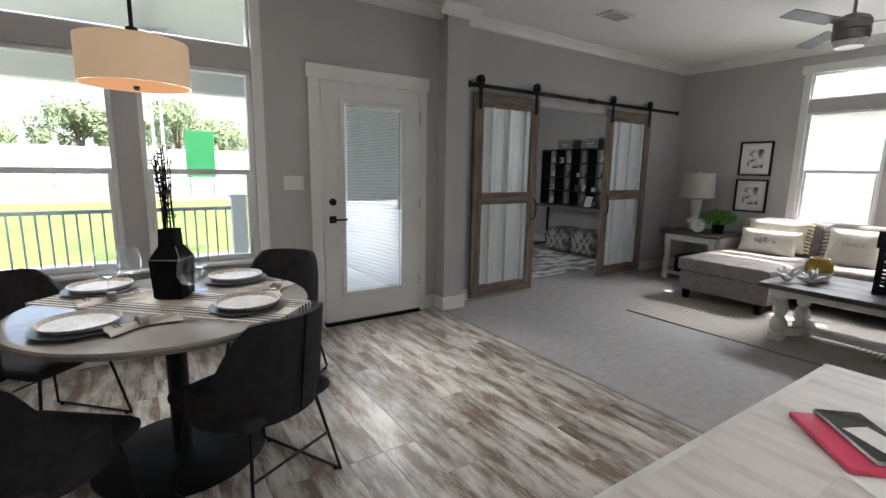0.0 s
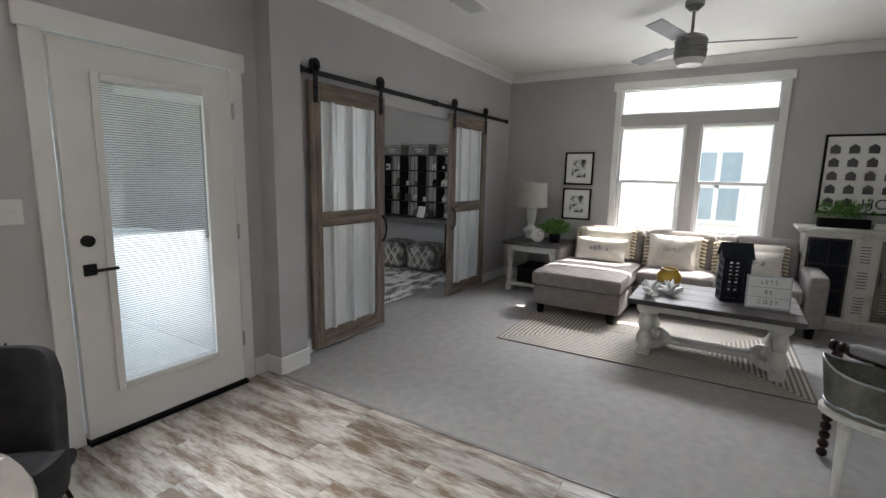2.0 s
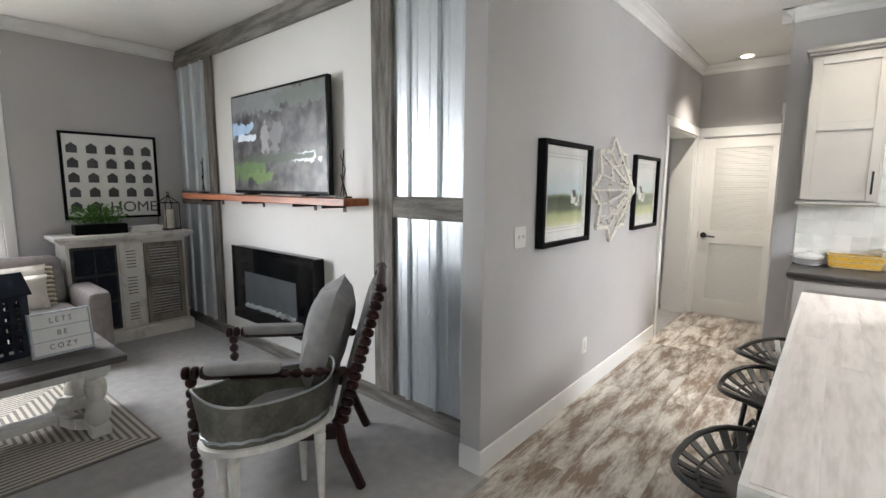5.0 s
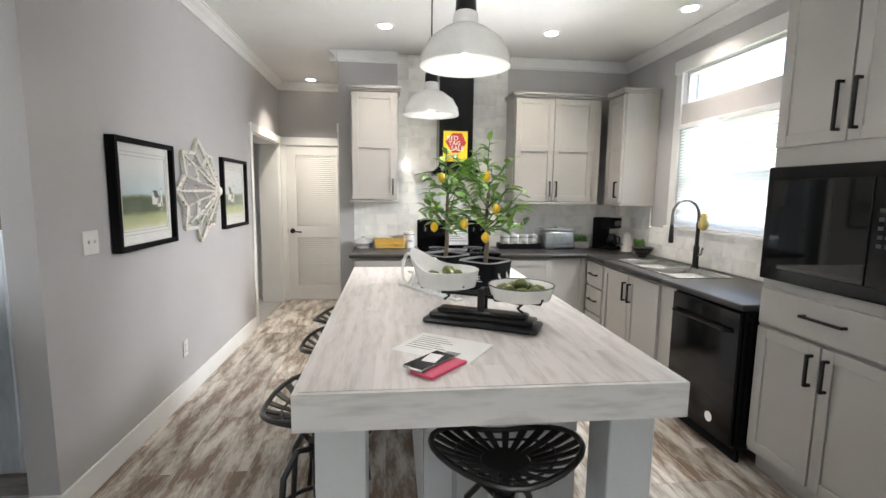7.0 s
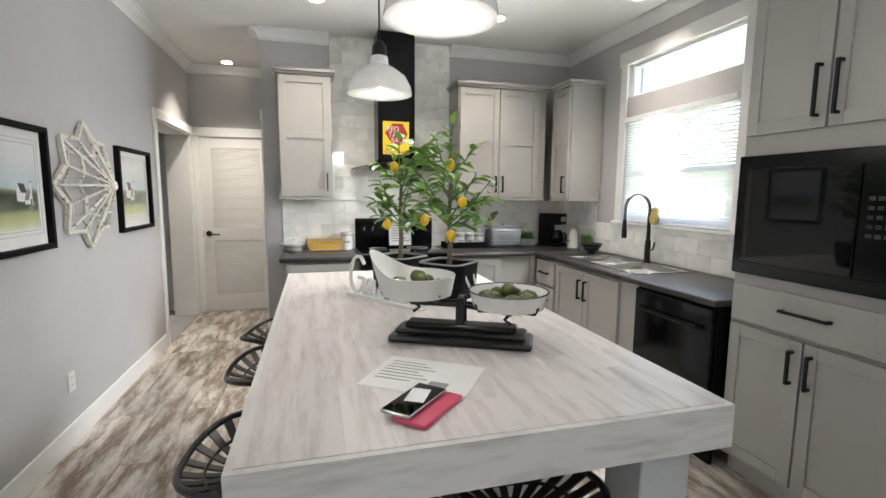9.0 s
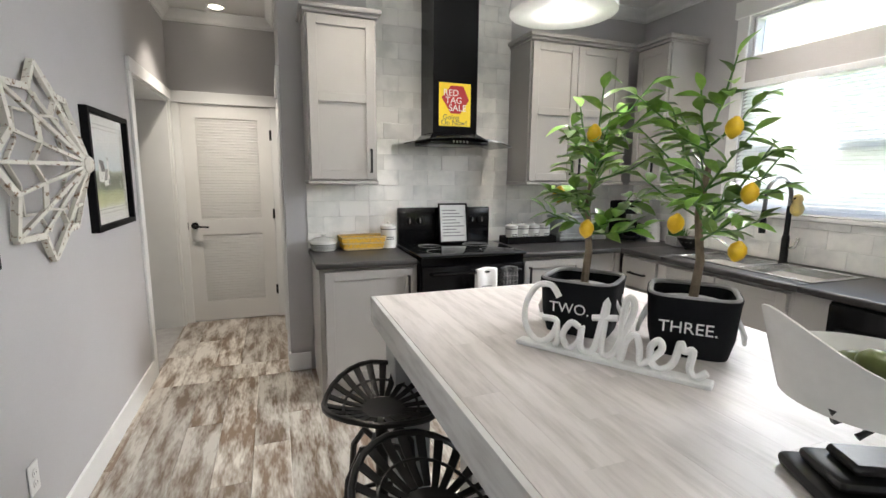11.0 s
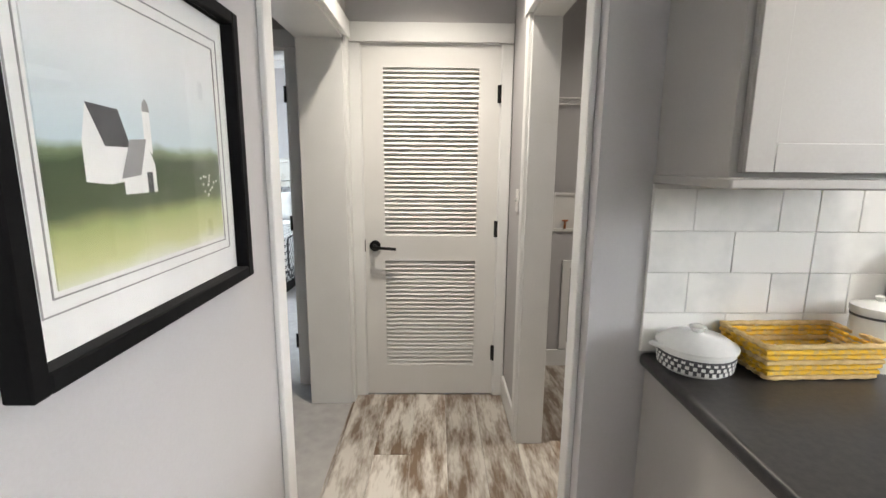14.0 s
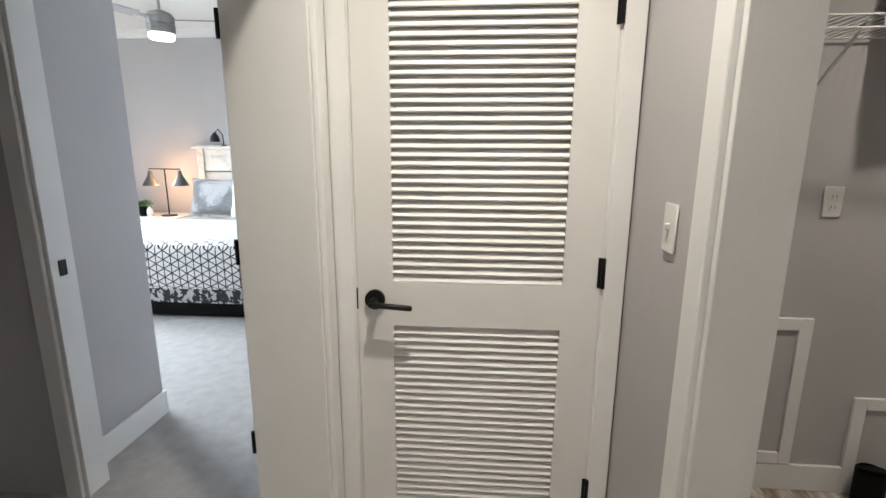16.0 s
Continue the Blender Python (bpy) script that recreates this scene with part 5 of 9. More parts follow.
lb.scale = (0.87, 1.0, 1.0)
lean = pose(0, 0, 0, -8)
part("backing", bm_box(-0.155, 0.155, -0.01, 0.01, 0, 0.24, 0.002), M_PAPER, lb, m=lean)
part("border", join(bm_box(-0.165, -0.155, -0.022, 0.014, 0, 0.25), bm_box(0.155, 0.165, -0.022, 0.014, 0, 0.25), bm_box(-0.155, 0.155, -0.022, 0.014, 0.24, 0.25), bm_box(-0.155, 0.155, -0.022, 0.014, -0.0, 0.01)), M_GALV, lb, m=lean)
for k, t in enumerate(("LETS", "BE", "COZY")):
    part("row_rail", bm_box(-0.155, 0.155, -0.014, -0.01, 0.205 - k * 0.075 - 0.045, 0.205 - k * 0.075 - 0.04), M_GALV, lb, m=lean)
    letters("lettering", " ".join(t), 0.042, 0.0006, M_INK, lb, lean @ pose(0, -0.0125, 0.200 - k * 0.075, 90))
vs = thing("yellow_vase", 4.86, 1.34, 0.505, 0, "mustard yellow glazed jar with a white lower band", "vase")
part("body", lathe([(0.05, 0), (0.08, 0.03), (0.10, 0.09), (0.095, 0.14), (0.068, 0.175), (0.07, 0.19), (0.06, 0.19), (0.058, 0.17)], 24), M_YELLOWGLASS, vs)
part("white_band", lathe([(0.052, 0.002), (0.0815, 0.03), (0.0995, 0.075)], 24), M_WHITE, vs)
for n, (x, y, rz) in enumerate(((4.53, 1.44, 10), (4.63, 1.30, 50))):
    st = thing("starfish_ornament", x, y, 0.505, rz, "chunky white star-shaped ornament on the coffee table", "ornament")
    for k in range(11):
        a, el = k * 2.4 + n, 0.15 + 1.3 * (k % 4) / 4
        tip = Vector((math.cos(a) * math.cos(el), math.sin(a) * math.cos(el), math.sin(el))) * 0.11
        part("spike", tube([(0, 0, 0.035), (tip.x, tip.y, 0.03 + tip.z)], 0.032, 6, r_end=0.006), M_MATTEWHITE, st)

# end table with lamp
et = thing("end_table", 6.20, 3.02, 0, 0, "end table with a dark top, white turned legs and low shelf", "table")
part("tabletop", bm_box(-0.36, 0.36, -0.37, 0.37, 0.60, 0.64, 0.005), M_DARKTOP, et)
part("apron", join(bm_box(-0.30, 0.30, -0.31, -0.29, 0.52, 0.60), bm_box(-0.30, 0.30, 0.29, 0.31, 0.52, 0.60), bm_box(-0.30, -0.28, -0.29, 0.29, 0.52, 0.60), bm_box(0.28, 0.30, -0.29, 0.29, 0.52, 0.60)), M_DISTRESS, et)
for x in (-0.27, 0.27):
    for y in (-0.28, 0.28):
        part("leg", join(bm_box(x - 0.035, x + 0.035, y - 0.035, y + 0.035, 0, 0.12, 0.003), lathe([(0.03, 0.12), (0.042, 0.16), (0.042, 0.22), (0.026, 0.30), (0.036, 0.38), (0.036, 0.42), (0.028, 0.45)], 14, x, y),
                         bm_box(x - 0.035, x + 0.035, y - 0.035, y + 0.035, 0.45, 0.60, 0.003)), M_DISTRESS, et)
part("low_shelf", bm_box(-0.30, 0.30, -0.31, 0.31, 0.07, 0.10, 0.003), M_DISTRESS, et)
bk = thing("dark_basket", 6.20, 3.02, 0.10, 0, "low dark woven basket on the table's shelf", "basket")
part("body", wall_bm("y", -0.2, 0.2, -0.22, 0.22, 0, 0.20, []), M_DARK, bk)
part("rim", tube([(-0.22, -0.2, 0.2), (0.22, -0.2, 0.2), (0.22, 0.2, 0.2), (-0.22, 0.2, 0.2)], 0.012, 6, True), M_DARK, bk)
lp = thing("table_lamp", 6.33, 3.20, 0.64, 0, "white ceramic table lamp with a pale drum shade", "lamp")
part("base", lathe([(0.075, 0), (0.08, 0.015), (0.055, 0.03), (0.075, 0.07), (0.10, 0.10), (0.10, 0.115), (0.045, 0.17), (0.04, 0.19), (0.055, 0.23), (0.075, 0.40), (0.06, 0.41), (0.02, 0.415), (0.012, 0.47)], 24), M_WHITE, lp)
part("shade", lathe([(0.205, 0.42), (0.19, 0.74), (0.187, 0.74), (0.202, 0.42)], 36), M_SHADE, lp)
part("finial", lathe([(0.006, 0.73), (0.012, 0.76), (0.004, 0.775)], 10), M_CHROME, lp)
part("harp_ring", join(tube([(-0.19, 0, 0.735), (0.19, 0, 0.735)], 0.003, 6), tube([(0, -0.19, 0.735), (0, 0.19, 0.735)], 0.003, 6)), M_CHROME, lp)
ck = thing("round_clock", 6.02, 2.98, 0.64, -80, "small round white clock on the end table", "clock")
part("case", moved(cyl(0.085, -0.02, 0.02, seg=28), pose(0, 0, 0.09, 90)), M_WHITE, ck)
part("face", moved(cyl(0.07, 0.02, 0.0215, seg=28), pose(0, 0, 0.09, 90)), M_PAPER, ck)
part("pointer", join(bm_box(-0.002, 0.002, -0.0235, -0.022, 0.09, 0.14), bm_box(0, 0.035, -0.0235, -0.022, 0.088, 0.092)), M_INK, ck)


def leaf_bm(l, w, bend=0.15, n=4):
    """One leaf along +x, folded along its rib."""
    verts, faces = [], []
    for i in range(n + 1):
        u = i / n
        half = w * math.sin(math.pi * min(1, u * 0.92 + 0.06)) * 0.5
        z = -bend * l * u * u
        verts += [(l * u, -half, z + half * 0.35), (l * u, 0, z), (l * u, half, z + half * 0.35)]
    for i in range(n):
        a = 3 * i
        faces += [(a, a + 1, a + 4, a + 3), (a + 1, a + 2, a + 5, a + 4)]
    return faces_bm(verts, faces)


def bush(name, x, y, z, r, count, pot, label, seed, l=0.05, flat=0.7):
    """A potted plant: many small leaves on short stems."""
    b = thing(name, x, y, z, 0, label, "plant")
    if pot == "round":
        part("pot", lathe([(0.06, 0), (0.075, 0.11), (0.068, 0.11), (0.06, 0.09)], 18), M_DARK, b)
        top = 0.10
    else:
        part("pot", join(bm_box(-0.07, 0.07, -0.20, 0.20, 0, 0.09, 0.006)), M_DARK, b)
        top = 0.09
    rg = random.Random(seed)
    leaves, stems = [], []
    for k in range(count):
        a, e = rg.uniform(0, 6.283), rg.uniform(0.05, 1.5)
        q = rg.uniform(0.35, 1.0)
        off = 0 if pot == "round" else rg.uniform(-0.15, 0.15)
        c = Vector((math.cos(a) * math.cos(e) * r * q, math.sin(a) * math.cos(e) * r * q + off, top + math.sin(e) * r * q * flat + 0.02))
        leaves.append(moved(leaf_bm(l * rg.uniform(0.6, 1.2), l * 0.5, n=2), Matrix.Translation(c) @ pose(0, 0, 0, rg.uniform(-50, 50), rg.uniform(-60, 20), math.degrees(a) + rg.uniform(-50, 50))))
        if k % 12 == 0:
            stems.append(tube([(0, off, top - 0.01), c], 0.002, 5))
    part("foliage", join(*leaves), M_LEAF, b, "bright green leaves", smooth=False)
    part("stem_cluster", join(*stems), M_LEAFDARK, b)
    return b


bush("potted_plant", 6.14, 2.80, 0.64, 0.235, 620, "round", "bushy bright green plant in a small dark pot", 4)
bush("planter_box", 6.45, -0.02, 1.02, 0.15, 320, "box", "green plant in a low dark planter box on the cabinet", 6, 0.05, 1.0)


def picture(name, x, y, z, rz, w, h, mtl, label, border=0.03, mat_w=0.07, depth=0.03, frame_mat=M_DARK):
    """Framed picture in the local x-z plane, front to -y, origin at the lower middle."""
    p = thing(name, x, y, z, rz, label, "picture")
    for n, b in (("frame_side", (-w / 2, -w / 2 + border, 0, h)), ("frame_side", (w / 2 - border, w / 2, 0, h)), ("frame_side", (-w / 2 + border, w / 2 - border, 0, border)), ("frame_side", (-w / 2 + border, w / 2 - border, h - border, h))):
        part(n, bm_box(b[0], b[1], -depth, 0, b[2], b[3], 0.003), frame_mat, p)
    part("mount", bm_box(-w / 2 + border, w / 2 - border, -depth * 0.4, -0.002, border, h - border), M_PAPER, p)
    if mtl:
        part("print", bm_box(-w / 2 + border + mat_w, w / 2 - border - mat_w, -depth * 0.4 - 0.0015, -depth * 0.4, border + mat_w, h - border - mat_w), mtl, p)
    return p


picture("photo_frame", 6.698, 2.703, 1.362, -90, 0.375, 0.425, M_PHOTO, "black framed black-and-white photograph with a white mount", 0.02, 0.075)
picture("photo_frame", 6.698, 2.708, 0.90, -90, 0.375, 0.415, M_PHOTO, "black framed black-and-white photograph, hung lower", 0.02, 0.075)
hp = picture("home_print", 6.698, -0.21, 1.143, -90, 0.785, 0.805, None, "black framed print with rows of little houses and the word HOME", 0.022, 0.0)
for r in range(5):
    for k in range(5):
        if r == 4 and k > 1:
            continue
        cx, cz, s = -0.30 + k * 0.15, 0.655 - r * 0.135, 0.042
        pf = [(cx - s, cz - s), (cx + s, cz - s), (cx + s, cz + s * 0.5), (cx, cz + s * 1.25), (cx - s, cz + s * 0.5)]
        part("printed_house", faces_bm([(a, -0.0135, b) for a, b in pf], [(0, 1, 2, 3, 4)]), M_INK, hp, smooth=False)
letters("lettering", "HOME", 0.145, 0.0006, M_INK, hp, pose(0.165, -0.014, 0.105, 90))

# white cabinet with salvaged doors
cb = thing("shutter_cabinet", 6.68, -0.20, 0, -90, "chippy white cabinet with mismatched louvred and carved doors", "cabinet")
part("carcass", bm_box(-0.48, 0.48, -0.36, 0.0, 0.10, 0.955, 0.004), M_DISTRESS, cb)
part("top", join(bm_box(-0.55, 0.55, -0.42, 0.0, 0.985, 1.02, 0.006), bm_box(-0.52, 0.52, -0.395, 0.0, 0.955, 0.985, 0.008)), M_DISTRESS, cb)
part("plinth", bm_box(-0.52, 0.52, -0.39, 0.0, 0.0, 0.11, 0.008), M_DISTRESS, cb)
ld = part("carved_door", bm_box(-0.45, -0.11, -0.385, -0.361, 0.14, 0.92, 0.003), mat("worn_charcoal_paint", (0.025, 0.024, 0.023), (0.09, 0.085, 0.08), rough=0.7, scale=14, lo=0.5, hi=0.8), cb, "worn charcoal carved door")
for c in range(2):
    for r in range(3):
        x0, z0 = -0.43 + c * 0.155, 0.17 + r * 0.25
        part("carved_panel", join(bm_box(x0, x0 + 0.145, -0.392, -0.385, z0, z0 + 0.23, 0.006), *[tube([(x0 + 0.072 + 0.05 * math.cos(t) * s, -0.394, z0 + 0.115 + 0.085 * math.sin(t) * s) for t in [q * 0.628 for q in range(10)]], 0.006, 5, True) for s in (1.0, 0.55)]), M_NAVY, ld)
part("middle_panel", bm_box(-0.09, 0.09, -0.372, -0.361, 0.12, 0.94, 0.003), M_DISTRESS, cb)
for r in range(3):
    part("slotted_vent", join(*[bm_box(-0.04, 0.04, -0.3735, -0.372, 0.20 + r * 0.25 + k * 0.03, 0.208 + r * 0.25 + k * 0.03) for k in range(6)]), M_INK, cb)
rd = part("louvred_door", wall_bm("y", -0.385, -0.361, 0.11, 0.45, 0.14, 0.92, [(0.15, 0.41, 0.20, 0.51), (0.15, 0.41, 0.57, 0.88)]), wood("weathered_brown_shutter", (0.22, 0.19, 0.16), (0.12, 0.10, 0.085), "z"), cb, "weathered brown louvred door")
sl = to_mesh("louvre", moved(bm_box(-0.13, 0.13, -0.012, 0.012, -0.003, 0.003), pose(0, 0, 0, -35)), M_GREYWOODX)
for z0 in (0.20, 0.57):
    for k in range(11):
        piece("louvre", sl, rd, pose(0.28, -0.372, z0 + 0.015 + k * 0.028))
part("latch", tube([(0.125, -0.39, 0.50), (0.125, -0.41, 0.52), (0.125, -0.41, 0.60), (0.125, -0.39, 0.62)], 0.005, 6), M_BLACK, cb)
ln_ = thing("candle_lantern", 6.50, -0.62, 1.02, 10, "black wire lantern with a cream pillar candle", "lantern")
part("candle", cyl(0.045, 0.012, 0.20, seg=18), M_CREAM, ln_)
part("cage", join(bm_box(-0.075, 0.075, -0.075, 0.075, 0, 0.012), *[tube([(x, y, 0), (x, y, 0.27)], 0.004, 6) for x in (-0.07, 0.07) for y in (-0.07, 0.07)], *[tube([(x, y, 0.27), (0, 0, 0.34)], 0.004, 6) for x in (-0.07, 0.07) for y in (-0.07, 0.07)],
                  tube([(-0.07, -0.07, 0.27), (0.07, -0.07, 0.27), (0.07, 0.07, 0.27), (-0.07, 0.07, 0.27)], 0.004, 6, True), tube([(0.02 * math.cos(k), 0, 0.36 + 0.02 * math.sin(k)) for k in range(6)], 0.003, 6, True)), M_BLACK, ln_)
for k in range(2):
    b = thing("book", 6.48, -0.38, 1.02 + k * 0.026, 4 * k, "white-covered book lying on the cabinet", "book")
    part("cover", join(bm_box(-0.09, 0.09, -0.14, 0.14, 0, 0.003), bm_box(-0.09, 0.09, -0.14, 0.14, 0.022, 0.025), bm_box(0.087, 0.09, -0.14, 0.14, 0, 0.025)), M_MATTEWHITE, b)
    part("pages", bm_box(-0.085, 0.087, -0.135, 0.135, 0.003, 0.022), M_PAPER, b)

# bobbin armchair
def bobbin(p, q, r, n):
    """A spool-turned bar from p to q."""
    p, q = Vector(p), Vector(q)
    prof = []
    L = (q - p).length
    for k in range(n):
        for u, s in ((0.05, 0.5), (0.25, 0.92), (0.5, 1.0), (0.75, 0.92), (0.95, 0.5)):
            prof.append((r * s, L * (k + u) / n))
    return moved(lathe(prof, 10), Matrix.Translation(p) @ (q - p).to_track_quat("Z", "Y").to_matrix().to_4x4())


ac = thing("spool_armchair", 3.48, -0.06, 0, -43, "dark mahogany spool-turned armchair with grey cushions", "chair")
# local: the seat looks to +y
part("seat", soft(-0.29, 0.29, -0.28, 0.36, 0.32, 0.47, 0.06, 0.02), M_GREYFAB, ac)
part("seat_frame", join(bm_box(-0.31, 0.31, -0.33, -0.29, 0.27, 0.34, 0.006), bm_box(-0.31, 0.31, 0.33, 0.37, 0.27, 0.34, 0.006), bm_box(-0.33, -0.29, -0.31, 0.35, 0.27, 0.34, 0.006), bm_box(0.29, 0.33, -0.31, 0.35, 0.27, 0.34, 0.006)), M_MAHOG, ac)
part("back_upholstery", moved(soft(-0.26, 0.26, -0.03, 0.03, 0.0, 0.60, 0.025), pose(0, -0.33, 0.37, 16)), M_GREYFAB, ac)
for s in (-1, 1):
    part("front_leg", bobbin((s * 0.30, 0.34, 0.0), (s * 0.30, 0.34, 0.60), 0.026, 12), M_MAHOG, ac)
    part("arm", bobbin((s * 0.30, 0.38, 0.62), (s * 0.30, 0.26, 0.62), 0.032, 3), M_MAHOG, ac)
    part("arm_rail", bobbin((s * 0.30, -0.05, 0.60), (s * 0.30, -0.42, 0.60), 0.024, 7), M_MAHOG, ac)
    part("arm_bar", bm_box(s * 0.30 - 0.018, s * 0.30 + 0.018, -0.08, 0.28, 0.588, 0.612, 0.004), M_MAHOG, ac)
    part("arm_pad", soft(s * 0.30 - 0.035, s * 0.30 + 0.035, -0.06, 0.28, 0.605, 0.665, 0.025), M_GREYFAB, ac)
    part("back_post", bobbin((s * 0.30, -0.33, 0.34), (s * 0.30, -0.53, 1.02), 0.033, 16), M_MAHOG, ac)
    part("back_leg", tube([(s * 0.30, -0.31, 0.36), (s * 0.30, -0.34, 0.20), (s * 0.30, -0.42, 0.0)], 0.026, 8), M_MAHOG, ac)
part("crest_rail", bobbin((-0.32, -0.525, 1.0), (0.32, -0.525, 1.0), 0.026, 16), M_MAHOG, ac)
throw_pillow(3.315, -0.24, 0.47, 137, 16, 0.50, 0.52, "plump grey pillow with a piped edge on the armchair", M_GREYFAB, t=0.22)["group"] = "armchair cushion"

# tray table with galvanized tub
tt = thing("tray_table", 3.175, 0.19, 0, 80, "small oval white table with tapered legs", "table")
tt.scale = (1.0, 1.0, 0.79)
part("tabletop", lathe([(0.22, 0.475), (0.225, 0.48), (0.225, 0.51), (0.215, 0.515)], 36, sx=1.32, sy=0.80), M_DISTRESS, tt)
for x in (-0.19, 0.19):
    for y in (-0.10, 0.10):
        part("leg", moved(lathe([(0.014, 0.0), (0.022, 0.30), (0.027, 0.42), (0.02, 0.43), (0.027, 0.44), (0.027, 0.48)], 12), pose(x, y, 0)), M_DISTRESS, tt)
tb = thing("galvanized_tub", 3.175, 0.19, 0.408, 80, "oval galvanized metal tub with a rolled rim, empty", "tub")
tb.scale = (1.0, 1.0, 1.22)
n = 40
verts, faces = [], []
for prof in ((0.21, 0.0, 0), (0.235, 0.15, 1), (0.231, 0.15, 1), (0.206, 0.006, 0)):
    for i in range(n):
        a = 2 * math.pi * i / n
        up = 0.045 * abs(math.cos(a)) ** 6 * prof[2]
        verts.append((prof[0] * 1.32 * math.cos(a), prof[0] * 0.80 * math.sin(a), prof[1] + up))
for k in range(3):
    for i in range(n):
        j = (i + 1) % n
        faces.append((k * n + i, k * n + j, (k + 1) * n + j, (k + 1) * n + i))
faces += [tuple(range(n - 1, -1, -1)), tuple(3 * n + i for i in range(n))]
part("body", faces_bm(verts, faces), mat("dull_galvanized", (0.25, 0.25, 0.215), (0.13, 0.13, 0.11), rough=0.42, metal=0.8, scale=8, bump=0.1), tb)
part("rim", tube([(0.233 * 1.32 * math.cos(a), 0.233 * 0.80 * math.sin(a), 0.15 + 0.045 * abs(math.cos(a)) ** 6) for a in [2 * math.pi * i / n for i in range(n)]], 0.005, 6, True), M_GALV, tb)
part("hammered_band", tube([(0.214 * 1.32 * math.cos(a), 0.214 * 0.80 * math.sin(a), 0.02 + 0.006 * (i % 2)) for i, a in enumerate([2 * math.pi * i / n for i in range(n)])], 0.006, 6, True), M_GALV, tb)


M_NICKEL = mat("dark_brushed_nickel", (0.30, 0.295, 0.285), (0.22, 0.215, 0.21), rough=0.34, metal=1.0, stretch=(1, 1, 12), bump=0.03)
M_BLADE = mat("silver_blade", (0.25, 0.25, 0.26), (0.21, 0.21, 0.22), rough=0.6, spec=0.3, bump=0.02)


def ceiling_fan(name, x, y, drop, blades, turn, label, body=M_NICKEL, ground=CEIL):
    f = thing(name, x, y, ground, turn, label, "ceiling fan")
    part("canopy", lathe([(0.03, -0.07), (0.07, -0.03), (0.07, 0.0)], 20), body, f)
    part("downrod", cyl(0.012, -drop, -0.06, seg=10), body, f)
    part("motor", lathe([(0.05, -drop - 0.16), (0.115, -drop - 0.155), (0.12, -drop - 0.09), (0.11, -drop - 0.085), (0.115, -drop - 0.08), (0.12, -drop - 0.02), (0.10, -drop + 0.01), (0.03, -drop + 0.04)], 28), body, f)
    part("light_bowl", lathe([(0.02, -drop - 0.215), (0.09, -drop - 0.205), (0.108, -drop - 0.16)], 24), M_WHITE, f, "frosted light bowl")
    for k in range(blades):
        b = moved(join(bm_box(0.10, 0.24, -0.025, 0.025, -0.004, 0.004), bm_box(0.22, 0.70, -0.06, 0.06, -0.004, 0.004, 0.003)), pose(0, 0, -drop - 0.04, 0, 0, k * 360 / blades) @ pose(0, 0, 0, 12))
        part("blade", b, M_BLADE if body is M_NICKEL else body, f)
    return f


ceiling_fan("ceiling_fan", 4.75, 1.34, 0.268, 3, -75, "brushed nickel three-blade ceiling fan with a light bowl")
vt = thing("ceiling_vent", 3.98, 2.915, CEIL, 0, "white ceiling air vent with slats", "vent")
part("border", wall_bm("y", -0.10, 0.10, -0.16, 0.16, -0.012, 0.0, []), M_TRIM, vt)
for k in range(7):
    # slats grey on a white vent: the shade between them is in the colour
    part("slat", moved(bm_box(-0.13, 0.13, -0.008, 0.008, -0.001, 0.001), pose(0, -0.07 + k * 0.023, -0.016, 35)), mat("vent_slat_shade", (0.35, 0.35, 0.35), None) if k == 0 else bpy.data.materials["vent_slat_shade"], vt)

# ---- dining corner ----
M_CHAIRFAB = mat("charcoal_felt", (0.024, 0.023, 0.025), (0.036, 0.034, 0.037), rough=0.9, scale=20, fine=300, bump=0.4, spec=0.25)
M_TABLE = mat("grey_marble_laminate", (0.29, 0.265, 0.24), (0.19, 0.172, 0.155), rough=0.07, scale=4, fine=15, bump=0.0, lo=0.4, hi=0.75)
M_STONEWARE = mat("speckled_stoneware", (0.36, 0.335, 0.305), (0.52, 0.49, 0.455), rough=0.3, scale=60, fine=150, bump=0.5, bump_scale=45)
M_SLATE = mat("slate_charger", (0.055, 0.06, 0.068), (0.08, 0.085, 0.09), rough=0.35, bump=0.1)
M_CLEAR = glass("drinking_glass", (0.95, 0.96, 0.97), 0.0, 0.07)
tbl = thing("dining_table", 0.18, 2.33, 0, 0, "round grey marble-look pedestal dining table on a black disc base", "table")
part("tabletop", lathe([(0.575, 0.715), (0.60, 0.722), (0.605, 0.74), (0.60, 0.75), (0.585, 0.752), (0.575, 0.752), (0.55, 0.752)], 64), M_TABLE, tbl)
part("pedestal", lathe([(0.05, 0.015), (0.045, 0.04), (0.045, 0.70), (0.12, 0.712)], 24), M_BLACK, tbl)
part("base_disc", lathe([(0.37, 0), (0.375, 0.006), (0.36, 0.016), (0.10, 0.022)], 48), M_BLACK, tbl)

# striped runner, hanging over the edge
M_RUNNER = mat("cream_runner_weave", (0.55, 0.51, 0.46), (0.47, 0.435, 0.39), rough=0.95, fine=260, bump=0.4)
M_STRIPE = mat("charcoal_woven_stripe", (0.07, 0.068, 0.066), (0.12, 0.115, 0.11), rough=0.95, fine=260, bump=0.4)
rn = thing("table_runner", 0.18, 2.33, 0.752, -44, "cream table runner with dark lengthwise stripes, ends hanging over the table", "table runner")
part("cloth", join(bm_box(-0.60, 0.60, -0.17, 0.17, 0.0, 0.004, 0.001), bm_box(0.60, 0.606, -0.17, 0.17, -0.16, 0.004, 0.001), bm_box(-0.606, -0.60, -0.17, 0.17, -0.16, 0.004, 0.001)), M_RUNNER, rn)
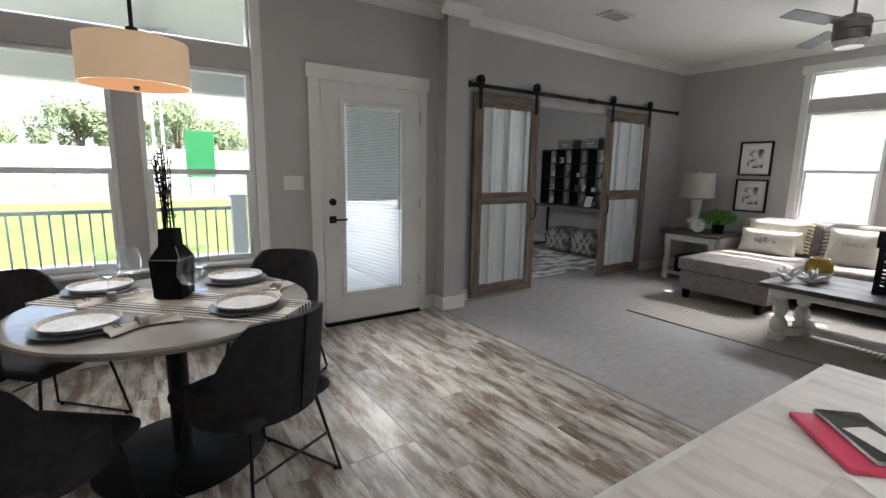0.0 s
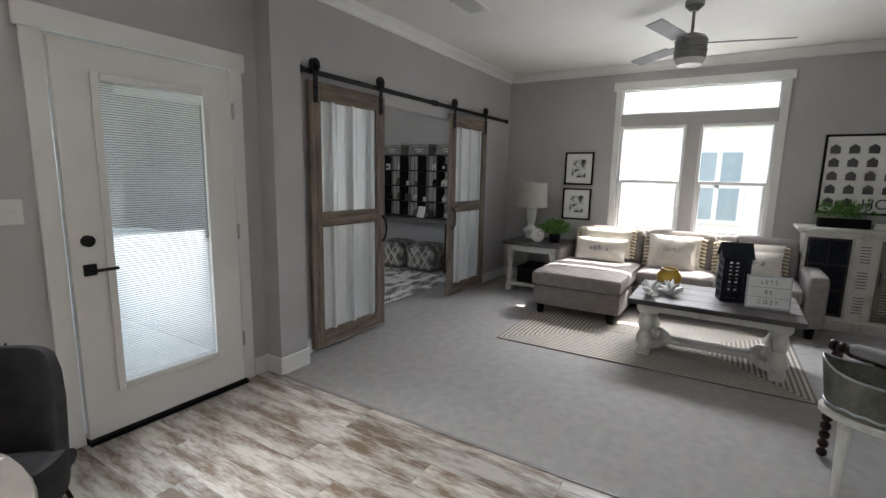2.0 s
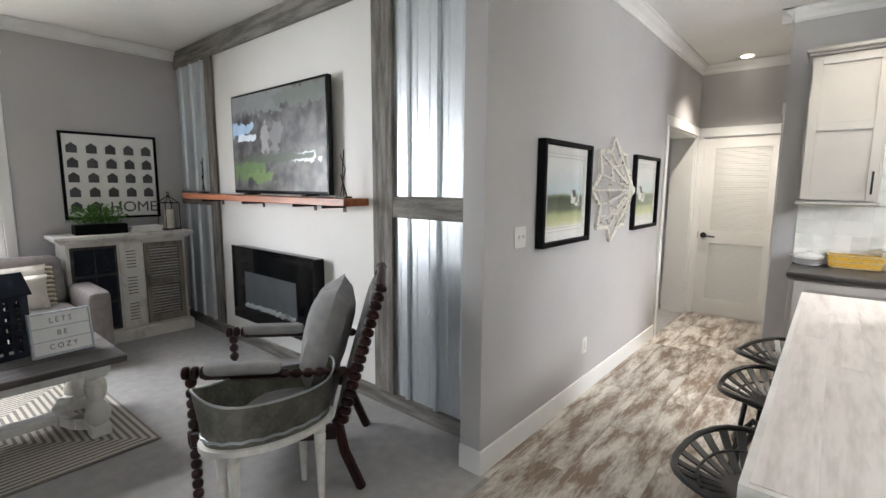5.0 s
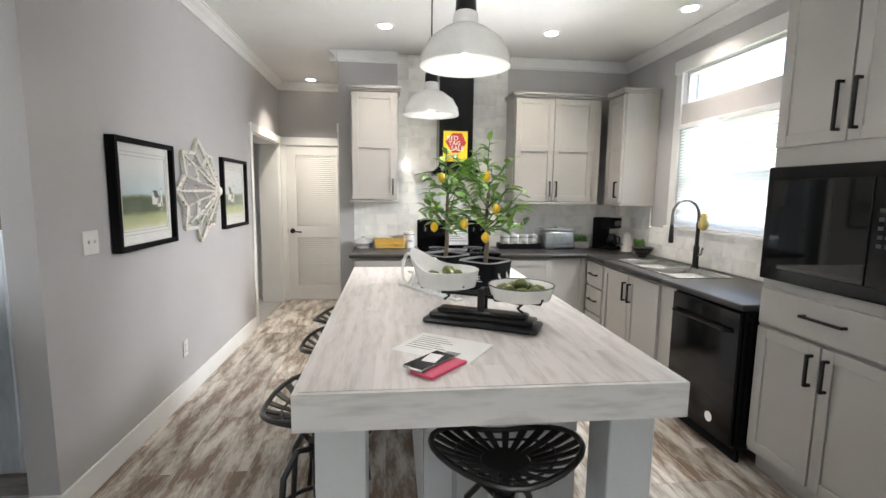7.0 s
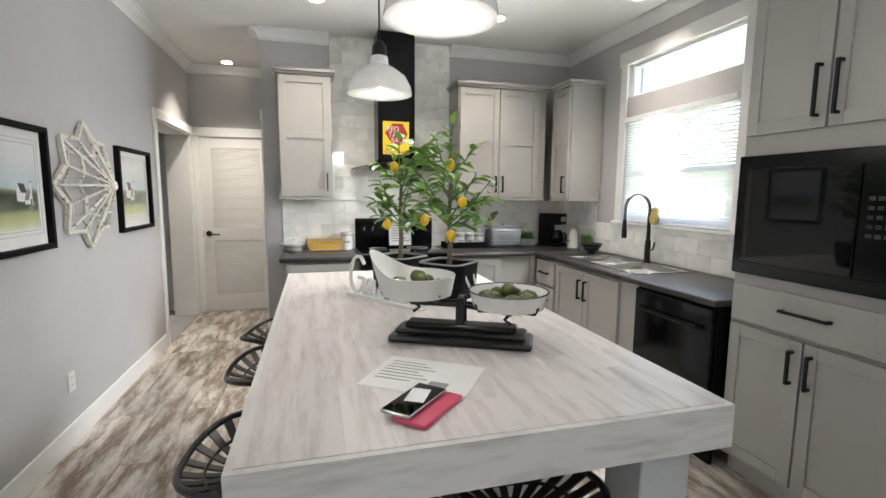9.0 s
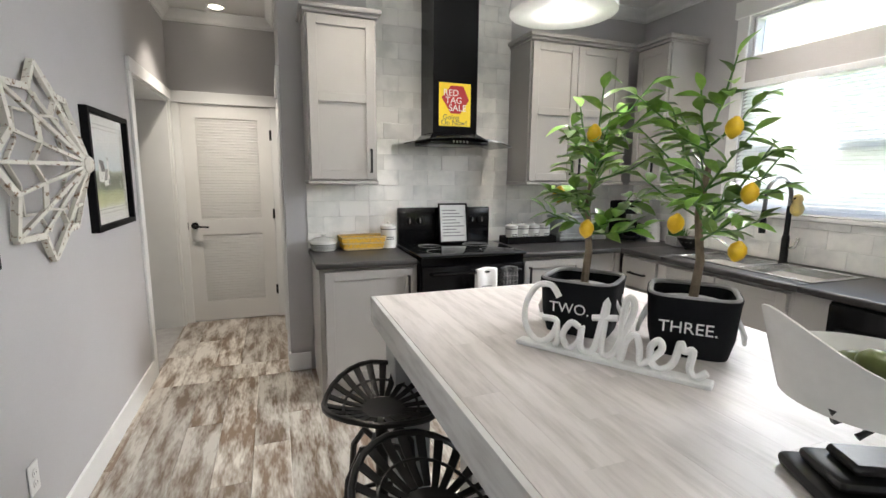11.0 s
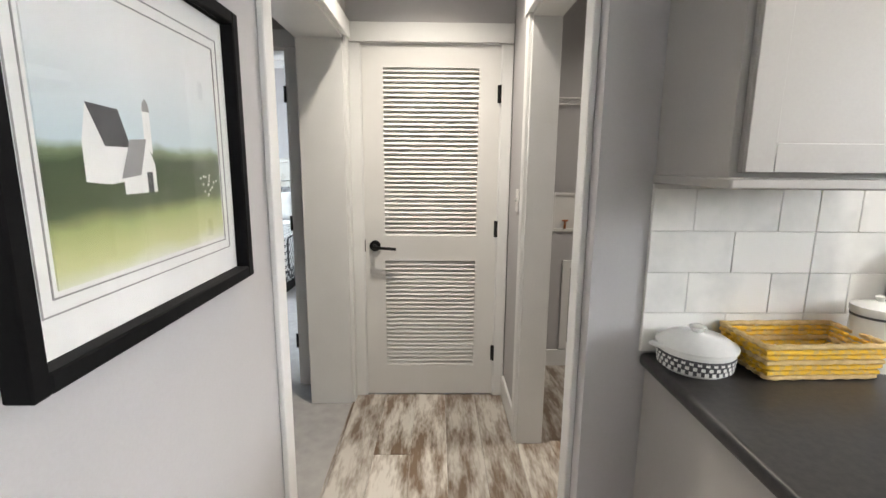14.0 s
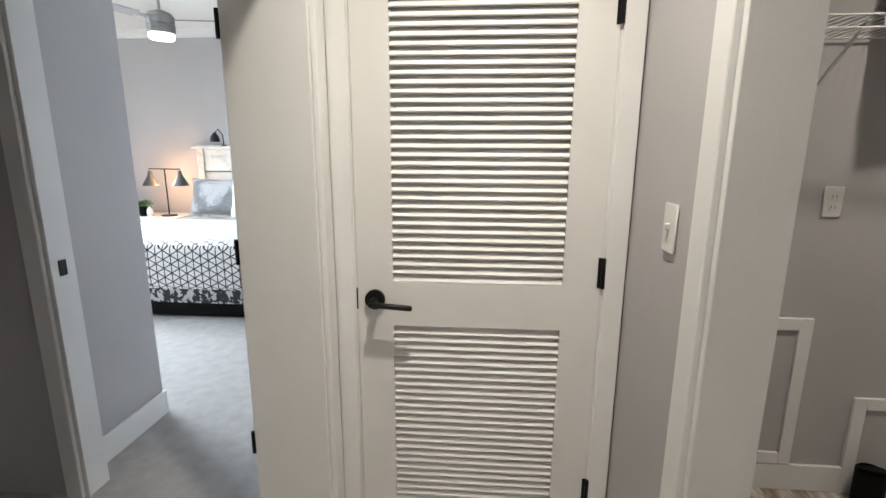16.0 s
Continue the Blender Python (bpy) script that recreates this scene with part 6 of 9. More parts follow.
for s in (-1, 1):
    for k, w in enumerate((0.010, 0.018, 0.010, 0.005)):
        y = s * (0.148 - k * 0.030)
        part("stripe", join(bm_box(-0.609, 0.609, y - w / 2, y + w / 2, 0.0035, 0.0055), bm_box(0.605, 0.609, y - w / 2, y + w / 2, -0.16, 0.004),
                            bm_box(-0.609, -0.605, y - w / 2, y + w / 2, -0.16, 0.004)), M_STRIPE, rn)


def dining_chair(x, y, rz):
    c = thing("dining_chair", x, y, 0, rz, "charcoal felt bucket chair on a thin black wire base", "chair", "chairs round the dining table")
    # bucket shell: seat and wrapped back, local +y faces the table
    n, m, verts, faces = 22, 9, [], []
    for layer, off in ((0, 0.0), (1, 0.03)):
        for i in range(n + 1):
            a = math.pi * (-0.12 + 1.24 * i / n) + math.pi
            cx, cy = math.cos(a), math.sin(a)
            back = max(0.0, -cy)
            for j in range(m + 1):
                v = j / m
                r = 0.10 + 0.155 * min(1, v * 2.2) if v < 0.45 else 0.255 - off * 0.9 + 0.0 * v
                h = 0.0 if v < 0.45 else (v - 0.45) / 0.55
                rise = min(1.0, max(0.0, (back - 0.12) / 0.72))
                top = 0.14 + 0.285 * rise * rise * (3 - 2 * rise)
                z = 0.40 + h * top + off * (1 if h == 0 else 0)
                flare = 0.05 * h * back
                verts.append((cx * (r * 1.08 + flare * 0.4), cy * (r * 0.98 + flare), z))
    k = (n + 1) * (m + 1)
    for layer in (0, 1):
        for i in range(n):
            for j in range(m):
                a = layer * k + i * (m + 1) + j
                q = (a, a + 1, a + m + 2, a + m + 1)
                faces.append(q if layer == 0 else q[::-1])
    for i in range(n):
        a = i * (m + 1) + m
        faces.append((a, k + a, k + a + m + 1, a + m + 1))
    for i in (0, n):
        for j in range(m):
            a = i * (m + 1) + j
            faces.append((a, a + 1, k + a + 1, k + a) if i else (a, k + a, k + a + 1, a + 1))
    bm = faces_bm(verts, faces)
    bmesh.ops.recalc_face_normals(bm, faces=bm.faces[:])
    part("backrest", bm, M_CHAIRFAB, c)
    part("seat", soft(-0.235, 0.235, -0.22, 0.27, 0.395, 0.465, 0.034, 0.012), M_CHAIRFAB, c)
    part("back_seam", tube([(0, -0.262 - 0.045 * t, 0.42 + 0.41 * t) for t in (0, 0.25, 0.5, 0.75, 1)], 0.004, 6), M_DARK, c)
    for s in (-1, 1):
        part("wire_leg", tube([(s * 0.17, 0.20, 0.40), (s * 0.24, 0.25, 0.012), (s * 0.24, -0.25, 0.012), (s * 0.17, -0.17, 0.40)], 0.008, 8), M_BLACK, c)
        for y in (0.22, -0.22):
            part("foot_pad", cyl(0.012, 0, 0.01, s * 0.24, y, 10), M_DARK, c)
    part("cross_wire", join(tube([(-0.17, 0.20, 0.396), (0.17, 0.20, 0.396)], 0.007, 6), tube([(-0.205, -0.21, 0.20), (0.205, -0.21, 0.20)], 0.006, 6)), M_BLACK, c)
    return c


ch = dining_chair(0.44, 1.89, 28)
for x, y, rz in ((-0.31, 1.80, -38), (0.76, 2.88, 137), (-0.38, 2.88, -135)):
    copy_thing(ch, pose(x, y, 0, 0, 0, rz))


def setting(x, y, rz, first=None):
    pl = thing("charger_plate", x, y, 0.7575, rz, "dark slate charger under a dinner plate", "plate", "place settings")
    part("disc", lathe([(0.10, 0), (0.155, 0.006), (0.16, 0.012), (0.15, 0.012), (0.10, 0.006)], 36), M_SLATE, pl)
    d = thing("dinner_plate", x, y, 0.768, rz, "grey hammered stoneware plate with raised rim", "plate", "place settings")
    part("dish", lathe([(0.08, 0), (0.125, 0.006), (0.138, 0.024), (0.133, 0.025), (0.12, 0.010), (0.04, 0.008)], 40), M_STONEWARE, d)
    return pl


for x, y in ((-0.14, 2.10), (0.46, 2.07), (0.51, 2.64), (-0.10, 2.72)):
    setting(x, y, 0)


def napkin(x, y, rz):
    nk = thing("napkin", x, y, 0.757, rz, "folded cream napkin with brown stripes in a ring", "napkin", "place settings")
    n, verts, faces = 12, [], []
    for i in range(n + 1):
        u = i / n
        w = 0.02 + 0.05 * abs(2 * u - 1) ** 1.2
        for j in range(9):
            v = j / 8 * 2 - 1
            verts.append((-0.13 + 0.26 * u, v * w, 0.004 + 0.022 * (1 - v * v) * (0.6 + 0.4 * math.cos(9 * v + 3 * u))))
    for i in range(n):
        for j in range(8):
            a = i * 9 + j
            faces.append((a, a + 1, a + 10, a + 9))
    part("cloth", faces_bm(verts, faces), M_RUNNER, nk)
    part("ring", moved(lathe([(0.022, -0.018), (0.024, -0.018), (0.024, 0.018), (0.022, 0.018)], 16), pose(0, 0, 0.02, 0, 90)), M_GREYFAB, nk)
    for k in (-0.10, -0.085, 0.09, 0.105):
        part("stripe", bm_box(k - 0.003, k + 0.003, -0.04, 0.04, 0.0262, 0.0275), M_INK, nk)


napkin(0.06, 2.02, 20), napkin(0.64, 2.30, 60), napkin(-0.05, 2.48, 10), napkin(0.36, 2.78, -20)


def wine_glass(x, y):
    g = thing("wine_glass", x, y, 0.757, 0, "clear stemmed wine glass standing on the table", "glass", "wine glasses")
    part("bowl", lathe([(0.004, 0.10), (0.034, 0.115), (0.050, 0.150), (0.048, 0.195), (0.039, 0.232), (0.0375, 0.232), (0.046, 0.195), (0.048, 0.15), (0.032, 0.118), (0.002, 0.104)], 24), M_CLEAR, g)
    part("stem", lathe([(0.035, 0.0), (0.034, 0.003), (0.005, 0.008), (0.0035, 0.05), (0.005, 0.10)], 20), M_CLEAR, g)


wine_glass(0.248, 2.172), wine_glass(-0.055, 2.464), wine_glass(0.028, 2.523), wine_glass(0.32, 2.50)
bv = thing("black_vase", 0.20, 2.42, 0.757, 15, "tall angular black vase with dark dried branches", "vase")
part("body", lathe([(0.075, 0.0), (0.09, 0.01), (0.10, 0.19), (0.055, 0.25), (0.05, 0.33), (0.045, 0.33), (0.045, 0.26)], 4), M_DARK, bv, smooth=False)
part("edge_lines", join(*[tube([(0.1 * math.cos(a), 0.1 * math.sin(a), 0.19), (0.056 * math.cos(a), 0.056 * math.sin(a), 0.25)], 0.002, 5) for a in [k * math.pi / 2 for k in range(4)]],
                        tube([(0.1 * math.cos(a), 0.1 * math.sin(a), 0.19) for a in [k * math.pi / 2 for k in range(4)]], 0.002, 5, True)), M_GREYFAB, bv)
rg = random.Random(12)
tw, bd = [], []
for k in range(16):
    a, r = rg.uniform(0, 6.28), rg.uniform(0.01, 0.06)
    h = rg.uniform(0.52, 0.72)
    p1 = Vector((0.02 * math.cos(a), 0.02 * math.sin(a), 0.25))
    p2 = Vector((r * 0.6 * math.cos(a), r * 0.6 * math.sin(a), 0.25 + (h - 0.25) * 0.6))
    p3 = Vector((r * math.cos(a + 0.4), r * math.sin(a + 0.4), h))
    tw.append(tube([p1, p2, p3], 0.0025, 5))
    for q in range(16):
        f = rg.uniform(0.25, 1.0)
        c = p1.lerp(p2, f * 2) if f < 0.5 else p2.lerp(p3, f * 2 - 1)
        bd.append(moved(leaf_bm(rg.uniform(0.015, 0.032), 0.010, n=2), Matrix.Translation(c) @ pose(0, 0, 0, rg.uniform(0, 360), rg.uniform(-80, 10), rg.uniform(0, 360))))
part("branches", join(*tw), M_DARK, bv)
part("dried_leaves", join(*bd), mat("dried_black_leaf", (0.03, 0.028, 0.026), (0.05, 0.045, 0.04), rough=0.8), bv, smooth=False)

M_DRUM = glow("lit_linen_drum", (0.70, 0.50, 0.32), 0.13)
dp = thing("drum_pendant", 0.12, 2.30, CEIL, 0, "drum pendant lamp with a warm lit linen shade", "lamp")
part("shade", lathe([(0.20, -1.13), (0.20, -0.955), (0.197, -0.955), (0.197, -1.13)], 48), M_DRUM, dp, "warm glowing linen shade")
part("diffuser", lathe([(0.19, -1.122), (0.19, -1.118)], 40), glow("lit_diffuser", (0.95, 0.88, 0.74), 0.30), dp)
part("rod", join(cyl(0.008, -0.95, 0, seg=10), cyl(0.022, -0.97, -0.90, seg=12), cyl(0.06, -0.02, 0, seg=20)), M_BLACK, dp)
part("spider", join(tube([(-0.195, 0, -0.96), (0.195, 0, -0.96)], 0.004, 6), tube([(0, -0.195, -0.96), (0, 0.195, -0.96)], 0.004, 6)), M_BLACK, dp)
part("finial", lathe([(0.004, -1.15), (0.012, -1.14), (0.012, -1.122)], 10), M_BLACK, dp)

# ---- kitchen things ----
M_SEATBLACK = mat("black_cast_iron", (0.005, 0.005, 0.005), (0.009, 0.0085, 0.008), rough=0.35, scale=20, bump=0.1)
M_LEMON = mat("lemon_peel", (0.80, 0.52, 0.02), (0.70, 0.42, 0.01), rough=0.4, scale=30, bump=0.3, bump_scale=120)
M_LIME = mat("dark_lime_peel", (0.075, 0.095, 0.015), (0.05, 0.06, 0.012), rough=0.3, scale=12, bump=0.1)
M_BARK = mat("grey_brown_bark", (0.22, 0.17, 0.12), (0.13, 0.10, 0.07), rough=0.9, scale=20, bump=0.6)
M_YELLOWWEAVE = mat("yellow_wicker", (0.82, 0.50, 0.03), (0.66, 0.44, 0.12), rough=0.7, scale=60, bump=0.5, lo=0.45, hi=0.6)
M_POT = mat("black_canvas", (0.004, 0.0045, 0.006), (0.007, 0.0075, 0.009), rough=0.75, fine=300, bump=0.3, spec=0.15)

# island stools with pierced tractor seats
def stool(x, y, rz):
    s = thing("bar_stool", x, y, 0, rz, "black cast-metal bar stool with a pierced tractor seat", "stool", "stools round the island")
    zs = 0.66

    def at(u, a):
        """A point of the saddle: u from hub to rim, a the angle."""
        rx, ry = 0.235 * u, 0.19 * u
        x, y = rx * math.cos(a), ry * math.sin(a)
        z = zs - 0.03 + 0.07 * abs(math.cos(a)) ** 1.5 * u ** 2 + 0.035 * max(0, -math.sin(a)) * u ** 2
        return Vector((x, y, z))
    n = 26
    part("rim", tube([at(1.0, 2 * math.pi * k / n) for k in range(n)], 0.010, 8, True), M_SEATBLACK, s)
    part("inner_ring", tube([at(0.68, 2 * math.pi * k / n) for k in range(n)], 0.005, 6, True), M_SEATBLACK, s)
    part("hub", lathe([(0.075, zs - 0.04), (0.082, zs - 0.03), (0.075, zs - 0.024), (0.03, zs - 0.028)], 24), M_SEATBLACK, s)
    ribs = []
    for k in range(22):
        a = 2 * math.pi * k / 22
        p = [at(u, a) for u in (0.34, 0.55, 0.78, 0.99)]
        d = Vector((-math.sin(a), math.cos(a), 0))
        verts = []
        for i, q in enumerate(p):
            w = 0.009 + 0.005 * i / 3
            verts += [q - d * w + Vector((0, 0, 0.003)), q + d * w + Vector((0, 0, 0.003)), q + d * w - Vector((0, 0, 0.003)), q - d * w - Vector((0, 0, 0.003))]
        fc = []
        for i in range(3):
            for e in range(4):
                f = (e + 1) % 4
                fc.append((4 * i + e, 4 * i + f, 4 * i + 4 + f, 4 * i + 4 + e))
        bm = faces_bm(verts, fc)
        bmesh.ops.recalc_face_normals(bm, faces=bm.faces[:])
        ribs.append(bm)
    rib_mesh = [part("rib", b, M_SEATBLACK, s) for b in ribs]
    part("post", lathe([(0.022, 0.30), (0.022, zs - 0.05), (0.06, zs - 0.04)], 14), M_SEATBLACK, s)
    for k in range(4):
        a = math.pi / 4 + k * math.pi / 2
        c, q = math.cos(a), math.sin(a)
        part("leg", tube([(0.02 * c, 0.02 * q, 0.50), (0.09 * c, 0.09 * q, 0.52), (0.15 * c, 0.15 * q, 0.44), (0.17 * c, 0.17 * q, 0.25), (0.21 * c, 0.21 * q, 0.0)], 0.012, 8), M_SEATBLACK, s)
    part("foot_ring", tube([(0.175 * math.cos(2 * math.pi * k / 24), 0.175 * math.sin(2 * math.pi * k / 24), 0.22) for k in range(24)], 0.009, 8, True), M_SEATBLACK, s)
    part("screw_collar", cyl(0.035, 0.47, 0.53, seg=14), M_SEATBLACK, s)
    return s


st = stool(1.425, -0.27, 90)
copy_thing(st, pose(1.42, -0.95, 0, 0, 0, 94))
copy_thing(st, pose(1.43, -1.47, 0, 0, 0, 76))
copy_thing(st, pose(0.79, 0.10, 0, 0, 0, 176))


def pendant(x, y):
    p = thing("pendant_lamp", x, y, CEIL, 0, "white enamel dome pendant lamp, lit, on a black cord", "lamp", "pendants over the island")
    z = 1.90 - CEIL
    part("shade", lathe([(r * 0.74, z + h * 0.74) for r, h in ((0.21, 0), (0.212, 0.01), (0.205, 0.05), (0.17, 0.115), (0.10, 0.165), (0.06, 0.185), (0.055, 0.235), (0.05, 0.24), (0.05, 0.235), (0.055, 0.183), (0.095, 0.16), (0.165, 0.11), (0.20, 0.05), (0.206, 0.002))], 48), M_WHITE, p)
    part("socket", lathe([(0.037, z + 0.174), (0.034, z + 0.225), (0.015, z + 0.25)], 20), M_BLACK, p)
    part("cord", cyl(0.004, z + 0.245, 0, seg=8), M_BLACK, p)
    part("canopy", cyl(0.06, -0.025, 0, seg=24), M_BLACK, p)
    part("bulb", lathe([(0.008, z + 0.02), (0.03, z + 0.03), (0.034, z + 0.05), (0.02, z + 0.08), (0.015, z + 0.11)], 16), glow("lit_bulb", (1.0, 0.94, 0.86), 3.0) if "lit_bulb" not in bpy.data.materials else bpy.data.materials["lit_bulb"], p)
    # emissive disc added across the mouth in place of enamel catching the bulb
    part("glow_disc", lathe([(0.142, z + 0.010), (0.142, z + 0.013)], 40), glow("disc_glow", (1.0, 0.98, 0.95), 0.9) if "disc_glow" not in bpy.data.materials else bpy.data.materials["disc_glow"], p, "glowing disc standing in for the lit inside of the shade")


# the bulb lies above the lit disc, so the room is lit by the lamp just under it
pendant(0.894, -0.213), pendant(0.925, -1.247)
for x, y in ((1.20, -2.62), (-0.21, -2.59), (-1.02, -1.92), (2.14, -4.64), (0.7, -4.4)):
    r = thing("recessed_light", x, y, CEIL, 0, "white recessed ceiling light, lit", "lamp", "recessed ceiling lights")
    part("trim_ring", lathe([(0.05, -0.004), (0.085, -0.006), (0.085, 0.0), (0.05, 0.0)], 28), M_TRIM, r)
    part("lens", lathe([(0.055, -0.0085), (0.055, -0.0065)], 24), glow("lit_lens", (1.0, 0.9, 0.75), 3.0) if "lit_lens" not in bpy.data.materials else bpy.data.materials["lit_lens"], r)

# lemon trees in canvas pots
def lemon_tree(x, y, rz, word, seed, lemons):
    t = thing("lemon_tree", x, y, 0.95, rz, "small artificial lemon tree in a black canvas pot lettered " + word, "plant", "lemon trees on the island")
    n, verts, faces = 40, [], []
    prof = ((0.095, 0.0), (0.108, 0.06), (0.114, 0.15), (0.117, 0.165), (0.107, 0.165), (0.10, 0.12))
    for r, z in prof:
        for i in range(n):
            a = 2 * math.pi * i / n
            k = (abs(math.cos(a)) ** 5 + abs(math.sin(a)) ** 5) ** (-1 / 5)
            verts.append((r * k * math.cos(a), r * k * math.sin(a), z))
    for q in range(len(prof) - 1):
        for i in range(n):
            j = (i + 1) % n
            faces.append((q * n + i, q * n + j, (q + 1) * n + j, (q + 1) * n + i))
    faces += [tuple(range(n - 1, -1, -1)), tuple((len(prof) - 1) * n + i for i in range(n))]
    part("pot", faces_bm(verts, faces), M_POT, t)
    part("lining", tube([verts[4 * n + i] for i in range(n)], 0.007, 6, True), M_GREYFAB, t, "grey lining rolled over the rim")
    part("soil_moss", lathe([(0.10, 0.12), (0.09, 0.135), (0.03, 0.145)], 20), M_GREYFAB, t)
    letters("lettering", word, 0.045, 0.0005, M_PAPER, t, pose(-0.01, -0.1125, 0.085, 92))
    for s in (-1, 1):
        part("rope_handle", tube([(s * 0.104, -0.04, 0.12), (s * 0.13, -0.03, 0.06), (s * 0.135, 0.0, 0.03), (s * 0.13, 0.03, 0.06), (s * 0.104, 0.04, 0.12)], 0.006, 6), M_MATTEWHITE, t, "white rope handle")
    rg = random.Random(seed)
    trunk = [(0, 0, 0.12), (0.01, 0.0, 0.25), (-0.005, 0.01, 0.38), (0.01, 0.0, 0.52)]
    part("trunk", tube(trunk, 0.013, 8, r_end=0.008), M_BARK, t)
    br, lv = [], []
    for k in range(22):
        z0 = rg.uniform(0.30, 0.60)
        a = k * 2.4 + rg.uniform(-0.4, 0.4)
        ln = rg.uniform(0.10, 0.23)
        up = rg.uniform(0.15, 1.3) if z0 > 0.42 else rg.uniform(-0.2, 0.9)
        p0 = Vector((0.005, 0.0, z0))
        p1 = p0 + Vector((math.cos(a) * math.cos(up), math.sin(a) * math.cos(up), math.sin(up))) * ln * 0.6
        p2 = p1 + Vector((math.cos(a + 0.3) * math.cos(up + 0.2), math.sin(a + 0.3) * math.cos(up + 0.2), math.sin(up + 0.2))) * ln * 0.6
        br.append(tube([p0, p1, p2], 0.004, 5, r_end=0.002))
        for q in range(9):
            f = 0.30 + 0.70 * q / 8
            c = p0.lerp(p1, f * 1.6) if f < 0.6 else p1.lerp(p2, (f - 0.6) / 0.4)
            lv.append((c, math.degrees(a) + rg.uniform(-80, 80), rg.uniform(-55, 15), rg.uniform(-30, 30), rg.uniform(0.05, 0.085)))
    part("branchwork", join(*br), M_LEAFDARK, t)
    for c, az, el, tw_, l in lv:
        me = bpy.data.meshes.get("leaf_%d" % round(l * 100)) or to_mesh("leaf_%d" % round(l * 100), leaf_bm(l, l * 0.50, 0.22, 5), M_LEMONLEAF)
        piece("leaf", me, t, Matrix.Translation(c) @ pose(0, 0, 0, tw_, el, az))
    for lx, ly, lz in lemons:
        part("lemon", moved(lathe([(0.004, -0.042), (0.012, -0.036), (0.026, -0.02), (0.031, 0.0), (0.026, 0.02), (0.012, 0.034), (0.006, 0.040)], 16), pose(lx, ly, lz, 12, 8) @ Matrix.Scale(0.68, 4)), M_LEMON, t, "bright yellow lemon")
    return t


M_LEMONLEAF = mat("glossy_lemon_leaf", (0.11, 0.24, 0.035), (0.24, 0.40, 0.08), rough=0.32, scale=10, bump=0.15, vary=0.45)
lemon_tree(0.837, -1.19, 128, "TWO.", 31, [(0.02, -0.06, 0.60), (0.03, -0.12, 0.33), (-0.10, 0.02, 0.42)])
lemon_tree(0.655, -0.945, 134, "THREE.", 47, [(0.05, -0.08, 0.60), (-0.06, -0.11, 0.36), (0.10, -0.06, 0.44), (0.08, -0.12, 0.30)])

# white script sign
STROKES = [[(0.62, 0.78), (0.48, 0.95), (0.25, 0.9), (0.08, 0.6), (0.08, 0.25), (0.28, 0.03), (0.5, 0.12), (0.6, 0.40), (0.38, 0.42)], [(0.6, 0.40), (0.62, 0.1), (0.58, 0.02)],
           [(0.95, 0.38), (0.82, 0.42), (0.7, 0.2), (0.8, 0.03), (0.95, 0.15), (0.99, 0.4), (0.98, 0.1), (1.08, 0.03), (1.2, 0.15), (1.34, 0.85), (1.29, 0.15), (1.37, 0.03), (1.48, 0.12)], [(1.14, 0.56), (1.5, 0.62)],
           [(1.48, 0.12), (1.70, 0.75), (1.64, 0.95), (1.57, 0.7), (1.56, 0.03), (1.63, 0.32), (1.75, 0.42), (1.81, 0.25), (1.83, 0.05), (1.95, 0.12), (2.09, 0.3), (2.05, 0.42), (1.95, 0.3), (1.98, 0.08), (2.1, 0.03), (2.24, 0.15), (2.31, 0.44), (2.36, 0.34), (2.46, 0.37), (2.44, 0.12), (2.52, 0.03), (2.64, 0.12)]]


def smooth_line(pts, k=6):
    v = [Vector((p[0], 0, p[1])) for p in pts]
    if len(v) < 3:
        return v
    out = []
    for i in range(len(v) - 1):
        p0, p1, p2, p3 = v[max(i - 1, 0)], v[i], v[i + 1], v[min(i + 2, len(v) - 1)]
        for s in range(k):
            u = s / k
            out.append(0.5 * ((2 * p1) + (p2 - p0) * u + (2 * p0 - 5 * p1 + 4 * p2 - p3) * u * u + (3 * p1 - p0 - 3 * p2 + p3) * u ** 3))
    return out + [v[-1]]


sg = thing("script_sign", 1.09, -1.133, 0.95, 123.3, "white wooden script sign reading Gather", "sign")
part("word", moved(join(*[moved(tube([q * 0.18 for q in smooth_line(s)], 0.0088, 8), Matrix.Diagonal((1, 1.0, 1, 1))) for s in STROKES]), pose(0, 0, 0.012)), M_MATTEWHITE, sg)
part("foot_bar", bm_box(-0.005, 0.49, -0.022, 0.022, 0.0, 0.013, 0.003), M_MATTEWHITE, sg)

# kitchen scale with limes
sc = thing("balance_scale", 0.79, -0.32, 0.95, -27, "old black balance scale with white enamel pans", "scale")
part("base", join(bm_box(-0.23, 0.23, -0.07, 0.07, 0, 0.025, 0.012, 2), bm_box(-0.21, 0.21, -0.05, 0.05, 0.025, 0.045, 0.01, 2)), M_SEATBLACK, sc)
part("plinth", bm_box(-0.18, 0.18, -0.035, 0.035, 0.045, 0.062, 0.006), M_SEATBLACK, sc)
part("post", join(bm_box(-0.014, 0.014, -0.03, -0.02, 0.05, 0.15, 0.003), bm_box(-0.014, 0.014, 0.02, 0.03, 0.05, 0.15, 0.003), tube([(0, 0, 0.06), (0, 0, 0.15)], 0.008, 8, r_end=0.010)), M_SEATBLACK, sc)
part("beam", join(strip([(-0.16, -0.02, 0.105), (0, -0.02, 0.125), (0.16, -0.02, 0.125)], 0.012, 0.012), strip([(-0.16, 0.02, 0.105), (0, 0.02, 0.125), (0.16, 0.02, 0.125)], 0.012, 0.012)), M_SEATBLACK, sc)
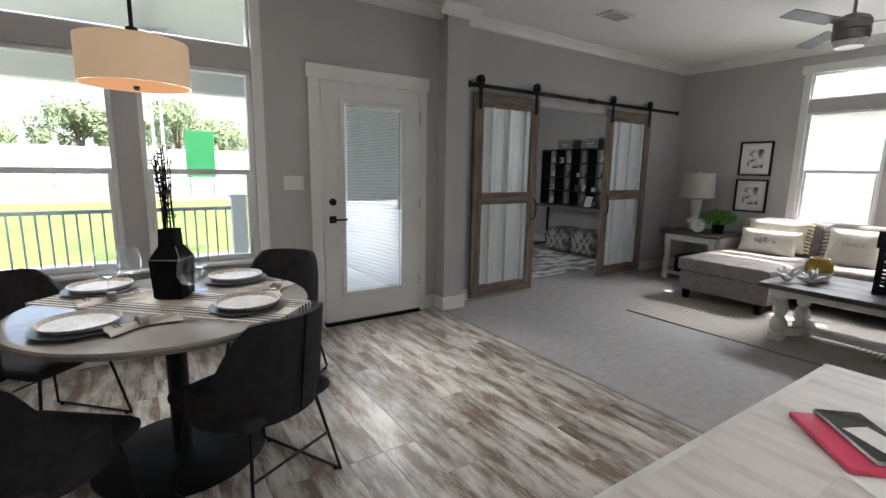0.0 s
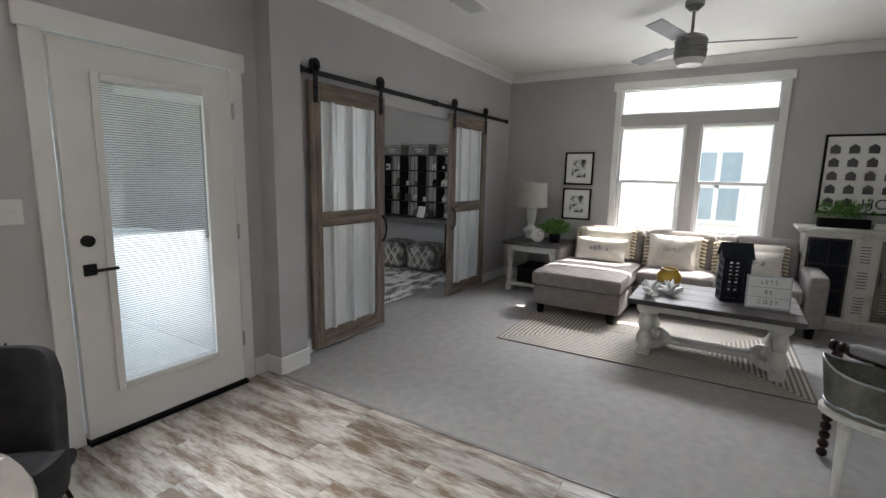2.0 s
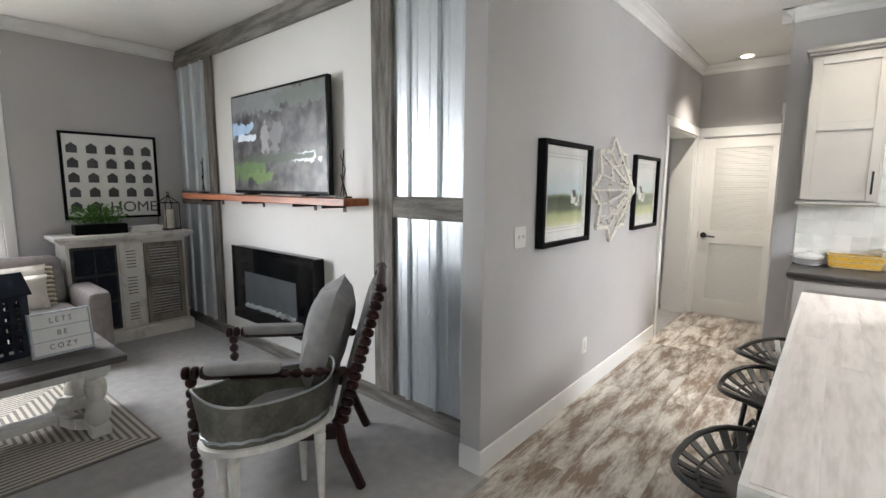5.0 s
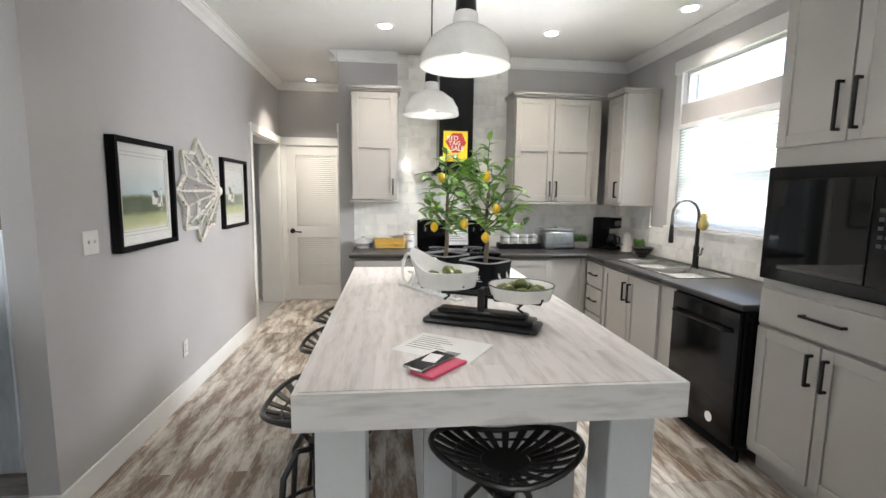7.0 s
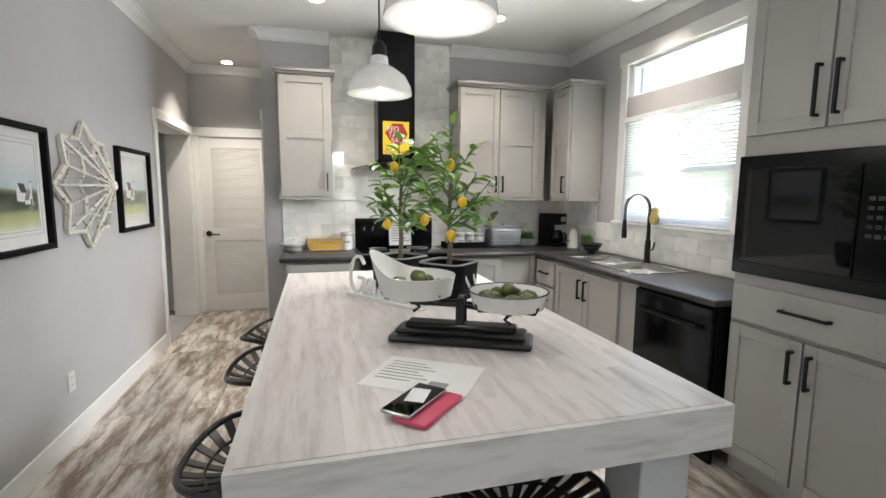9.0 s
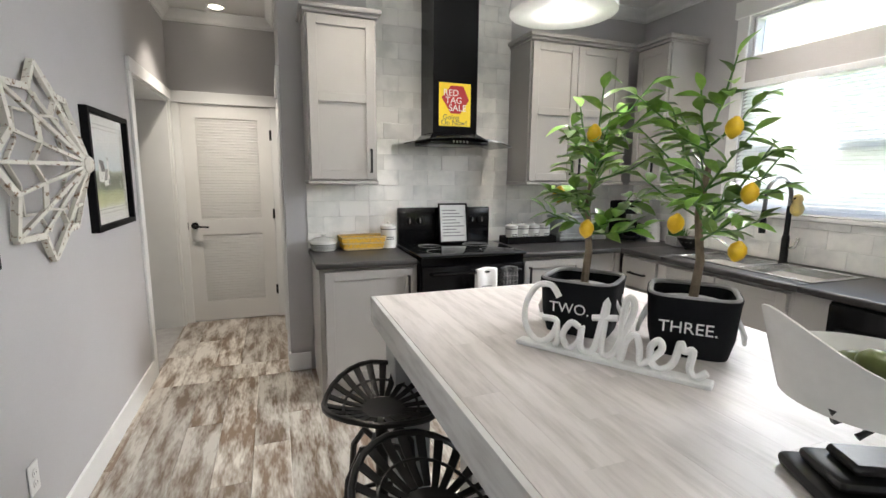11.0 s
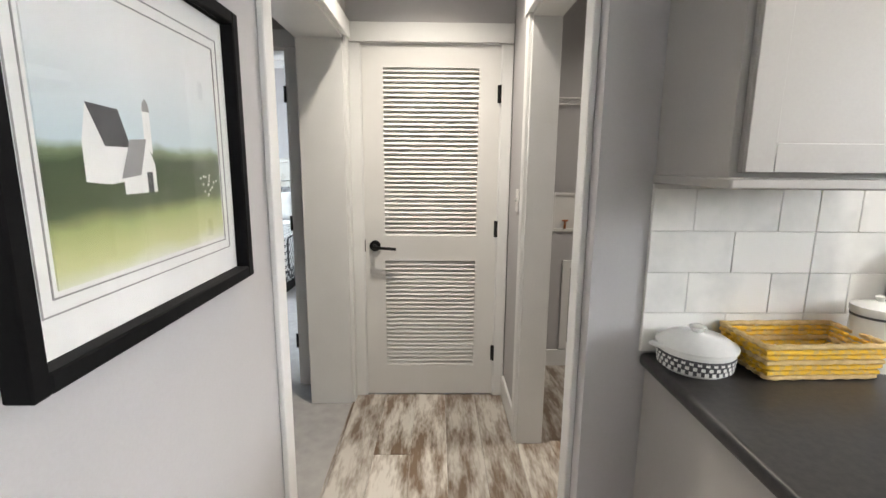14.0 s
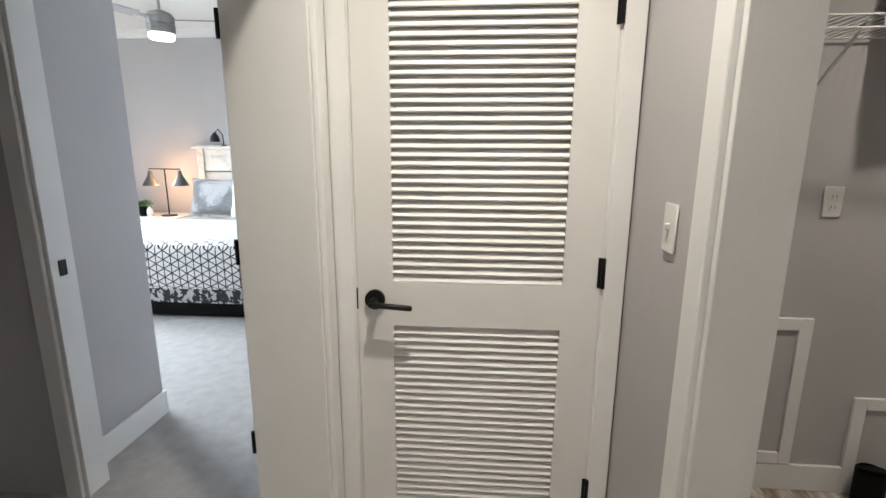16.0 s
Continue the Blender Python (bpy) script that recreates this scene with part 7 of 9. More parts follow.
for s, z in ((-1, 0.10), (1, 0.125)):
    part("hanger", join(tube([(s * 0.16, 0, z - 0.035), (s * 0.14, 0, z - 0.02), (s * 0.165, 0, z + 0.01)], 0.006, 6), *[tube([(s * 0.15, 0, z + 0.01), (s * 0.15 + 0.105 * math.cos(a), 0.105 * math.sin(a), z + 0.02), (s * 0.15 + 0.115 * math.cos(a), 0.115 * math.sin(a), z + 0.04)], 0.006, 6) for a in (0.6, 2.5, 3.8, 5.6)]), M_SEATBLACK, sc)
part("pan", lathe([(0.085, 0.118), (0.11, 0.125), (0.125, 0.175), (0.122, 0.176), (0.107, 0.13), (0.08, 0.124)], 36, -0.15, 0), M_WHITE, sc, "white enamel pan with a thin black rim")
part("pan_rim", tube([(-0.15 + 0.124 * math.cos(a), 0.124 * math.sin(a), 0.176) for a in [k * 0.2094 for k in range(30)]], 0.0025, 5, True), M_INK, sc)
n, verts, faces = 36, [], []
for r, z, f in ((0.085, 0.142, 0), (0.115, 0.15, 0), (0.128, 0.215, 1), (0.125, 0.216, 1), (0.112, 0.155, 0), (0.08, 0.148, 0)):
    for i in range(n):
        a = 2 * math.pi * i / n
        lip = max(0, math.cos(a)) ** 3 * f
        verts.append((0.15 + (r + 0.03 * lip) * math.cos(a), r * math.sin(a), z + 0.075 * lip))
for k in range(5):
    for i in range(n):
        j = (i + 1) % n
        faces.append((k * n + i, k * n + j, (k + 1) * n + j, (k + 1) * n + i))
faces += [tuple(range(n - 1, -1, -1)), tuple(5 * n + i for i in range(n))]
part("scoop_pan", faces_bm(verts, faces), M_WHITE, sc, "white enamel scoop pan")
R = pose(0.79, -0.32, 0.95, 0, 0, -27)
rg = random.Random(9)
for px_, z, cnt in ((-0.15, 0.150, 8), (0.14, 0.178, 5)):
    for k in range(cnt):
        a = k * 6.283 / max(1, cnt - 1) if k else 0
        rr = 0.065 if k else 0.0
        loc = R @ Vector((px_ + rr * math.cos(a), rr * math.sin(a), z + (0.024 if k == 0 else 0.0)))
        single("lime", lathe([(0.004, -0.034), (0.018, -0.026), (0.027, 0.0), (0.018, 0.026), (0.006, 0.034)], 14), M_LIME, "dark green artificial lime in the scale's pan", "fruit",
               Matrix.Translation(loc) @ pose(0, 0, 0, 80 + rg.uniform(-25, 25), 0, rg.uniform(0, 360)), "limes in the scale")

pp = thing("printed_sheet", 0.972, -0.067, 0.9505, 0, "white printed sheets of paper on the island", "paper")
part("sheet", moved(bm_box(-0.14, 0.14, -0.108, 0.108, 0, 0.0008), pose(0, 0, 0, 0, 0, -34)), M_PAPER, pp)
part("printed_text", moved(join(*[bm_box(-0.12, -0.02 + 0.02 * (k % 3), 0.07 - k * 0.02, 0.075 - k * 0.02, 0.0008, 0.0012) for k in range(7)], bm_box(0.03, 0.08, -0.06, -0.03, 0.0008, 0.0012)), pose(0, 0, 0, 0, 0, 146)), M_GREYFAB, pp)
pc = thing("phone_case", 1.005, 0.125, 0.9515, 46, "open pink phone case under the phone", "phone case")
part("shell", bm_box(-0.085, 0.085, -0.042, 0.042, 0, 0.011, 0.004, 2), mat("pink_silicone", (0.62, 0.06, 0.13), (0.55, 0.05, 0.11), rough=0.45), pc)
ph = thing("smartphone", 1.032, 0.105, 0.963, 46, "dark smartphone with a white slip of paper on it", "phone")
part("body", bm_box(-0.08, 0.08, -0.038, 0.038, 0, 0.009, 0.003, 2), M_STEEL, ph)
part("screen", bm_box(-0.077, 0.077, -0.035, 0.035, 0.009, 0.0095), M_DARKGLASS, ph)
part("paper_slip", moved(bm_box(-0.05, 0.02, -0.02, 0.025, 0.0098, 0.0104), pose(0, 0, 0, 0, 0, 15)), M_PAPER, ph)

# range and hood
rn_ = thing("electric_range", 0.885, -2.74, 0, 180, "black electric range with a glass top and an oven drawer", "stove")
part("body", bm_box(0.0, 0.745, 0.03, 0.63, 0.09, 0.90, 0.004), M_BLACKGLOSS, rn_)
part("cooktop", bm_box(-0.004, 0.749, -0.005, 0.62, 0.90, 0.918, 0.006, 2), M_DARKGLASS, rn_)
for x, y, r in ((0.19, 0.16, 0.10), (0.56, 0.16, 0.08), (0.19, 0.43, 0.08), (0.56, 0.43, 0.10)):
    part("burner_ring", tube([(x + r * math.cos(k * 0.2618), y + r * math.sin(k * 0.2618), 0.918) for k in range(24)], 0.0012, 5, True), M_GREYFAB, rn_)
part("oven_door", bm_box(0.006, 0.739, 0.0, 0.03, 0.29, 0.845, 0.006, 2), M_BLACKGLOSS, rn_)
part("oven_window", bm_box(0.15, 0.60, -0.003, 0.0, 0.42, 0.68, 0.002), M_DARKGLASS, rn_)
part("oven_handle", tube([(0.06, 0.0, 0.80), (0.06, -0.045, 0.805), (0.685, -0.045, 0.805), (0.685, 0.0, 0.80)], 0.011), M_BLACKGLOSS, rn_)
part("drawer", bm_box(0.006, 0.739, 0.0, 0.03, 0.10, 0.275, 0.006, 2), M_BLACKGLOSS, rn_)
part("drawer_grip", bm_box(0.25, 0.50, -0.012, 0.0, 0.225, 0.245, 0.005), M_BLACKGLOSS, rn_)
part("backguard", bm_box(0.0, 0.745, 0.585, 0.645, 0.90, 1.185, 0.012, 2), M_BLACKGLOSS, rn_)
part("display", bm_box(0.26, 0.50, 0.580, 0.585, 1.02, 1.14, 0.002), M_DARKGLASS, rn_)
for x in (0.08, 0.16, 0.585, 0.665):
    part("knob", moved(lathe([(0.026, 0), (0.024, 0.018), (0.008, 0.022)], 16), pose(x, 0.584, 1.09, 90)), M_DARK, rn_)
    part("knob_grip", bm_box(x - 0.004, x + 0.004, 0.552, 0.566, 1.072, 1.108), M_STEEL, rn_)
M_LINEN = mat("white_linen", (0.80, 0.80, 0.79), (0.72, 0.72, 0.71), rough=0.95, scale=14, fine=300, bump=0.4, spec=0.15)
for x0, x1, mtl, z0, lab in ((0.42, 0.565, M_LINEN, 0.40, "white dish towel with grey printed words over the oven handle"), (0.60, 0.72, mat("black_checked_cotton", (0.03, 0.03, 0.032), (0.09, 0.09, 0.09), rough=0.95, scale=60), 0.45, "black checked dish towel over the oven handle")):
    tw2 = thing("dish_towel", 0.95, -2.74, 0, 180, lab, "towel", "towels on the oven")
    verts, faces = [], []
    for i in range(11):
        u = i / 10
        for z, y in ((z0 + 0.02, -0.05), (0.75, -0.056), (0.818, -0.052), (0.822, -0.04), (0.80, -0.026), (z0 + 0.12, -0.022)):
            verts.append((x0 + (x1 - x0) * u + 0.01 * (0.8 - z), y + 0.006 * math.sin(u * 9 + z * 4), z + 0.01 * math.sin(3 * u)))
    for i in range(10):
        for j in range(5):
            a = i * 6 + j
            faces.append((a, a + 1, a + 7, a + 6))
    tb_ = part("cloth", faces_bm(verts, faces), mtl, tw2)
    md = tb_.modifiers.new("thickness", "SOLIDIFY")
    md.thickness = 0.004
    if mtl is M_LINEN:
        for k in range(5):
            part("printed_line", bm_box(x0 + 0.035, x1 - 0.04 + 0.01 * (k % 2), -0.0645, -0.0625, 0.47 + k * 0.06, 0.477 + k * 0.06), M_GREYFAB, tw2)
    else:
        part("check_pattern", join(*[bm_box(x0 + 0.005, x1 - 0.002, -0.0645, -0.0635, 0.49 + k * 0.035, 0.492 + k * 0.035) for k in range(9)], *[bm_box(x0 + 0.015 + k * 0.024, x0 + 0.017 + k * 0.024, -0.0645, -0.0635, 0.48, 0.80) for k in range(5)]), M_GREYFAB, tw2)
hd = thing("range_hood", 0.525, -3.398, 1.62, 180, "black chimney range hood with a curved glass canopy", "range hood")
part("chimney", bm_box(-0.165, 0.165, -0.28, 0.0, 0.10, 1.20, 0.003), M_BLACKGLOSS, hd)
part("collar", faces_bm([(-0.165, -0.28, 0.10), (0.165, -0.28, 0.10), (0.165, 0, 0.10), (-0.165, 0, 0.10), (-0.215, -0.36, 0.055), (0.215, -0.36, 0.055), (0.215, 0, 0.055), (-0.215, 0, 0.055)], [(0, 4, 5, 1), (1, 5, 6, 2), (3, 7, 4, 0), (4, 7, 6, 5), (0, 1, 2, 3)]), M_BLACKGLOSS, hd, smooth=False)
part("motor_box", bm_box(-0.215, 0.215, -0.38, 0.0, 0.015, 0.055, 0.01, 2), M_BLACKGLOSS, hd)
n, verts, faces = 24, [], []
for lay in (0.0, 0.006):
    for i in range(n + 1):
        u = 2 * i / n - 1
        z = 0.058 - 0.05 * u * u + lay
        verts += [(u * 0.40, -0.46 + 0.08 * u * u, z), (u * 0.40, 0.0, z)]
k = 2 * (n + 1)
for i in range(n):
    a = 2 * i
    faces += [(a, a + 1, a + 3, a + 2), (k + a, k + a + 2, k + a + 3, k + a + 1), (a, a + 2, k + a + 2, k + a)]
part("glass_canopy", faces_bm(verts, faces), mat("smoked_glass", (0.02, 0.022, 0.022), (0.03, 0.03, 0.03), rough=0.05, bump=0), hd)
for k in range(5):
    part("button", moved(cyl(0.008, 0, 0.004, seg=10), pose(-0.05 + k * 0.025, -0.381, 0.036, 90)), M_STEEL, hd)
sn = thing("sale_sign", 0.505, -3.682 + 0.0, 2.065, 180, "yellow paper sale sign with a red tag shape on the hood", "sign")
sn.location = (0.53, -3.116, 1.768)
part("sheet", bm_box(-0.118, 0.118, 0, 0.002, 0, 0.29), mat("yellow_card", (0.85, 0.62, 0.02), (0.80, 0.57, 0.02), rough=0.5, bump=0), sn)
part("red_tag", faces_bm([(-0.10, -0.0012, 0.19), (-0.03, -0.0012, 0.272), (0.06, -0.0012, 0.272), (0.105, -0.0012, 0.18), (0.04, -0.0012, 0.085), (-0.03, -0.0012, 0.085)], [(0, 5, 4, 3, 2, 1)]), mat("red_ink", (0.45, 0.02, 0.025), None, rough=0.5, bump=0), sn, smooth=False)
for t, z, s, c, x in (("RED", 0.222, 0.062, M_PAPER, -0.03), ("TAG", 0.172, 0.062, M_PAPER, -0.01), ("SALE", 0.122, 0.062, M_PAPER, 0.02), ("Going", 0.058, 0.05, M_INK, -0.03), ("On Now!", 0.022, 0.05, M_INK, -0.005)):
    letters("lettering", t, s, 0.0003, c, sn, pose(x, -0.0018, z, 90))

# framed notice on the cooktop
nt_ = picture("framed_notice", 0.53, -3.10, 0.92, 172, 0.235, 0.30, None, "printed notice in a thin black frame leaning on the range", 0.012, 0.0, 0.016)
nt_.matrix_basis = pose(0.47, -3.255, 0.92, 0, 0, 180) @ pose(0, 0, 0, -9)
part("printed_text", join(*[bm_box(-0.085, 0.085 - 0.03 * (k % 3), -0.0085, -0.007, 0.05 + k * 0.024, 0.058 + k * 0.024) for k in range(9)]), M_GREYFAB, nt_)

# things on the worktop
def casserole(x, y):
    c = thing("covered_dish", x, y, 0.90, 0, "white lidded dish with a black gingham band", "dish")
    part("bowl", lathe([(0.075, 0), (0.085, 0.012), (0.092, 0.055), (0.09, 0.06)], 32), M_WHITE, c)
    part("gingham_band", lathe([(0.0825, 0.008), (0.0865, 0.012), (0.0925, 0.048)], 32), M_INK, c)
    part("gingham_pattern", join(*[moved(bm_box(-0.0045, 0.0045, 0, 0.001, -0.0055, 0.0055), pose(0, 0, 0, 0, 0, k * 11.25 + 5.6 * (r % 2)) @ pose(0, -0.0880 - r * 0.0017, 0.016 + r * 0.013, -8)) for k in range(32) for r in range(3)]), M_WHITE, c)
    part("lid", lathe([(0.096, 0.06), (0.096, 0.066), (0.07, 0.083), (0.02, 0.09), (0.012, 0.095), (0.022, 0.108), (0.01, 0.114)], 32), M_WHITE, c)
    part("side_handle", tube([(0.088, -0.02, 0.06), (0.115, 0, 0.065), (0.088, 0.02, 0.06)], 0.007, 6), M_WHITE, c)


casserole(1.43, -3.30)
bs = thing("wicker_basket", 1.165, -3.30, 0.90, 2, "yellow rectangular wicker basket, empty", "basket")
part("floor", bm_box(-0.13, 0.13, -0.07, 0.07, 0, 0.008), M_YELLOWWEAVE, bs)
for r in range(7):
    z, g = 0.008 + r * 0.0135, 1 + r * 0.022
    n, pts = 48, []
    for i in range(n):
        u = i / n * 4
        s, f = int(u), u - int(u)
        cs = [(-0.135, -0.075), (0.135, -0.075), (0.135, 0.075), (-0.135, 0.075)]
        a, b = cs[s], cs[(s + 1) % 4]
        wv = 0.003 * (1 if (i + r) % 2 else -1)
        pts.append(((a[0] + (b[0] - a[0]) * f) * g + wv, (a[1] + (b[1] - a[1]) * f) * g + wv, z))
    part("weave", tube(pts, 0.0068, 6, True), M_YELLOWWEAVE if r % 3 else mat("straw_wicker_%d" % r, (0.72, 0.54, 0.26), (0.60, 0.42, 0.18), rough=0.7, scale=50, bump=0.4), bs)


def enamel_can(x, y, r, h, label, lid_knob=True):
    c = thing("enamel_canister", x, y, 0.90, 0, label, "canister")
    part("body", lathe([(r, 0), (r, h), (r * 0.98, h)], 26), M_WHITE, c)
    part("rim_line", lathe([(r + 0.001, h - 0.012), (r + 0.001, h - 0.006)], 26), M_INK, c)
    part("lid", lathe([(r + 0.003, h), (r + 0.003, h + 0.015), (r * 0.6, h + 0.024), (0.008, h + 0.028), (0.011, h + 0.04), (0.004, h + 0.044)], 26), M_WHITE, c)
    part("printed_word", join(*[moved(bm_box(-r * 0.5, r * 0.5, -0.001, 0.001, -0.003, 0.003), pose(0, r * 1.0, h * 0.55 - 0.014 * k)) for k in range(2)]), M_INK, c)
    return c


enamel_can(0.965, -3.31, 0.055, 0.145, "tall white enamel canister with dark lettering")
tr = thing("caddy_tray", -0.17, -3.25, 0.90, 0, "black wooden caddy tray holding four canisters", "tray")
part("floor", bm_box(-0.22, 0.22, -0.075, 0.075, 0.0, 0.008), M_DARK, tr)
for b in ((-0.22, 0.22, 0.067, 0.075), (-0.22, 0.22, -0.075, -0.067), (-0.22, -0.212, -0.067, 0.067), (0.212, 0.22, -0.067, 0.067)):
    part("side", bm_box(b[0], b[1], b[2], b[3], 0.008, 0.055, 0.002), M_DARK, tr)
for k in range(4):
    c = enamel_can(-0.17 - 0.147 + k * 0.098, -3.25, 0.047, 0.115, "small white enamel canister in the black caddy")
    c.location.z = 0.908
gt = thing("tin_bread_box", -0.58, -3.26, 0.90, 0, "galvanized tin bread box with ribbed sides and a lid", "tin")
part("body", bm_box(-0.16, 0.16, -0.10, 0.10, 0, 0.19, 0.03, 3), M_GALV, gt)
for z in (0.03, 0.06, 0.13, 0.16):
    part("rib", bm_box(-0.163, 0.163, -0.103, 0.103, z, z + 0.008, 0.003), M_GALV, gt)
part("lid", bm_box(-0.168, 0.168, -0.108, 0.108, 0.19, 0.21, 0.008, 2), M_GALV, gt)
part("knob", lathe([(0.012, 0.21), (0.02, 0.225), (0.012, 0.235)], 14), M_GALV, gt)
gp = thing("herb_planter", -0.84, -3.28, 0.90, 0, "clump of green grass in a low grey planter", "plant")
part("planter", bm_box(-0.08, 0.08, -0.06, 0.06, 0, 0.075, 0.004), M_GREYFAB, gp)
rg = random.Random(77)
part("grass", join(*[tube([(x, y, 0.07), (x + rg.uniform(-0.02, 0.02), y + rg.uniform(-0.02, 0.02), 0.07 + rg.uniform(0.04, 0.085))], 0.0035, 4, r_end=0.001) for x, y in [(rg.uniform(-0.07, 0.07), rg.uniform(-0.05, 0.05)) for _ in range(160)]]), M_LEAFDARK, gp)
cm = thing("coffee_maker", -1.11, -3.21, 0.90, 215, "black drip coffee maker with a glass carafe", "coffee maker")
part("tower", join(bm_box(-0.09, 0.09, 0.02, 0.12, 0, 0.33, 0.01, 2), bm_box(-0.09, 0.09, -0.11, 0.02, 0.0, 0.03, 0.008), bm_box(-0.09, 0.09, -0.11, 0.02, 0.22, 0.33, 0.012, 2)), M_DARK, cm)
part("carafe", lathe([(0.05, 0.032), (0.068, 0.06), (0.066, 0.11), (0.045, 0.15), (0.047, 0.165)], 22, 0, -0.045), M_DARKGLASS, cm)
part("carafe_handle", tube([(0, -0.10, 0.14), (0, -0.14, 0.13), (0, -0.14, 0.07), (0, -0.11, 0.06)], 0.008, 6), M_DARK, cm)
part("badge", bm_box(-0.06, 0.06, -0.113, -0.11, 0.25, 0.30, 0.004), M_STEEL, cm)
mk = thing("milk_jug", -1.22, -3.00, 0.90, 0, "white enamel jug with a peaked lid", "jug")
part("body", lathe([(0.05, 0), (0.052, 0.01), (0.048, 0.13), (0.036, 0.16), (0.038, 0.17), (0.02, 0.185), (0.006, 0.19), (0.009, 0.20)], 22), M_WHITE, mk)
part("printed_word", bm_box(0.0505, 0.053, -0.03, 0.03, 0.06, 0.08), M_GREYFAB, mk)
gp2 = thing("herb_planter", -1.23, -2.77, 0.90, 70, "clump of green grass in a low grey planter", "plant")
part("planter", bm_box(-0.09, 0.09, -0.05, 0.05, 0, 0.075, 0.004), M_GREYFAB, gp2)
part("grass", join(*[tube([(x, y, 0.07), (x + rg.uniform(-0.02, 0.02), y + rg.uniform(-0.02, 0.02), 0.07 + rg.uniform(0.04, 0.085))], 0.0035, 4, r_end=0.001) for x, y in [(rg.uniform(-0.08, 0.08), rg.uniform(-0.04, 0.04)) for _ in range(160)]]), M_LEAFDARK, gp2)
fb = thing("colander_bowl", -1.15, -2.57, 0.90, 0, "small black speckled footed bowl", "bowl")
part("bowl", lathe([(0.04, 0), (0.035, 0.012), (0.06, 0.03), (0.095, 0.085), (0.10, 0.09), (0.092, 0.085), (0.055, 0.035)], 28), M_SEATBLACK, fb)
part("pierced_band", join(*[moved(cyl(0.005, 0, 0.002, seg=8), pose(0, 0, 0, 0, 0, k * 22.5) @ pose(0, -0.08, 0.06, 60)) for k in range(16)]), M_GREYFAB, fb)
hd2 = thing("bird_ornament", -1.27, -1.93, 1.20, 0, "small yellow bird ornament on the window sill", "ornament")
part("body", lathe([(0.012, 0), (0.035, 0.02), (0.04, 0.05), (0.025, 0.085), (0.03, 0.105), (0.02, 0.13), (0.004, 0.137)], 16), mat("yellow_ceramic", (0.55, 0.42, 0.12), (0.40, 0.33, 0.14), rough=0.35), hd2)
part("beak", tube([(0.025, 0, 0.11), (0.045, 0, 0.105)], 0.006, 6, r_end=0.001), M_DARK, hd2)

sk = thing("double_sink", -1.025, -1.96, 0.90, 0, "stainless double-bowl sink set in the counter", "sink")
part("flange", join(bm_box(-0.21, -0.19, -0.445, 0.445, 0, 0.005, 0.002), bm_box(0.19, 0.21, -0.445, 0.445, 0, 0.005, 0.002), bm_box(-0.19, 0.19, -0.445, -0.415, 0, 0.005, 0.002), bm_box(-0.19, 0.19, 0.415, 0.445, 0, 0.005, 0.002), bm_box(-0.19, 0.19, -0.02, 0.02, 0, 0.005, 0.002)), M_STEEL, sk)
for y0, y1 in ((-0.415, -0.02), (0.02, 0.415)):
    v = [(-0.19, y0, 0), (0.19, y0, 0), (0.19, y1, 0), (-0.19, y1, 0), (-0.16, y0 + 0.03, -0.17), (0.16, y0 + 0.03, -0.17), (0.16, y1 - 0.03, -0.17), (-0.16, y1 - 0.03, -0.17)]
    part("basin", faces_bm(v, [(0, 1, 5, 4), (1, 2, 6, 5), (2, 3, 7, 6), (3, 0, 4, 7), (4, 5, 6, 7)]), M_STEEL, sk)
    part("drain", cyl(0.035, -0.17, -0.167, 0.0, (y0 + y1) / 2, 18), M_DARK, sk)
fc = thing("spring_faucet", -1.25, -1.96, 0.90, 0, "tall black and steel spring-neck kitchen faucet", "faucet")
part("base", lathe([(0.03, 0), (0.03, 0.008), (0.022, 0.02), (0.022, 0.16), (0.018, 0.18)], 18), M_BLACK, fc)
part("riser", cyl(0.015, 0.16, 0.36, seg=14), M_BLACK, fc)
arc = [(0.0, 0, 0.34)] + [(0.11 - 0.11 * math.cos(a), 0, 0.42 + 0.11 * math.sin(a)) for a in [k * math.pi / 10 for k in range(11)]] + [(0.22, 0, 0.34)]
M_SPRING = mat("dark_spring_steel", (0.16, 0.16, 0.165), (0.10, 0.10, 0.105), rough=0.35, metal=0.9)
part("neck", tube(arc, 0.012, 10), M_SPRING, fc)
part("spring", join(*[tube([(p[0] + 0.013 * math.cos(t), 0.013 * math.sin(t), p[2]) for t in [q * 0.785 for q in range(8)]], 0.0022, 4, True) for p in [(0, 0, 0.345 + 0.012 * k) for k in range(7)]]), M_STEEL, fc)
part("spray_head", lathe([(0.018, 0.20), (0.02, 0.23), (0.014, 0.34)], 14, 0.22, 0), M_BLACK, fc)
part("lever", tube([(0, 0.02, 0.10), (0.0, 0.06, 0.115), (0.0, 0.075, 0.17)], 0.008, 8), M_STEEL, fc)
bl = thing("window_blind", -1.325, -2.41, 0, 0, "white slatted window blind, lowered and half open", "blind")
bsl = to_mesh("blind_slat", moved(bm_box(-0.016, 0.016, 0.0, 1.10, -0.0008, 0.0008), pose(0, 0, 0, 0, 42)), M_SLAT)
part("head_rail", bm_box(-0.03, 0.02, -0.0, 1.10, 2.03, 2.07, 0.003), M_VINYL, bl)
for k in range(33):
    piece("slat", bsl, bl, pose(-0.02, 0, 1.225 + k * 0.0248))
part("bottom_rail", bm_box(-0.035, -0.005, 0, 1.10, 1.203, 1.215, 0.002), M_VINYL, bl)
for y in (0.15, 0.95):
    part("cord", tube([(-0.02, y, 1.21), (-0.02, y, 2.04)], 0.001, 4), M_VINYL, bl)
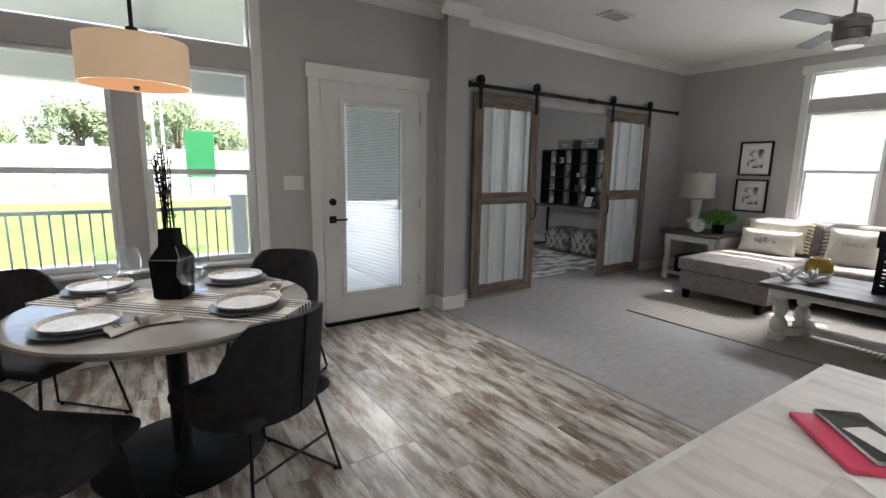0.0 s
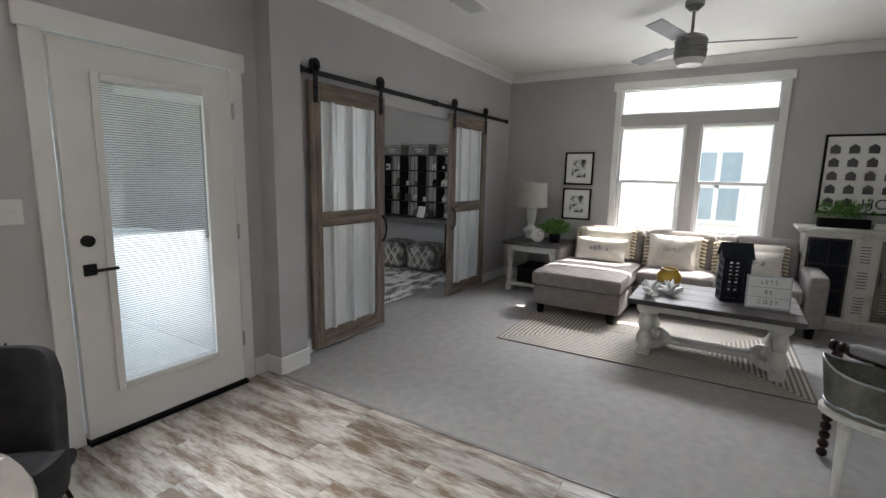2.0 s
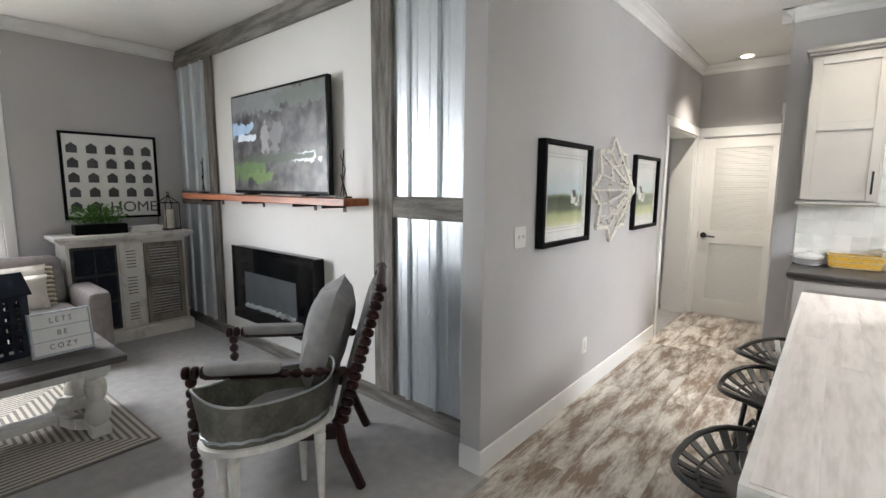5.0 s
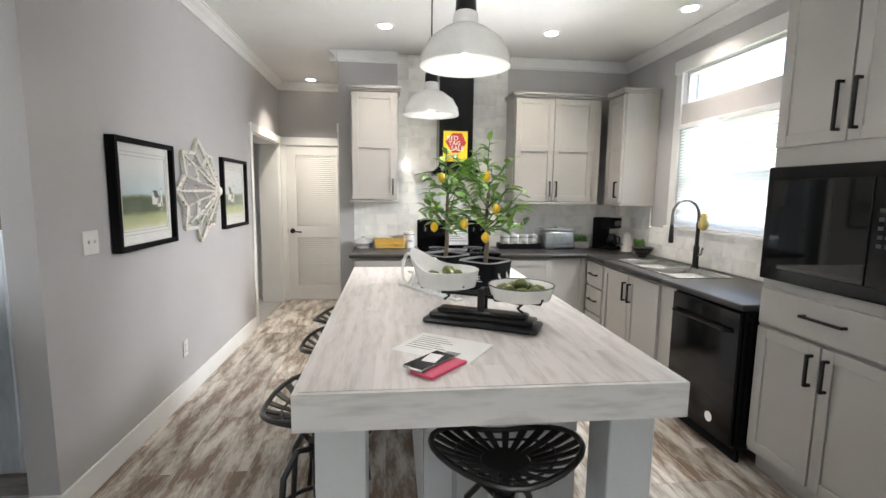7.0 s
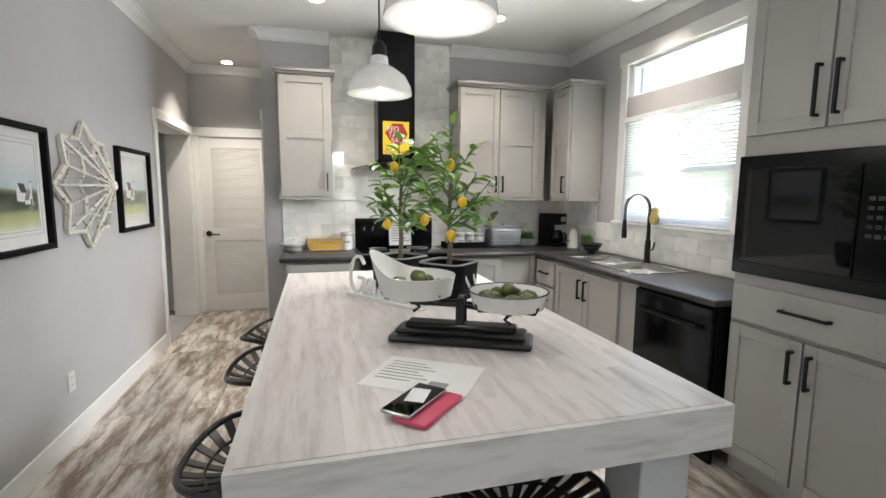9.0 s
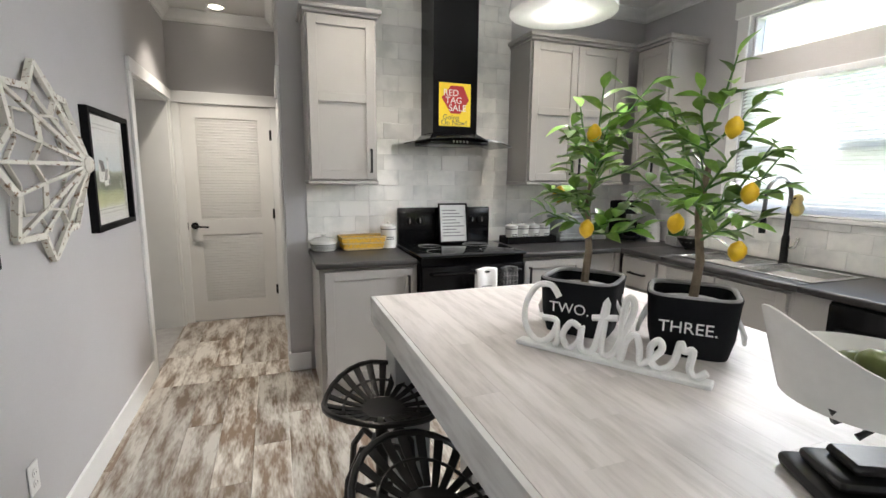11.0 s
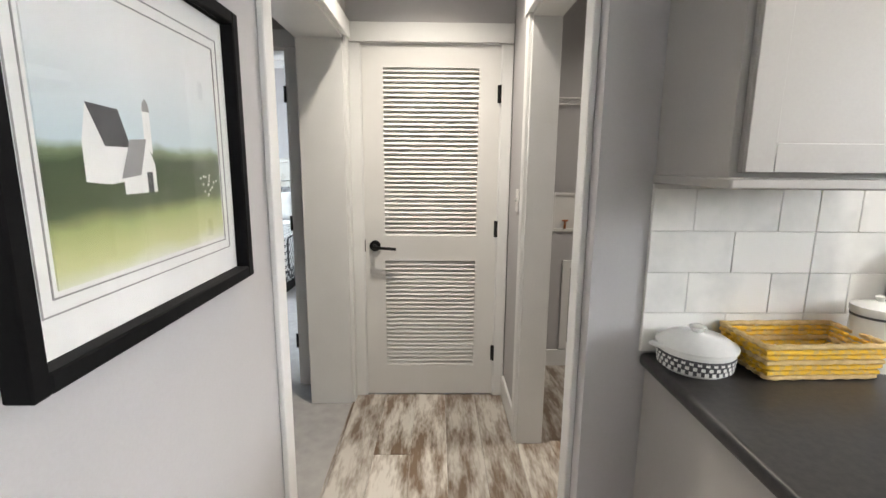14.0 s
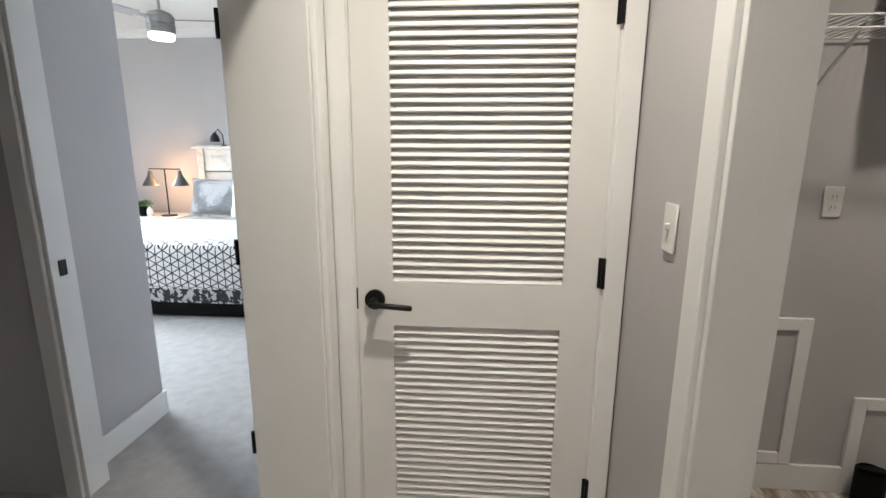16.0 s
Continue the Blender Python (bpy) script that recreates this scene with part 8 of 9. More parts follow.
plate("wall_outlet", -1.338 + 0.012, -0.95, 1.10, 90, 1, "white outlet with a black plug above the counter", True)

# ---- grey wall: two paintings and a star ----
M_PAINTING = ramp_mat("watercolour_landscape", "z", [(0.05, (0.74, 0.74, 0.71)), (0.15, (0.52, 0.54, 0.27)), (0.27, (0.36, 0.40, 0.17)), (0.34, (0.075, 0.10, 0.05)), (0.52, (0.055, 0.08, 0.04)), (0.56, (0.20, 0.26, 0.15)), (0.60, (0.52, 0.62, 0.66)), (1.0, (0.74, 0.75, 0.75))], 0.35, 9.0, low=0.105, high=0.49, jitter=0.13)


def landscape(name, y, label, bx, s, x=2.586):
    """A watercolour of a barn and silo in a field, in a deep frame under glass."""
    p = picture(name, x, y, 1.128, -90, 0.65, 0.61, None, label, 0.028, 0.0, 0.05)
    part("print", bm_box(-0.235, 0.235, -0.0225, -0.020, 0.112, 0.508), M_PAINTING, p)
    for r in (0.010, 0.030):
        hx, z0, z1 = 0.235 + r, 0.112 - r, 0.508 + r
        for b in ((-hx, hx, z0, z0 + 0.002), (-hx, hx, z1 - 0.002, z1), (-hx, -hx + 0.002, z0, z1), (hx - 0.002, hx, z0, z1)):
            part("mount_line", bm_box(b[0], b[1], -0.0215, -0.020, b[2], b[3]), M_GREYFAB, p)

    def flat(nm, pts, d, m):
        part(nm, faces_bm([(bx + u * s, -d, 0.238 + v * s) for u, v in pts], [tuple(range(len(pts)))]), m, p, smooth=False)
    flat("painted_barn", [(0, 0.01), (0.045, 0.005), (0.09, 0.01), (0.09, 0.055), (0.07, 0.10), (0.012, 0.105), (0, 0.06)], 0.0232, M_PAPER)
    flat("painted_roof", [(0.04, 0.055), (0.092, 0.055), (0.072, 0.105), (0.012, 0.108)], 0.0235, M_INK)
    flat("painted_barn", [(0.07, -0.01), (0.145, -0.01), (0.145, 0.03), (0.128, 0.065), (0.11, 0.035), (0.07, 0.012)], 0.0238, M_PAPER)
    flat("painted_roof", [(0.065, 0.012), (0.108, 0.016), (0.128, 0.068), (0.09, 0.066)], 0.0241, M_GREYFAB)
    flat("painted_door", [(0.122, -0.01), (0.136, -0.01), (0.136, 0.02), (0.122, 0.02)], 0.0241, M_INK)
    flat("painted_silo", [(0.125, 0.06), (0.143, 0.045), (0.143, 0.115), (0.134, 0.125), (0.125, 0.115)], 0.0231, M_MATTEWHITE)
    flat("silo_cap", [(0.125, 0.108), (0.143, 0.108), (0.141, 0.12), (0.134, 0.127), (0.127, 0.12)], 0.0234, M_GREYFAB)
    rg = random.Random(3)
    part("painted_flower_patch", join(*[moved(cyl(0.0028, 0, 0.0004, seg=7), pose(rg.gauss(0.185, 0.016), -0.0232, rg.gauss(0.235, 0.012), 90)) for _ in range(18)]), M_PAPER, p)
    gl = part("pane", bm_box(-0.297, 0.297, -0.034, -0.032, 0.028, 0.582), M_GLASS, p)
    gl.visible_shadow = False
    return p


landscape("framed_landscape", -1.44, "landscape painting with a far barn in a deep black frame", 0.07, 0.85)
landscape("framed_landscape", -3.013, "landscape painting with a white barn and silo in a deep black frame", -0.165, 1.12, 2.602)

M_STAR = mat("chippy_cream_wood", (0.66, 0.64, 0.58), (0.24, 0.16, 0.10), rough=0.7, scale=45, fine=60, bump=0.3, lo=0.58, hi=0.68)
sx = thing("wooden_star", 2.586, -2.220, 1.455, -90, "large three-dimensional star of chippy cream wooden slats", "wall decor")
hub = Vector((0, -0.16, 0))
K = 8
outer = [Vector((0.374 * math.sin(2 * math.pi * k / K), -0.012, 0.374 * math.cos(2 * math.pi * k / K))) for k in range(K)]
notch = [Vector((0.288 * math.sin(2 * math.pi * (k + 0.5) / K), -0.03, 0.288 * math.cos(2 * math.pi * (k + 0.5) / K))) for k in range(K)]


def slat_bar(a, b, w=0.016, t=0.012):
    d = b - a
    m = d.to_track_quat("X", "Y").to_matrix().to_4x4()
    return moved(bm_box(0, d.length, -t / 2, t / 2, -w / 2, w / 2, 0.001), Matrix.Translation(a) @ m)


for k in range(K):
    part("ray", slat_bar(hub, outer[k], 0.018, 0.014), M_STAR, sx)
    part("ray", slat_bar(hub, notch[k], 0.016, 0.012), M_STAR, sx)
    for tip, inner in ((outer[k], notch[k]), (outer[(k + 1) % K], notch[k])):
        part("rim_slat", slat_bar(tip, inner, 0.022, 0.024), M_STAR, sx)
        part("web_slat", slat_bar(hub.lerp(tip, 0.62), hub.lerp(inner, 0.64), 0.018, 0.010), M_STAR, sx)
        back_tip, back_inner = tip * 0.70, inner * 0.70
        part("back_slat", slat_bar(Vector((back_tip.x, -0.008, back_tip.z)), Vector((back_inner.x, -0.008, back_inner.z)), 0.014, 0.010), M_STAR, sx)
part("hub", moved(lathe([(0.03, -0.02), (0.035, 0.0), (0.025, 0.012)], 14), Matrix.Translation(hub) @ pose(0, 0, 0, 90)), M_STAR, sx)

# ---- louvred closet door ----
dr = tagged(new("door_2"), "off-white louvred closet door with a black lever, closed", "door", "", "structure")
dr.location = (1.748, -4.853, 0.01)
# local x runs to +x, the front looks to +y
part("slab", wall_bm("y", -0.035, 0.0, 0, 0.758, 0, 2.03, [(0.115, 0.643, 0.185, 0.838), (0.115, 0.643, 0.982, 1.912)]), M_DOOR, dr)
lv = to_mesh("louvre", moved(bm_box(0, 0.53, -0.0165, 0.0165, -0.0035, 0.0035, 0.002), pose(0, 0, 0, -54)), M_DOOR)
for z0, cnt in ((0.185, 25), (0.982, 36)):
    for k in range(cnt):
        piece("louvre", lv, dr, pose(0.114, -0.014, z0 + 0.014 + k * 0.0259))
part("backing", bm_box(0.10, 0.66, -0.05, -0.036, 0.17, 1.92), M_DOOR, dr)
part("door_handle", join(moved(cyl(0.032, 0, 0.012, seg=24), pose(0.70, 0, 0.925, -90)), moved(cyl(0.012, 0.012, 0.05, seg=12), pose(0.70, 0, 0.925, -90)), moved(bm_box(-0.125, 0.012, -0.008, 0.008, -0.008, 0.008, 0.004), pose(0.70, 0.052, 0.922, 0, -4))), M_BLACK, dr, "black lever handle")
part("latch_plate", bm_box(0.756, 0.7605, -0.03, 0.002, 0.89, 0.96), M_BLACK, dr)
for z in (0.22, 0.98, 1.73):
    part("hinge", join(cyl(0.007, z, z + 0.095, -0.003, 0.006, 10), bm_box(-0.006, 0.012, -0.002, 0.0015, z, z + 0.095)), M_BLACK, dr)
struct("trim_door_stop", join(bm_box(1.742, 1.747, -4.90, -4.852, 0, 2.045), bm_box(2.508, 2.512, -4.90, -4.852, 0, 2.045), bm_box(1.742, 2.512, -4.90, -4.852, 2.042, 2.048)), M_TRIM)

# ---- laundry ----
ws = thing("wire_shelf", 0.65, -5.285, 1.79, 0, "white wire shelf on the laundry wall", "shelf")
part("front_wire", join(tube([(-0.9, 0.30, 0.0), (0.88, 0.30, 0.0)], 0.004, 6), tube([(-0.9, 0.30, -0.035), (0.88, 0.30, -0.035)], 0.004, 6), tube([(-0.9, 0.01, 0.0), (0.88, 0.01, 0.0)], 0.004, 6)), M_PLASTIC, ws)
part("wire_grid", join(*[tube([(-0.88 + k * 0.03, 0.0, 0.003), (-0.88 + k * 0.03, 0.30, 0.003)], 0.002, 4) for k in range(59)]), M_PLASTIC, ws)
part("wire_lip", join(*[tube([(-0.88 + k * 0.20, 0.30, 0.0), (-0.88 + k * 0.20, 0.30, -0.035)], 0.003, 5) for k in range(9)]), M_PLASTIC, ws)
for x in (-0.5, 0.35):
    part("brace", tube([(x, 0.005, -0.25), (x, 0.28, -0.01)], 0.005, 6), M_PLASTIC, ws)
sb = thing("striped_box", 0.60, -5.14, 1.795, 8, "black and white striped storage box on the wire shelf", "box")
part("box", bm_box(-0.16, 0.16, -0.12, 0.12, 0, 0.24, 0.004), M_DARK, sb)
part("white_stripe", bm_box(-0.162, 0.162, -0.122, 0.122, 0.085, 0.155, 0.003), M_PAPER, sb)
wb = thing("washer_box", 1.19, -5.29, 0.965, 180, "white recessed washer outlet box with two brass taps", "outlet box")
for b in ((-0.13, -0.11, 0, 0.26), (0.11, 0.13, 0, 0.26), (-0.11, 0.11, 0.24, 0.26), (-0.11, 0.11, 0, 0.02)):
    part("flange", bm_box(b[0], b[1], -0.012, 0.0, b[2], b[3], 0.002), M_PLASTIC, wb)
part("recess", bm_box(-0.11, 0.11, -0.004, -0.001, 0.02, 0.24), M_PLASTIC, wb)
for x in (-0.04, 0.04):
    part("tap", join(cyl(0.008, 0.02, 0.07, x, -0.02, 8), tube([(x - 0.02, -0.02, 0.075), (x + 0.02, -0.02, 0.075)], 0.006, 6)), mat("copper_brass_%d" % (x > 0), (0.45, 0.18, 0.09), None, rough=0.35, metal=1.0), wb)


def panel(x0, x1, z0, z1, label):
    p = thing("access_panel", (x0 + x1) / 2, -5.289, z0, 180, label, "access panel")
    w, h, f = x1 - x0, z1 - z0, 0.05
    for b in ((-w / 2, -w / 2 + f, 0, h), (w / 2 - f, w / 2, 0, h), (-w / 2 + f, w / 2 - f, h - f, h), (-w / 2 + f, w / 2 - f, 0, f)):
        part("border", bm_box(b[0], b[1], -0.016, 0, b[2], b[3], 0.002), M_TRIM, p)
    part("cover", bm_box(-w / 2 + f, w / 2 - f, -0.004, -0.001, f, h - f), M_WALL, p)


panel(0.806, 1.226, 0.125, 0.765, "painted access panel framed with white trim")
panel(0.12, 0.598, 0.0, 0.435, "low access opening framed with white trim")
du = thing("dryer_duct", 0.545, -5.20, 0, 0, "short black dryer duct end standing on the floor", "duct")
part("collar", lathe([(0.05, 0.0), (0.052, 0.16), (0.045, 0.17), (0.044, 0.16)], 22), M_DARK, du)
part("flap", moved(cyl(0.05, 0, 0.01, seg=20), pose(0.0, 0.0, 0.165, 20)), M_DARK, du)

# ---- bedroom ----
M_QUILT = bpy.data.materials.new("lattice_quilt")
M_QUILT.use_nodes = True
nt = M_QUILT.node_tree
tc = nt.nodes.new("ShaderNodeTexCoord")
sp = nt.nodes.new("ShaderNodeSeparateXYZ")
nt.links.new(tc.outputs["Object"], sp.inputs[0])
across = sp.outputs["X"]
along = math_node("ADD", sp.outputs["Y"], sp.outputs["Z"])
best = None
for ang in (0.0, 60.0, 120.0):
    u = math_node("ADD", math_node("MULTIPLY", across, math.cos(radians(ang))), math_node("MULTIPLY", along, math.sin(radians(ang))))
    v = math_node("ABSOLUTE", math_node("SINE", math_node("MULTIPLY", u, math.pi / 0.065)))
    line = math_node("LESS_THAN", v, 0.22)
    best = line if best is None else math_node("MAXIMUM", best, line)
mx = nt.nodes.new("ShaderNodeMix")
mx.data_type = "RGBA"
nt.links.new(best, mx.inputs["Factor"])
mx.inputs["A"].default_value, mx.inputs["B"].default_value = (0.72, 0.72, 0.71, 1), (0.035, 0.035, 0.04, 1)
nt.links.new(mx.outputs["Result"], nt.nodes["Principled BSDF"].inputs["Base Color"])
nt.nodes["Principled BSDF"].inputs["Roughness"].default_value = 0.9
M_QUILTDARK = mat("dark_lattice_cotton", (0.03, 0.03, 0.033), (0.5, 0.5, 0.5), rough=0.9, scale=26, detail=1, lo=0.52, hi=0.56)
M_STRIPEGREY = mat("grey_striped_blanket", (0.16, 0.16, 0.165), (0.34, 0.34, 0.345), rough=0.9, scale=3, stretch=(1, 14, 1), bump=0.3, lo=0.45, hi=0.55)

bed = thing("king_bed", 4.65, -9.15, 0, 0, "king bed with white plank headboard and black-and-white bedding", "bed")
# local: head at y 0, foot at y 2.15
part("box_spring", bm_box(-0.93, 0.93, 0.08, 2.08, 0.10, 0.35, 0.02), M_GREYFAB, bed)
part("bed_skirt", soft(-0.945, 0.945, 0.08, 2.10, 0.01, 0.30, 0.02), M_DARK, bed, "black bed skirt")
part("mattress", soft(-0.94, 0.94, 0.08, 2.08, 0.33, 0.60, 0.05), M_MATTEWHITE, bed)
part("under_quilt", soft(-0.97, 0.97, 0.9, 2.13, 0.12, 0.60, 0.05), M_QUILTDARK, bed, "dark quilt with a white lattice")
part("top_quilt", soft(-0.985, 0.985, 1.1, 2.15, 0.24, 0.655, 0.07), M_QUILT, bed, "white quilt with a black lattice")
part("white_fold", soft(-0.98, 0.98, 0.95, 1.22, 0.55, 0.675, 0.04), M_MATTEWHITE, bed)
part("grey_blanket", soft(-0.96, 0.96, 0.45, 1.0, 0.45, 0.64, 0.05), M_STRIPEGREY, bed, "grey striped blanket")
for k, z in enumerate((0.35, 0.55, 0.75, 0.95, 1.15, 1.32)):
    part("headboard_plank", bm_box(-1.0, 1.0, 0.0, 0.035, z, z + (0.185 if k < 5 else 0.15), 0.004), M_DISTRESS, bed)
for x in (-0.98, 0.90):
    part("headboard_post", bm_box(x, x + 0.08, -0.02, 0.06, 0, 1.42, 0.004), M_DISTRESS, bed)
part("headboard_cap", bm_box(-1.03, 1.03, -0.03, 0.10, 1.42, 1.455, 0.005), M_DISTRESS, bed)
for x, y, w, h, mtl, lab in ((0.62, 0.30, 0.68, 0.46, M_STRIPEGREY, "grey pillow standing against the headboard"), (-0.1, 0.30, 0.68, 0.46, M_QUILTDARK, "dark patterned pillow against the headboard"), (-0.62, 0.30, 0.66, 0.46, M_STRIPEGREY, "grey pillow standing against the headboard"),
                             (0.12, 0.46, 0.50, 0.40, M_MATTEWHITE, "white pillow with a small embroidered motif"), (-0.35, 0.48, 0.48, 0.40, M_MATTEWHITE, "white dotted pillow on the bed")):
    p = thing("bed_pillow", 4.65 + x, -9.15 + y, 0.62, 180, lab, "pillow", "pillows on the bed")
    part("cover", pillow_bm(w, h, 0.16), mtl, p, m=pose(0, 0, h / 2, -16))
ns = thing("nightstand", 6.05, -8.93, 0, 0, "white nightstand with a drawer beside the bed", "nightstand")
part("top", bm_box(-0.32, 0.32, -0.24, 0.24, 0.57, 0.61, 0.004), M_DISTRESS, ns)
part("body", bm_box(-0.29, 0.29, -0.22, 0.22, 0.10, 0.57, 0.003), M_DISTRESS, ns)
part("drawer", bm_box(-0.26, 0.26, 0.22, 0.235, 0.34, 0.54, 0.003), M_DISTRESS, ns)
part("knob", lathe([(0.012, 0.0), (0.018, 0.02)], 10), M_BLACK, ns, m=pose(0, 0.235, 0.44, -90))
for x in (-0.27, 0.27):
    for y in (-0.2, 0.2):
        part("leg", bm_box(x - 0.02, x + 0.02, y - 0.02, y + 0.02, 0, 0.10), M_DISTRESS, ns)
tl = thing("two_arm_lamp", 5.93, -8.88, 0.61, 0, "black table lamp with two metal cone shades, lit", "lamp")
part("base", lathe([(0.09, 0), (0.09, 0.012), (0.01, 0.02)], 20), M_BLACK, tl)
part("stem", join(cyl(0.008, 0.01, 0.57, seg=10), tube([(-0.20, 0, 0.57), (0.20, 0, 0.57)], 0.007, 8)), M_BLACK, tl)
for x in (-0.19, 0.19):
    part("cone_shade", lathe([(0.095, 0.37), (0.098, 0.37), (0.03, 0.49), (0.02, 0.55), (0.018, 0.55), (0.027, 0.487)], 22, x, 0), M_SLATE, tl, "dark metal cone shade")
bush("nightstand_plant", 6.22, -8.85, 0.61, 0.09, 120, "round", "little green plant in a white pot on the nightstand", 15, 0.04)
cd = thing("jar_candle", 6.12, -8.80, 0.61, 0, "white jar candle on the nightstand", "candle")
part("jar", lathe([(0.03, 0), (0.035, 0.01), (0.035, 0.08), (0.02, 0.10), (0.012, 0.12)], 16), M_WHITE, cd)
part("wick", cyl(0.002, 0.12, 0.135, seg=6), M_INK, cd)
rl = thing("reading_lamp", 5.28, -9.11, 1.455, 0, "small black gooseneck lamp on the headboard", "lamp")
part("arm", tube([(0, 0, 0), (0, 0.01, 0.14), (0.03, 0.05, 0.20), (0.05, 0.09, 0.16)], 0.006, 8), M_BLACK, rl)
part("shade", lathe([(0.06, 0.05), (0.05, 0.11), (0.015, 0.16)], 16, 0.05, 0.10), M_BLACK, rl)
part("base", cyl(0.035, 0, 0.01, seg=14), M_BLACK, rl)
bf = ceiling_fan("bedroom_fan", 5.06, -7.82, 0.22, 3, 70, "brushed nickel bedroom ceiling fan with a lit bowl")
part("lit_glass", lathe([(0.02, -0.445), (0.10, -0.43), (0.11, -0.385)], 20), glow("lit_fan_bowl", (1.0, 0.96, 0.9), 1.3), bf)
for z in (0.25, 1.0, 1.75):
    struct("trim_hinge", cyl(0.008, z, z + 0.09, 2.972, -5.0 + 0.004, 8), M_BLACK, "black door hinge")
struct("trim_strike", bm_box(3.688, 3.692, -5.06, -5.03, 0.93, 0.99), M_BLACK, "black strike plate")

# ---- outside ----
M_GRASS = mat("lawn", (0.10, 0.17, 0.035), (0.16, 0.20, 0.05), rough=0.95, scale=0.8, fine=30, bump=0.8, bump_scale=60)
M_DIRT = mat("dry_verge", (0.30, 0.24, 0.16), (0.20, 0.20, 0.09), rough=0.95, scale=0.6, bump=0.5)
M_ASPHALT = mat("pale_asphalt", (0.16, 0.16, 0.165), (0.12, 0.12, 0.125), rough=0.9, scale=3, fine=120, bump=0.3)
M_CONC = mat("porch_concrete", (0.56, 0.56, 0.56), (0.48, 0.48, 0.485), rough=0.85, scale=2, bump=0.3)
M_SIDING = mat("white_siding", (0.84, 0.84, 0.83), (0.80, 0.80, 0.79), rough=0.6, scale=2, stretch=(1, 0.2, 6), bump=0.05)
M_ROOF = mat("grey_shingle", (0.30, 0.295, 0.29), (0.23, 0.225, 0.22), rough=0.9, scale=8, bump=0.5)
struct("ground", bm_box(-900, 900, -900, 900, -0.75, -0.50), M_GRASS, "mown green lawn")
struct("road_verge", bm_box(-900, 900, 27.0, 34.0, -0.50, -0.475), M_DIRT, "dry grass verge")
struct("road", bm_box(-900, 900, 34.0, 46.0, -0.50, -0.47), M_ASPHALT, "pale asphalt road")
struct("pavement", bm_box(-40, 40, 8.6, 10.6, -0.50, -0.46), M_CONC, "concrete path along the lawn")
struct("porch_floor", bm_box(-3.5, 4.5, 3.88, 6.2, -0.5, -0.05), M_CONC, "grey porch slab")
struct("porch_ceiling", bm_box(-3.5, 4.5, 3.88, 6.5, 2.62, 2.70), M_TRIM, "white porch ceiling")
struct("porch_beam", bm_box(-3.5, 4.5, 6.15, 6.35, 2.20, 2.62, 0.01), M_TRIM, "white porch beam")
rl_ = thing("porch_railing", 0, 6.05, -0.05, 0, "grey metal porch railing with white end post", "railing")
part("top_rail", bm_box(-3.4, 1.05, -0.03, 0.03, 0.90, 0.94, 0.006), M_GALV, rl_)
part("bottom_rail", bm_box(-3.4, 1.05, -0.02, 0.02, 0.10, 0.13, 0.004), M_GALV, rl_)
bal = to_mesh("baluster", bm_box(-0.009, 0.009, -0.009, 0.009, 0.13, 0.90), M_GALV)
for k in range(40):
    piece("baluster", bal, rl_, pose(-3.3 + k * 0.11, 0, 0))
part("end_post", join(bm_box(1.05, 1.22, -0.08, 0.08, 0, 1.05, 0.006), bm_box(1.03, 1.24, -0.10, 0.10, 1.05, 1.08, 0.008)), M_VINYL, rl_, "white post with a flat cap")
ceiling_fan("porch_fan", 0.25, 5.3, 0.10, 3, 40, "white porch ceiling fan with a globe light", M_WHITE, 2.62)


def house(name, x, y, rz, w, d, h, label, windows, laps=0.115):
    """A neighbour's house: lapped siding, roof, windows. Local front looks to -y, from x 0 to w."""
    b = thing(name, x, y, -0.5, rz, label, "house")
    n = int(h / laps)
    verts, faces = [], []
    for k in range(n):
        z = k * laps
        i = len(verts)
        verts += [(0, -0.022, z), (w, -0.022, z), (w, -0.004, z + laps), (0, -0.004, z + laps), (0, -0.004, z), (w, -0.004, z)]
        faces += [(i, i + 1, i + 2, i + 3), (i + 4, i + 5, i + 1, i)]
    sd = part("siding", faces_bm(verts, faces), M_SIDING, b, "white lap siding", smooth=False)
    sd["kind"] = "stuff"
    part("wall", bm_box(0, w, 0, d, 0, h), M_SIDING, b)
    part("roof", faces_bm([(-0.4, -0.45, h), (w + 0.4, -0.45, h), (w + 0.4, d / 2, h + d * 0.17), (-0.4, d / 2, h + d * 0.17), (-0.4, d + 0.4, h), (w + 0.4, d + 0.4, h)], [(0, 1, 2, 3), (3, 2, 5, 4), (0, 4, 5, 1), (0, 3, 4), (1, 5, 2)]), M_ROOF, b, smooth=False)
    part("fascia", bm_box(-0.4, w + 0.4, -0.47, -0.45, h - 0.14, h + 0.02), M_TRIM, b)
    for x0, x1, z0, z1 in windows:
        wn_ = part("window", join(bm_box(x0 - 0.08, x0, -0.05, -0.022, z0 - 0.08, z1 + 0.08), bm_box(x1, x1 + 0.08, -0.05, -0.022, z0 - 0.08, z1 + 0.08), bm_box(x0, x1, -0.05, -0.022, z1, z1 + 0.08), bm_box(x0, x1, -0.05, -0.022, z0 - 0.08, z0),
                                  bm_box((x0 + x1) / 2 - 0.04, (x0 + x1) / 2 + 0.04, -0.045, -0.022, z0, z1), bm_box(x0, x1, -0.045, -0.022, (z0 + z1) / 2 - 0.03, (z0 + z1) / 2 + 0.03)), M_TRIM, b)
        part("pane", bm_box(x0, x1, -0.03, -0.023, z0, z1), mat("pale_blue_window_" + name, (0.34, 0.42, 0.46), (0.30, 0.38, 0.42), rough=0.08, bump=0), wn_)
    return b


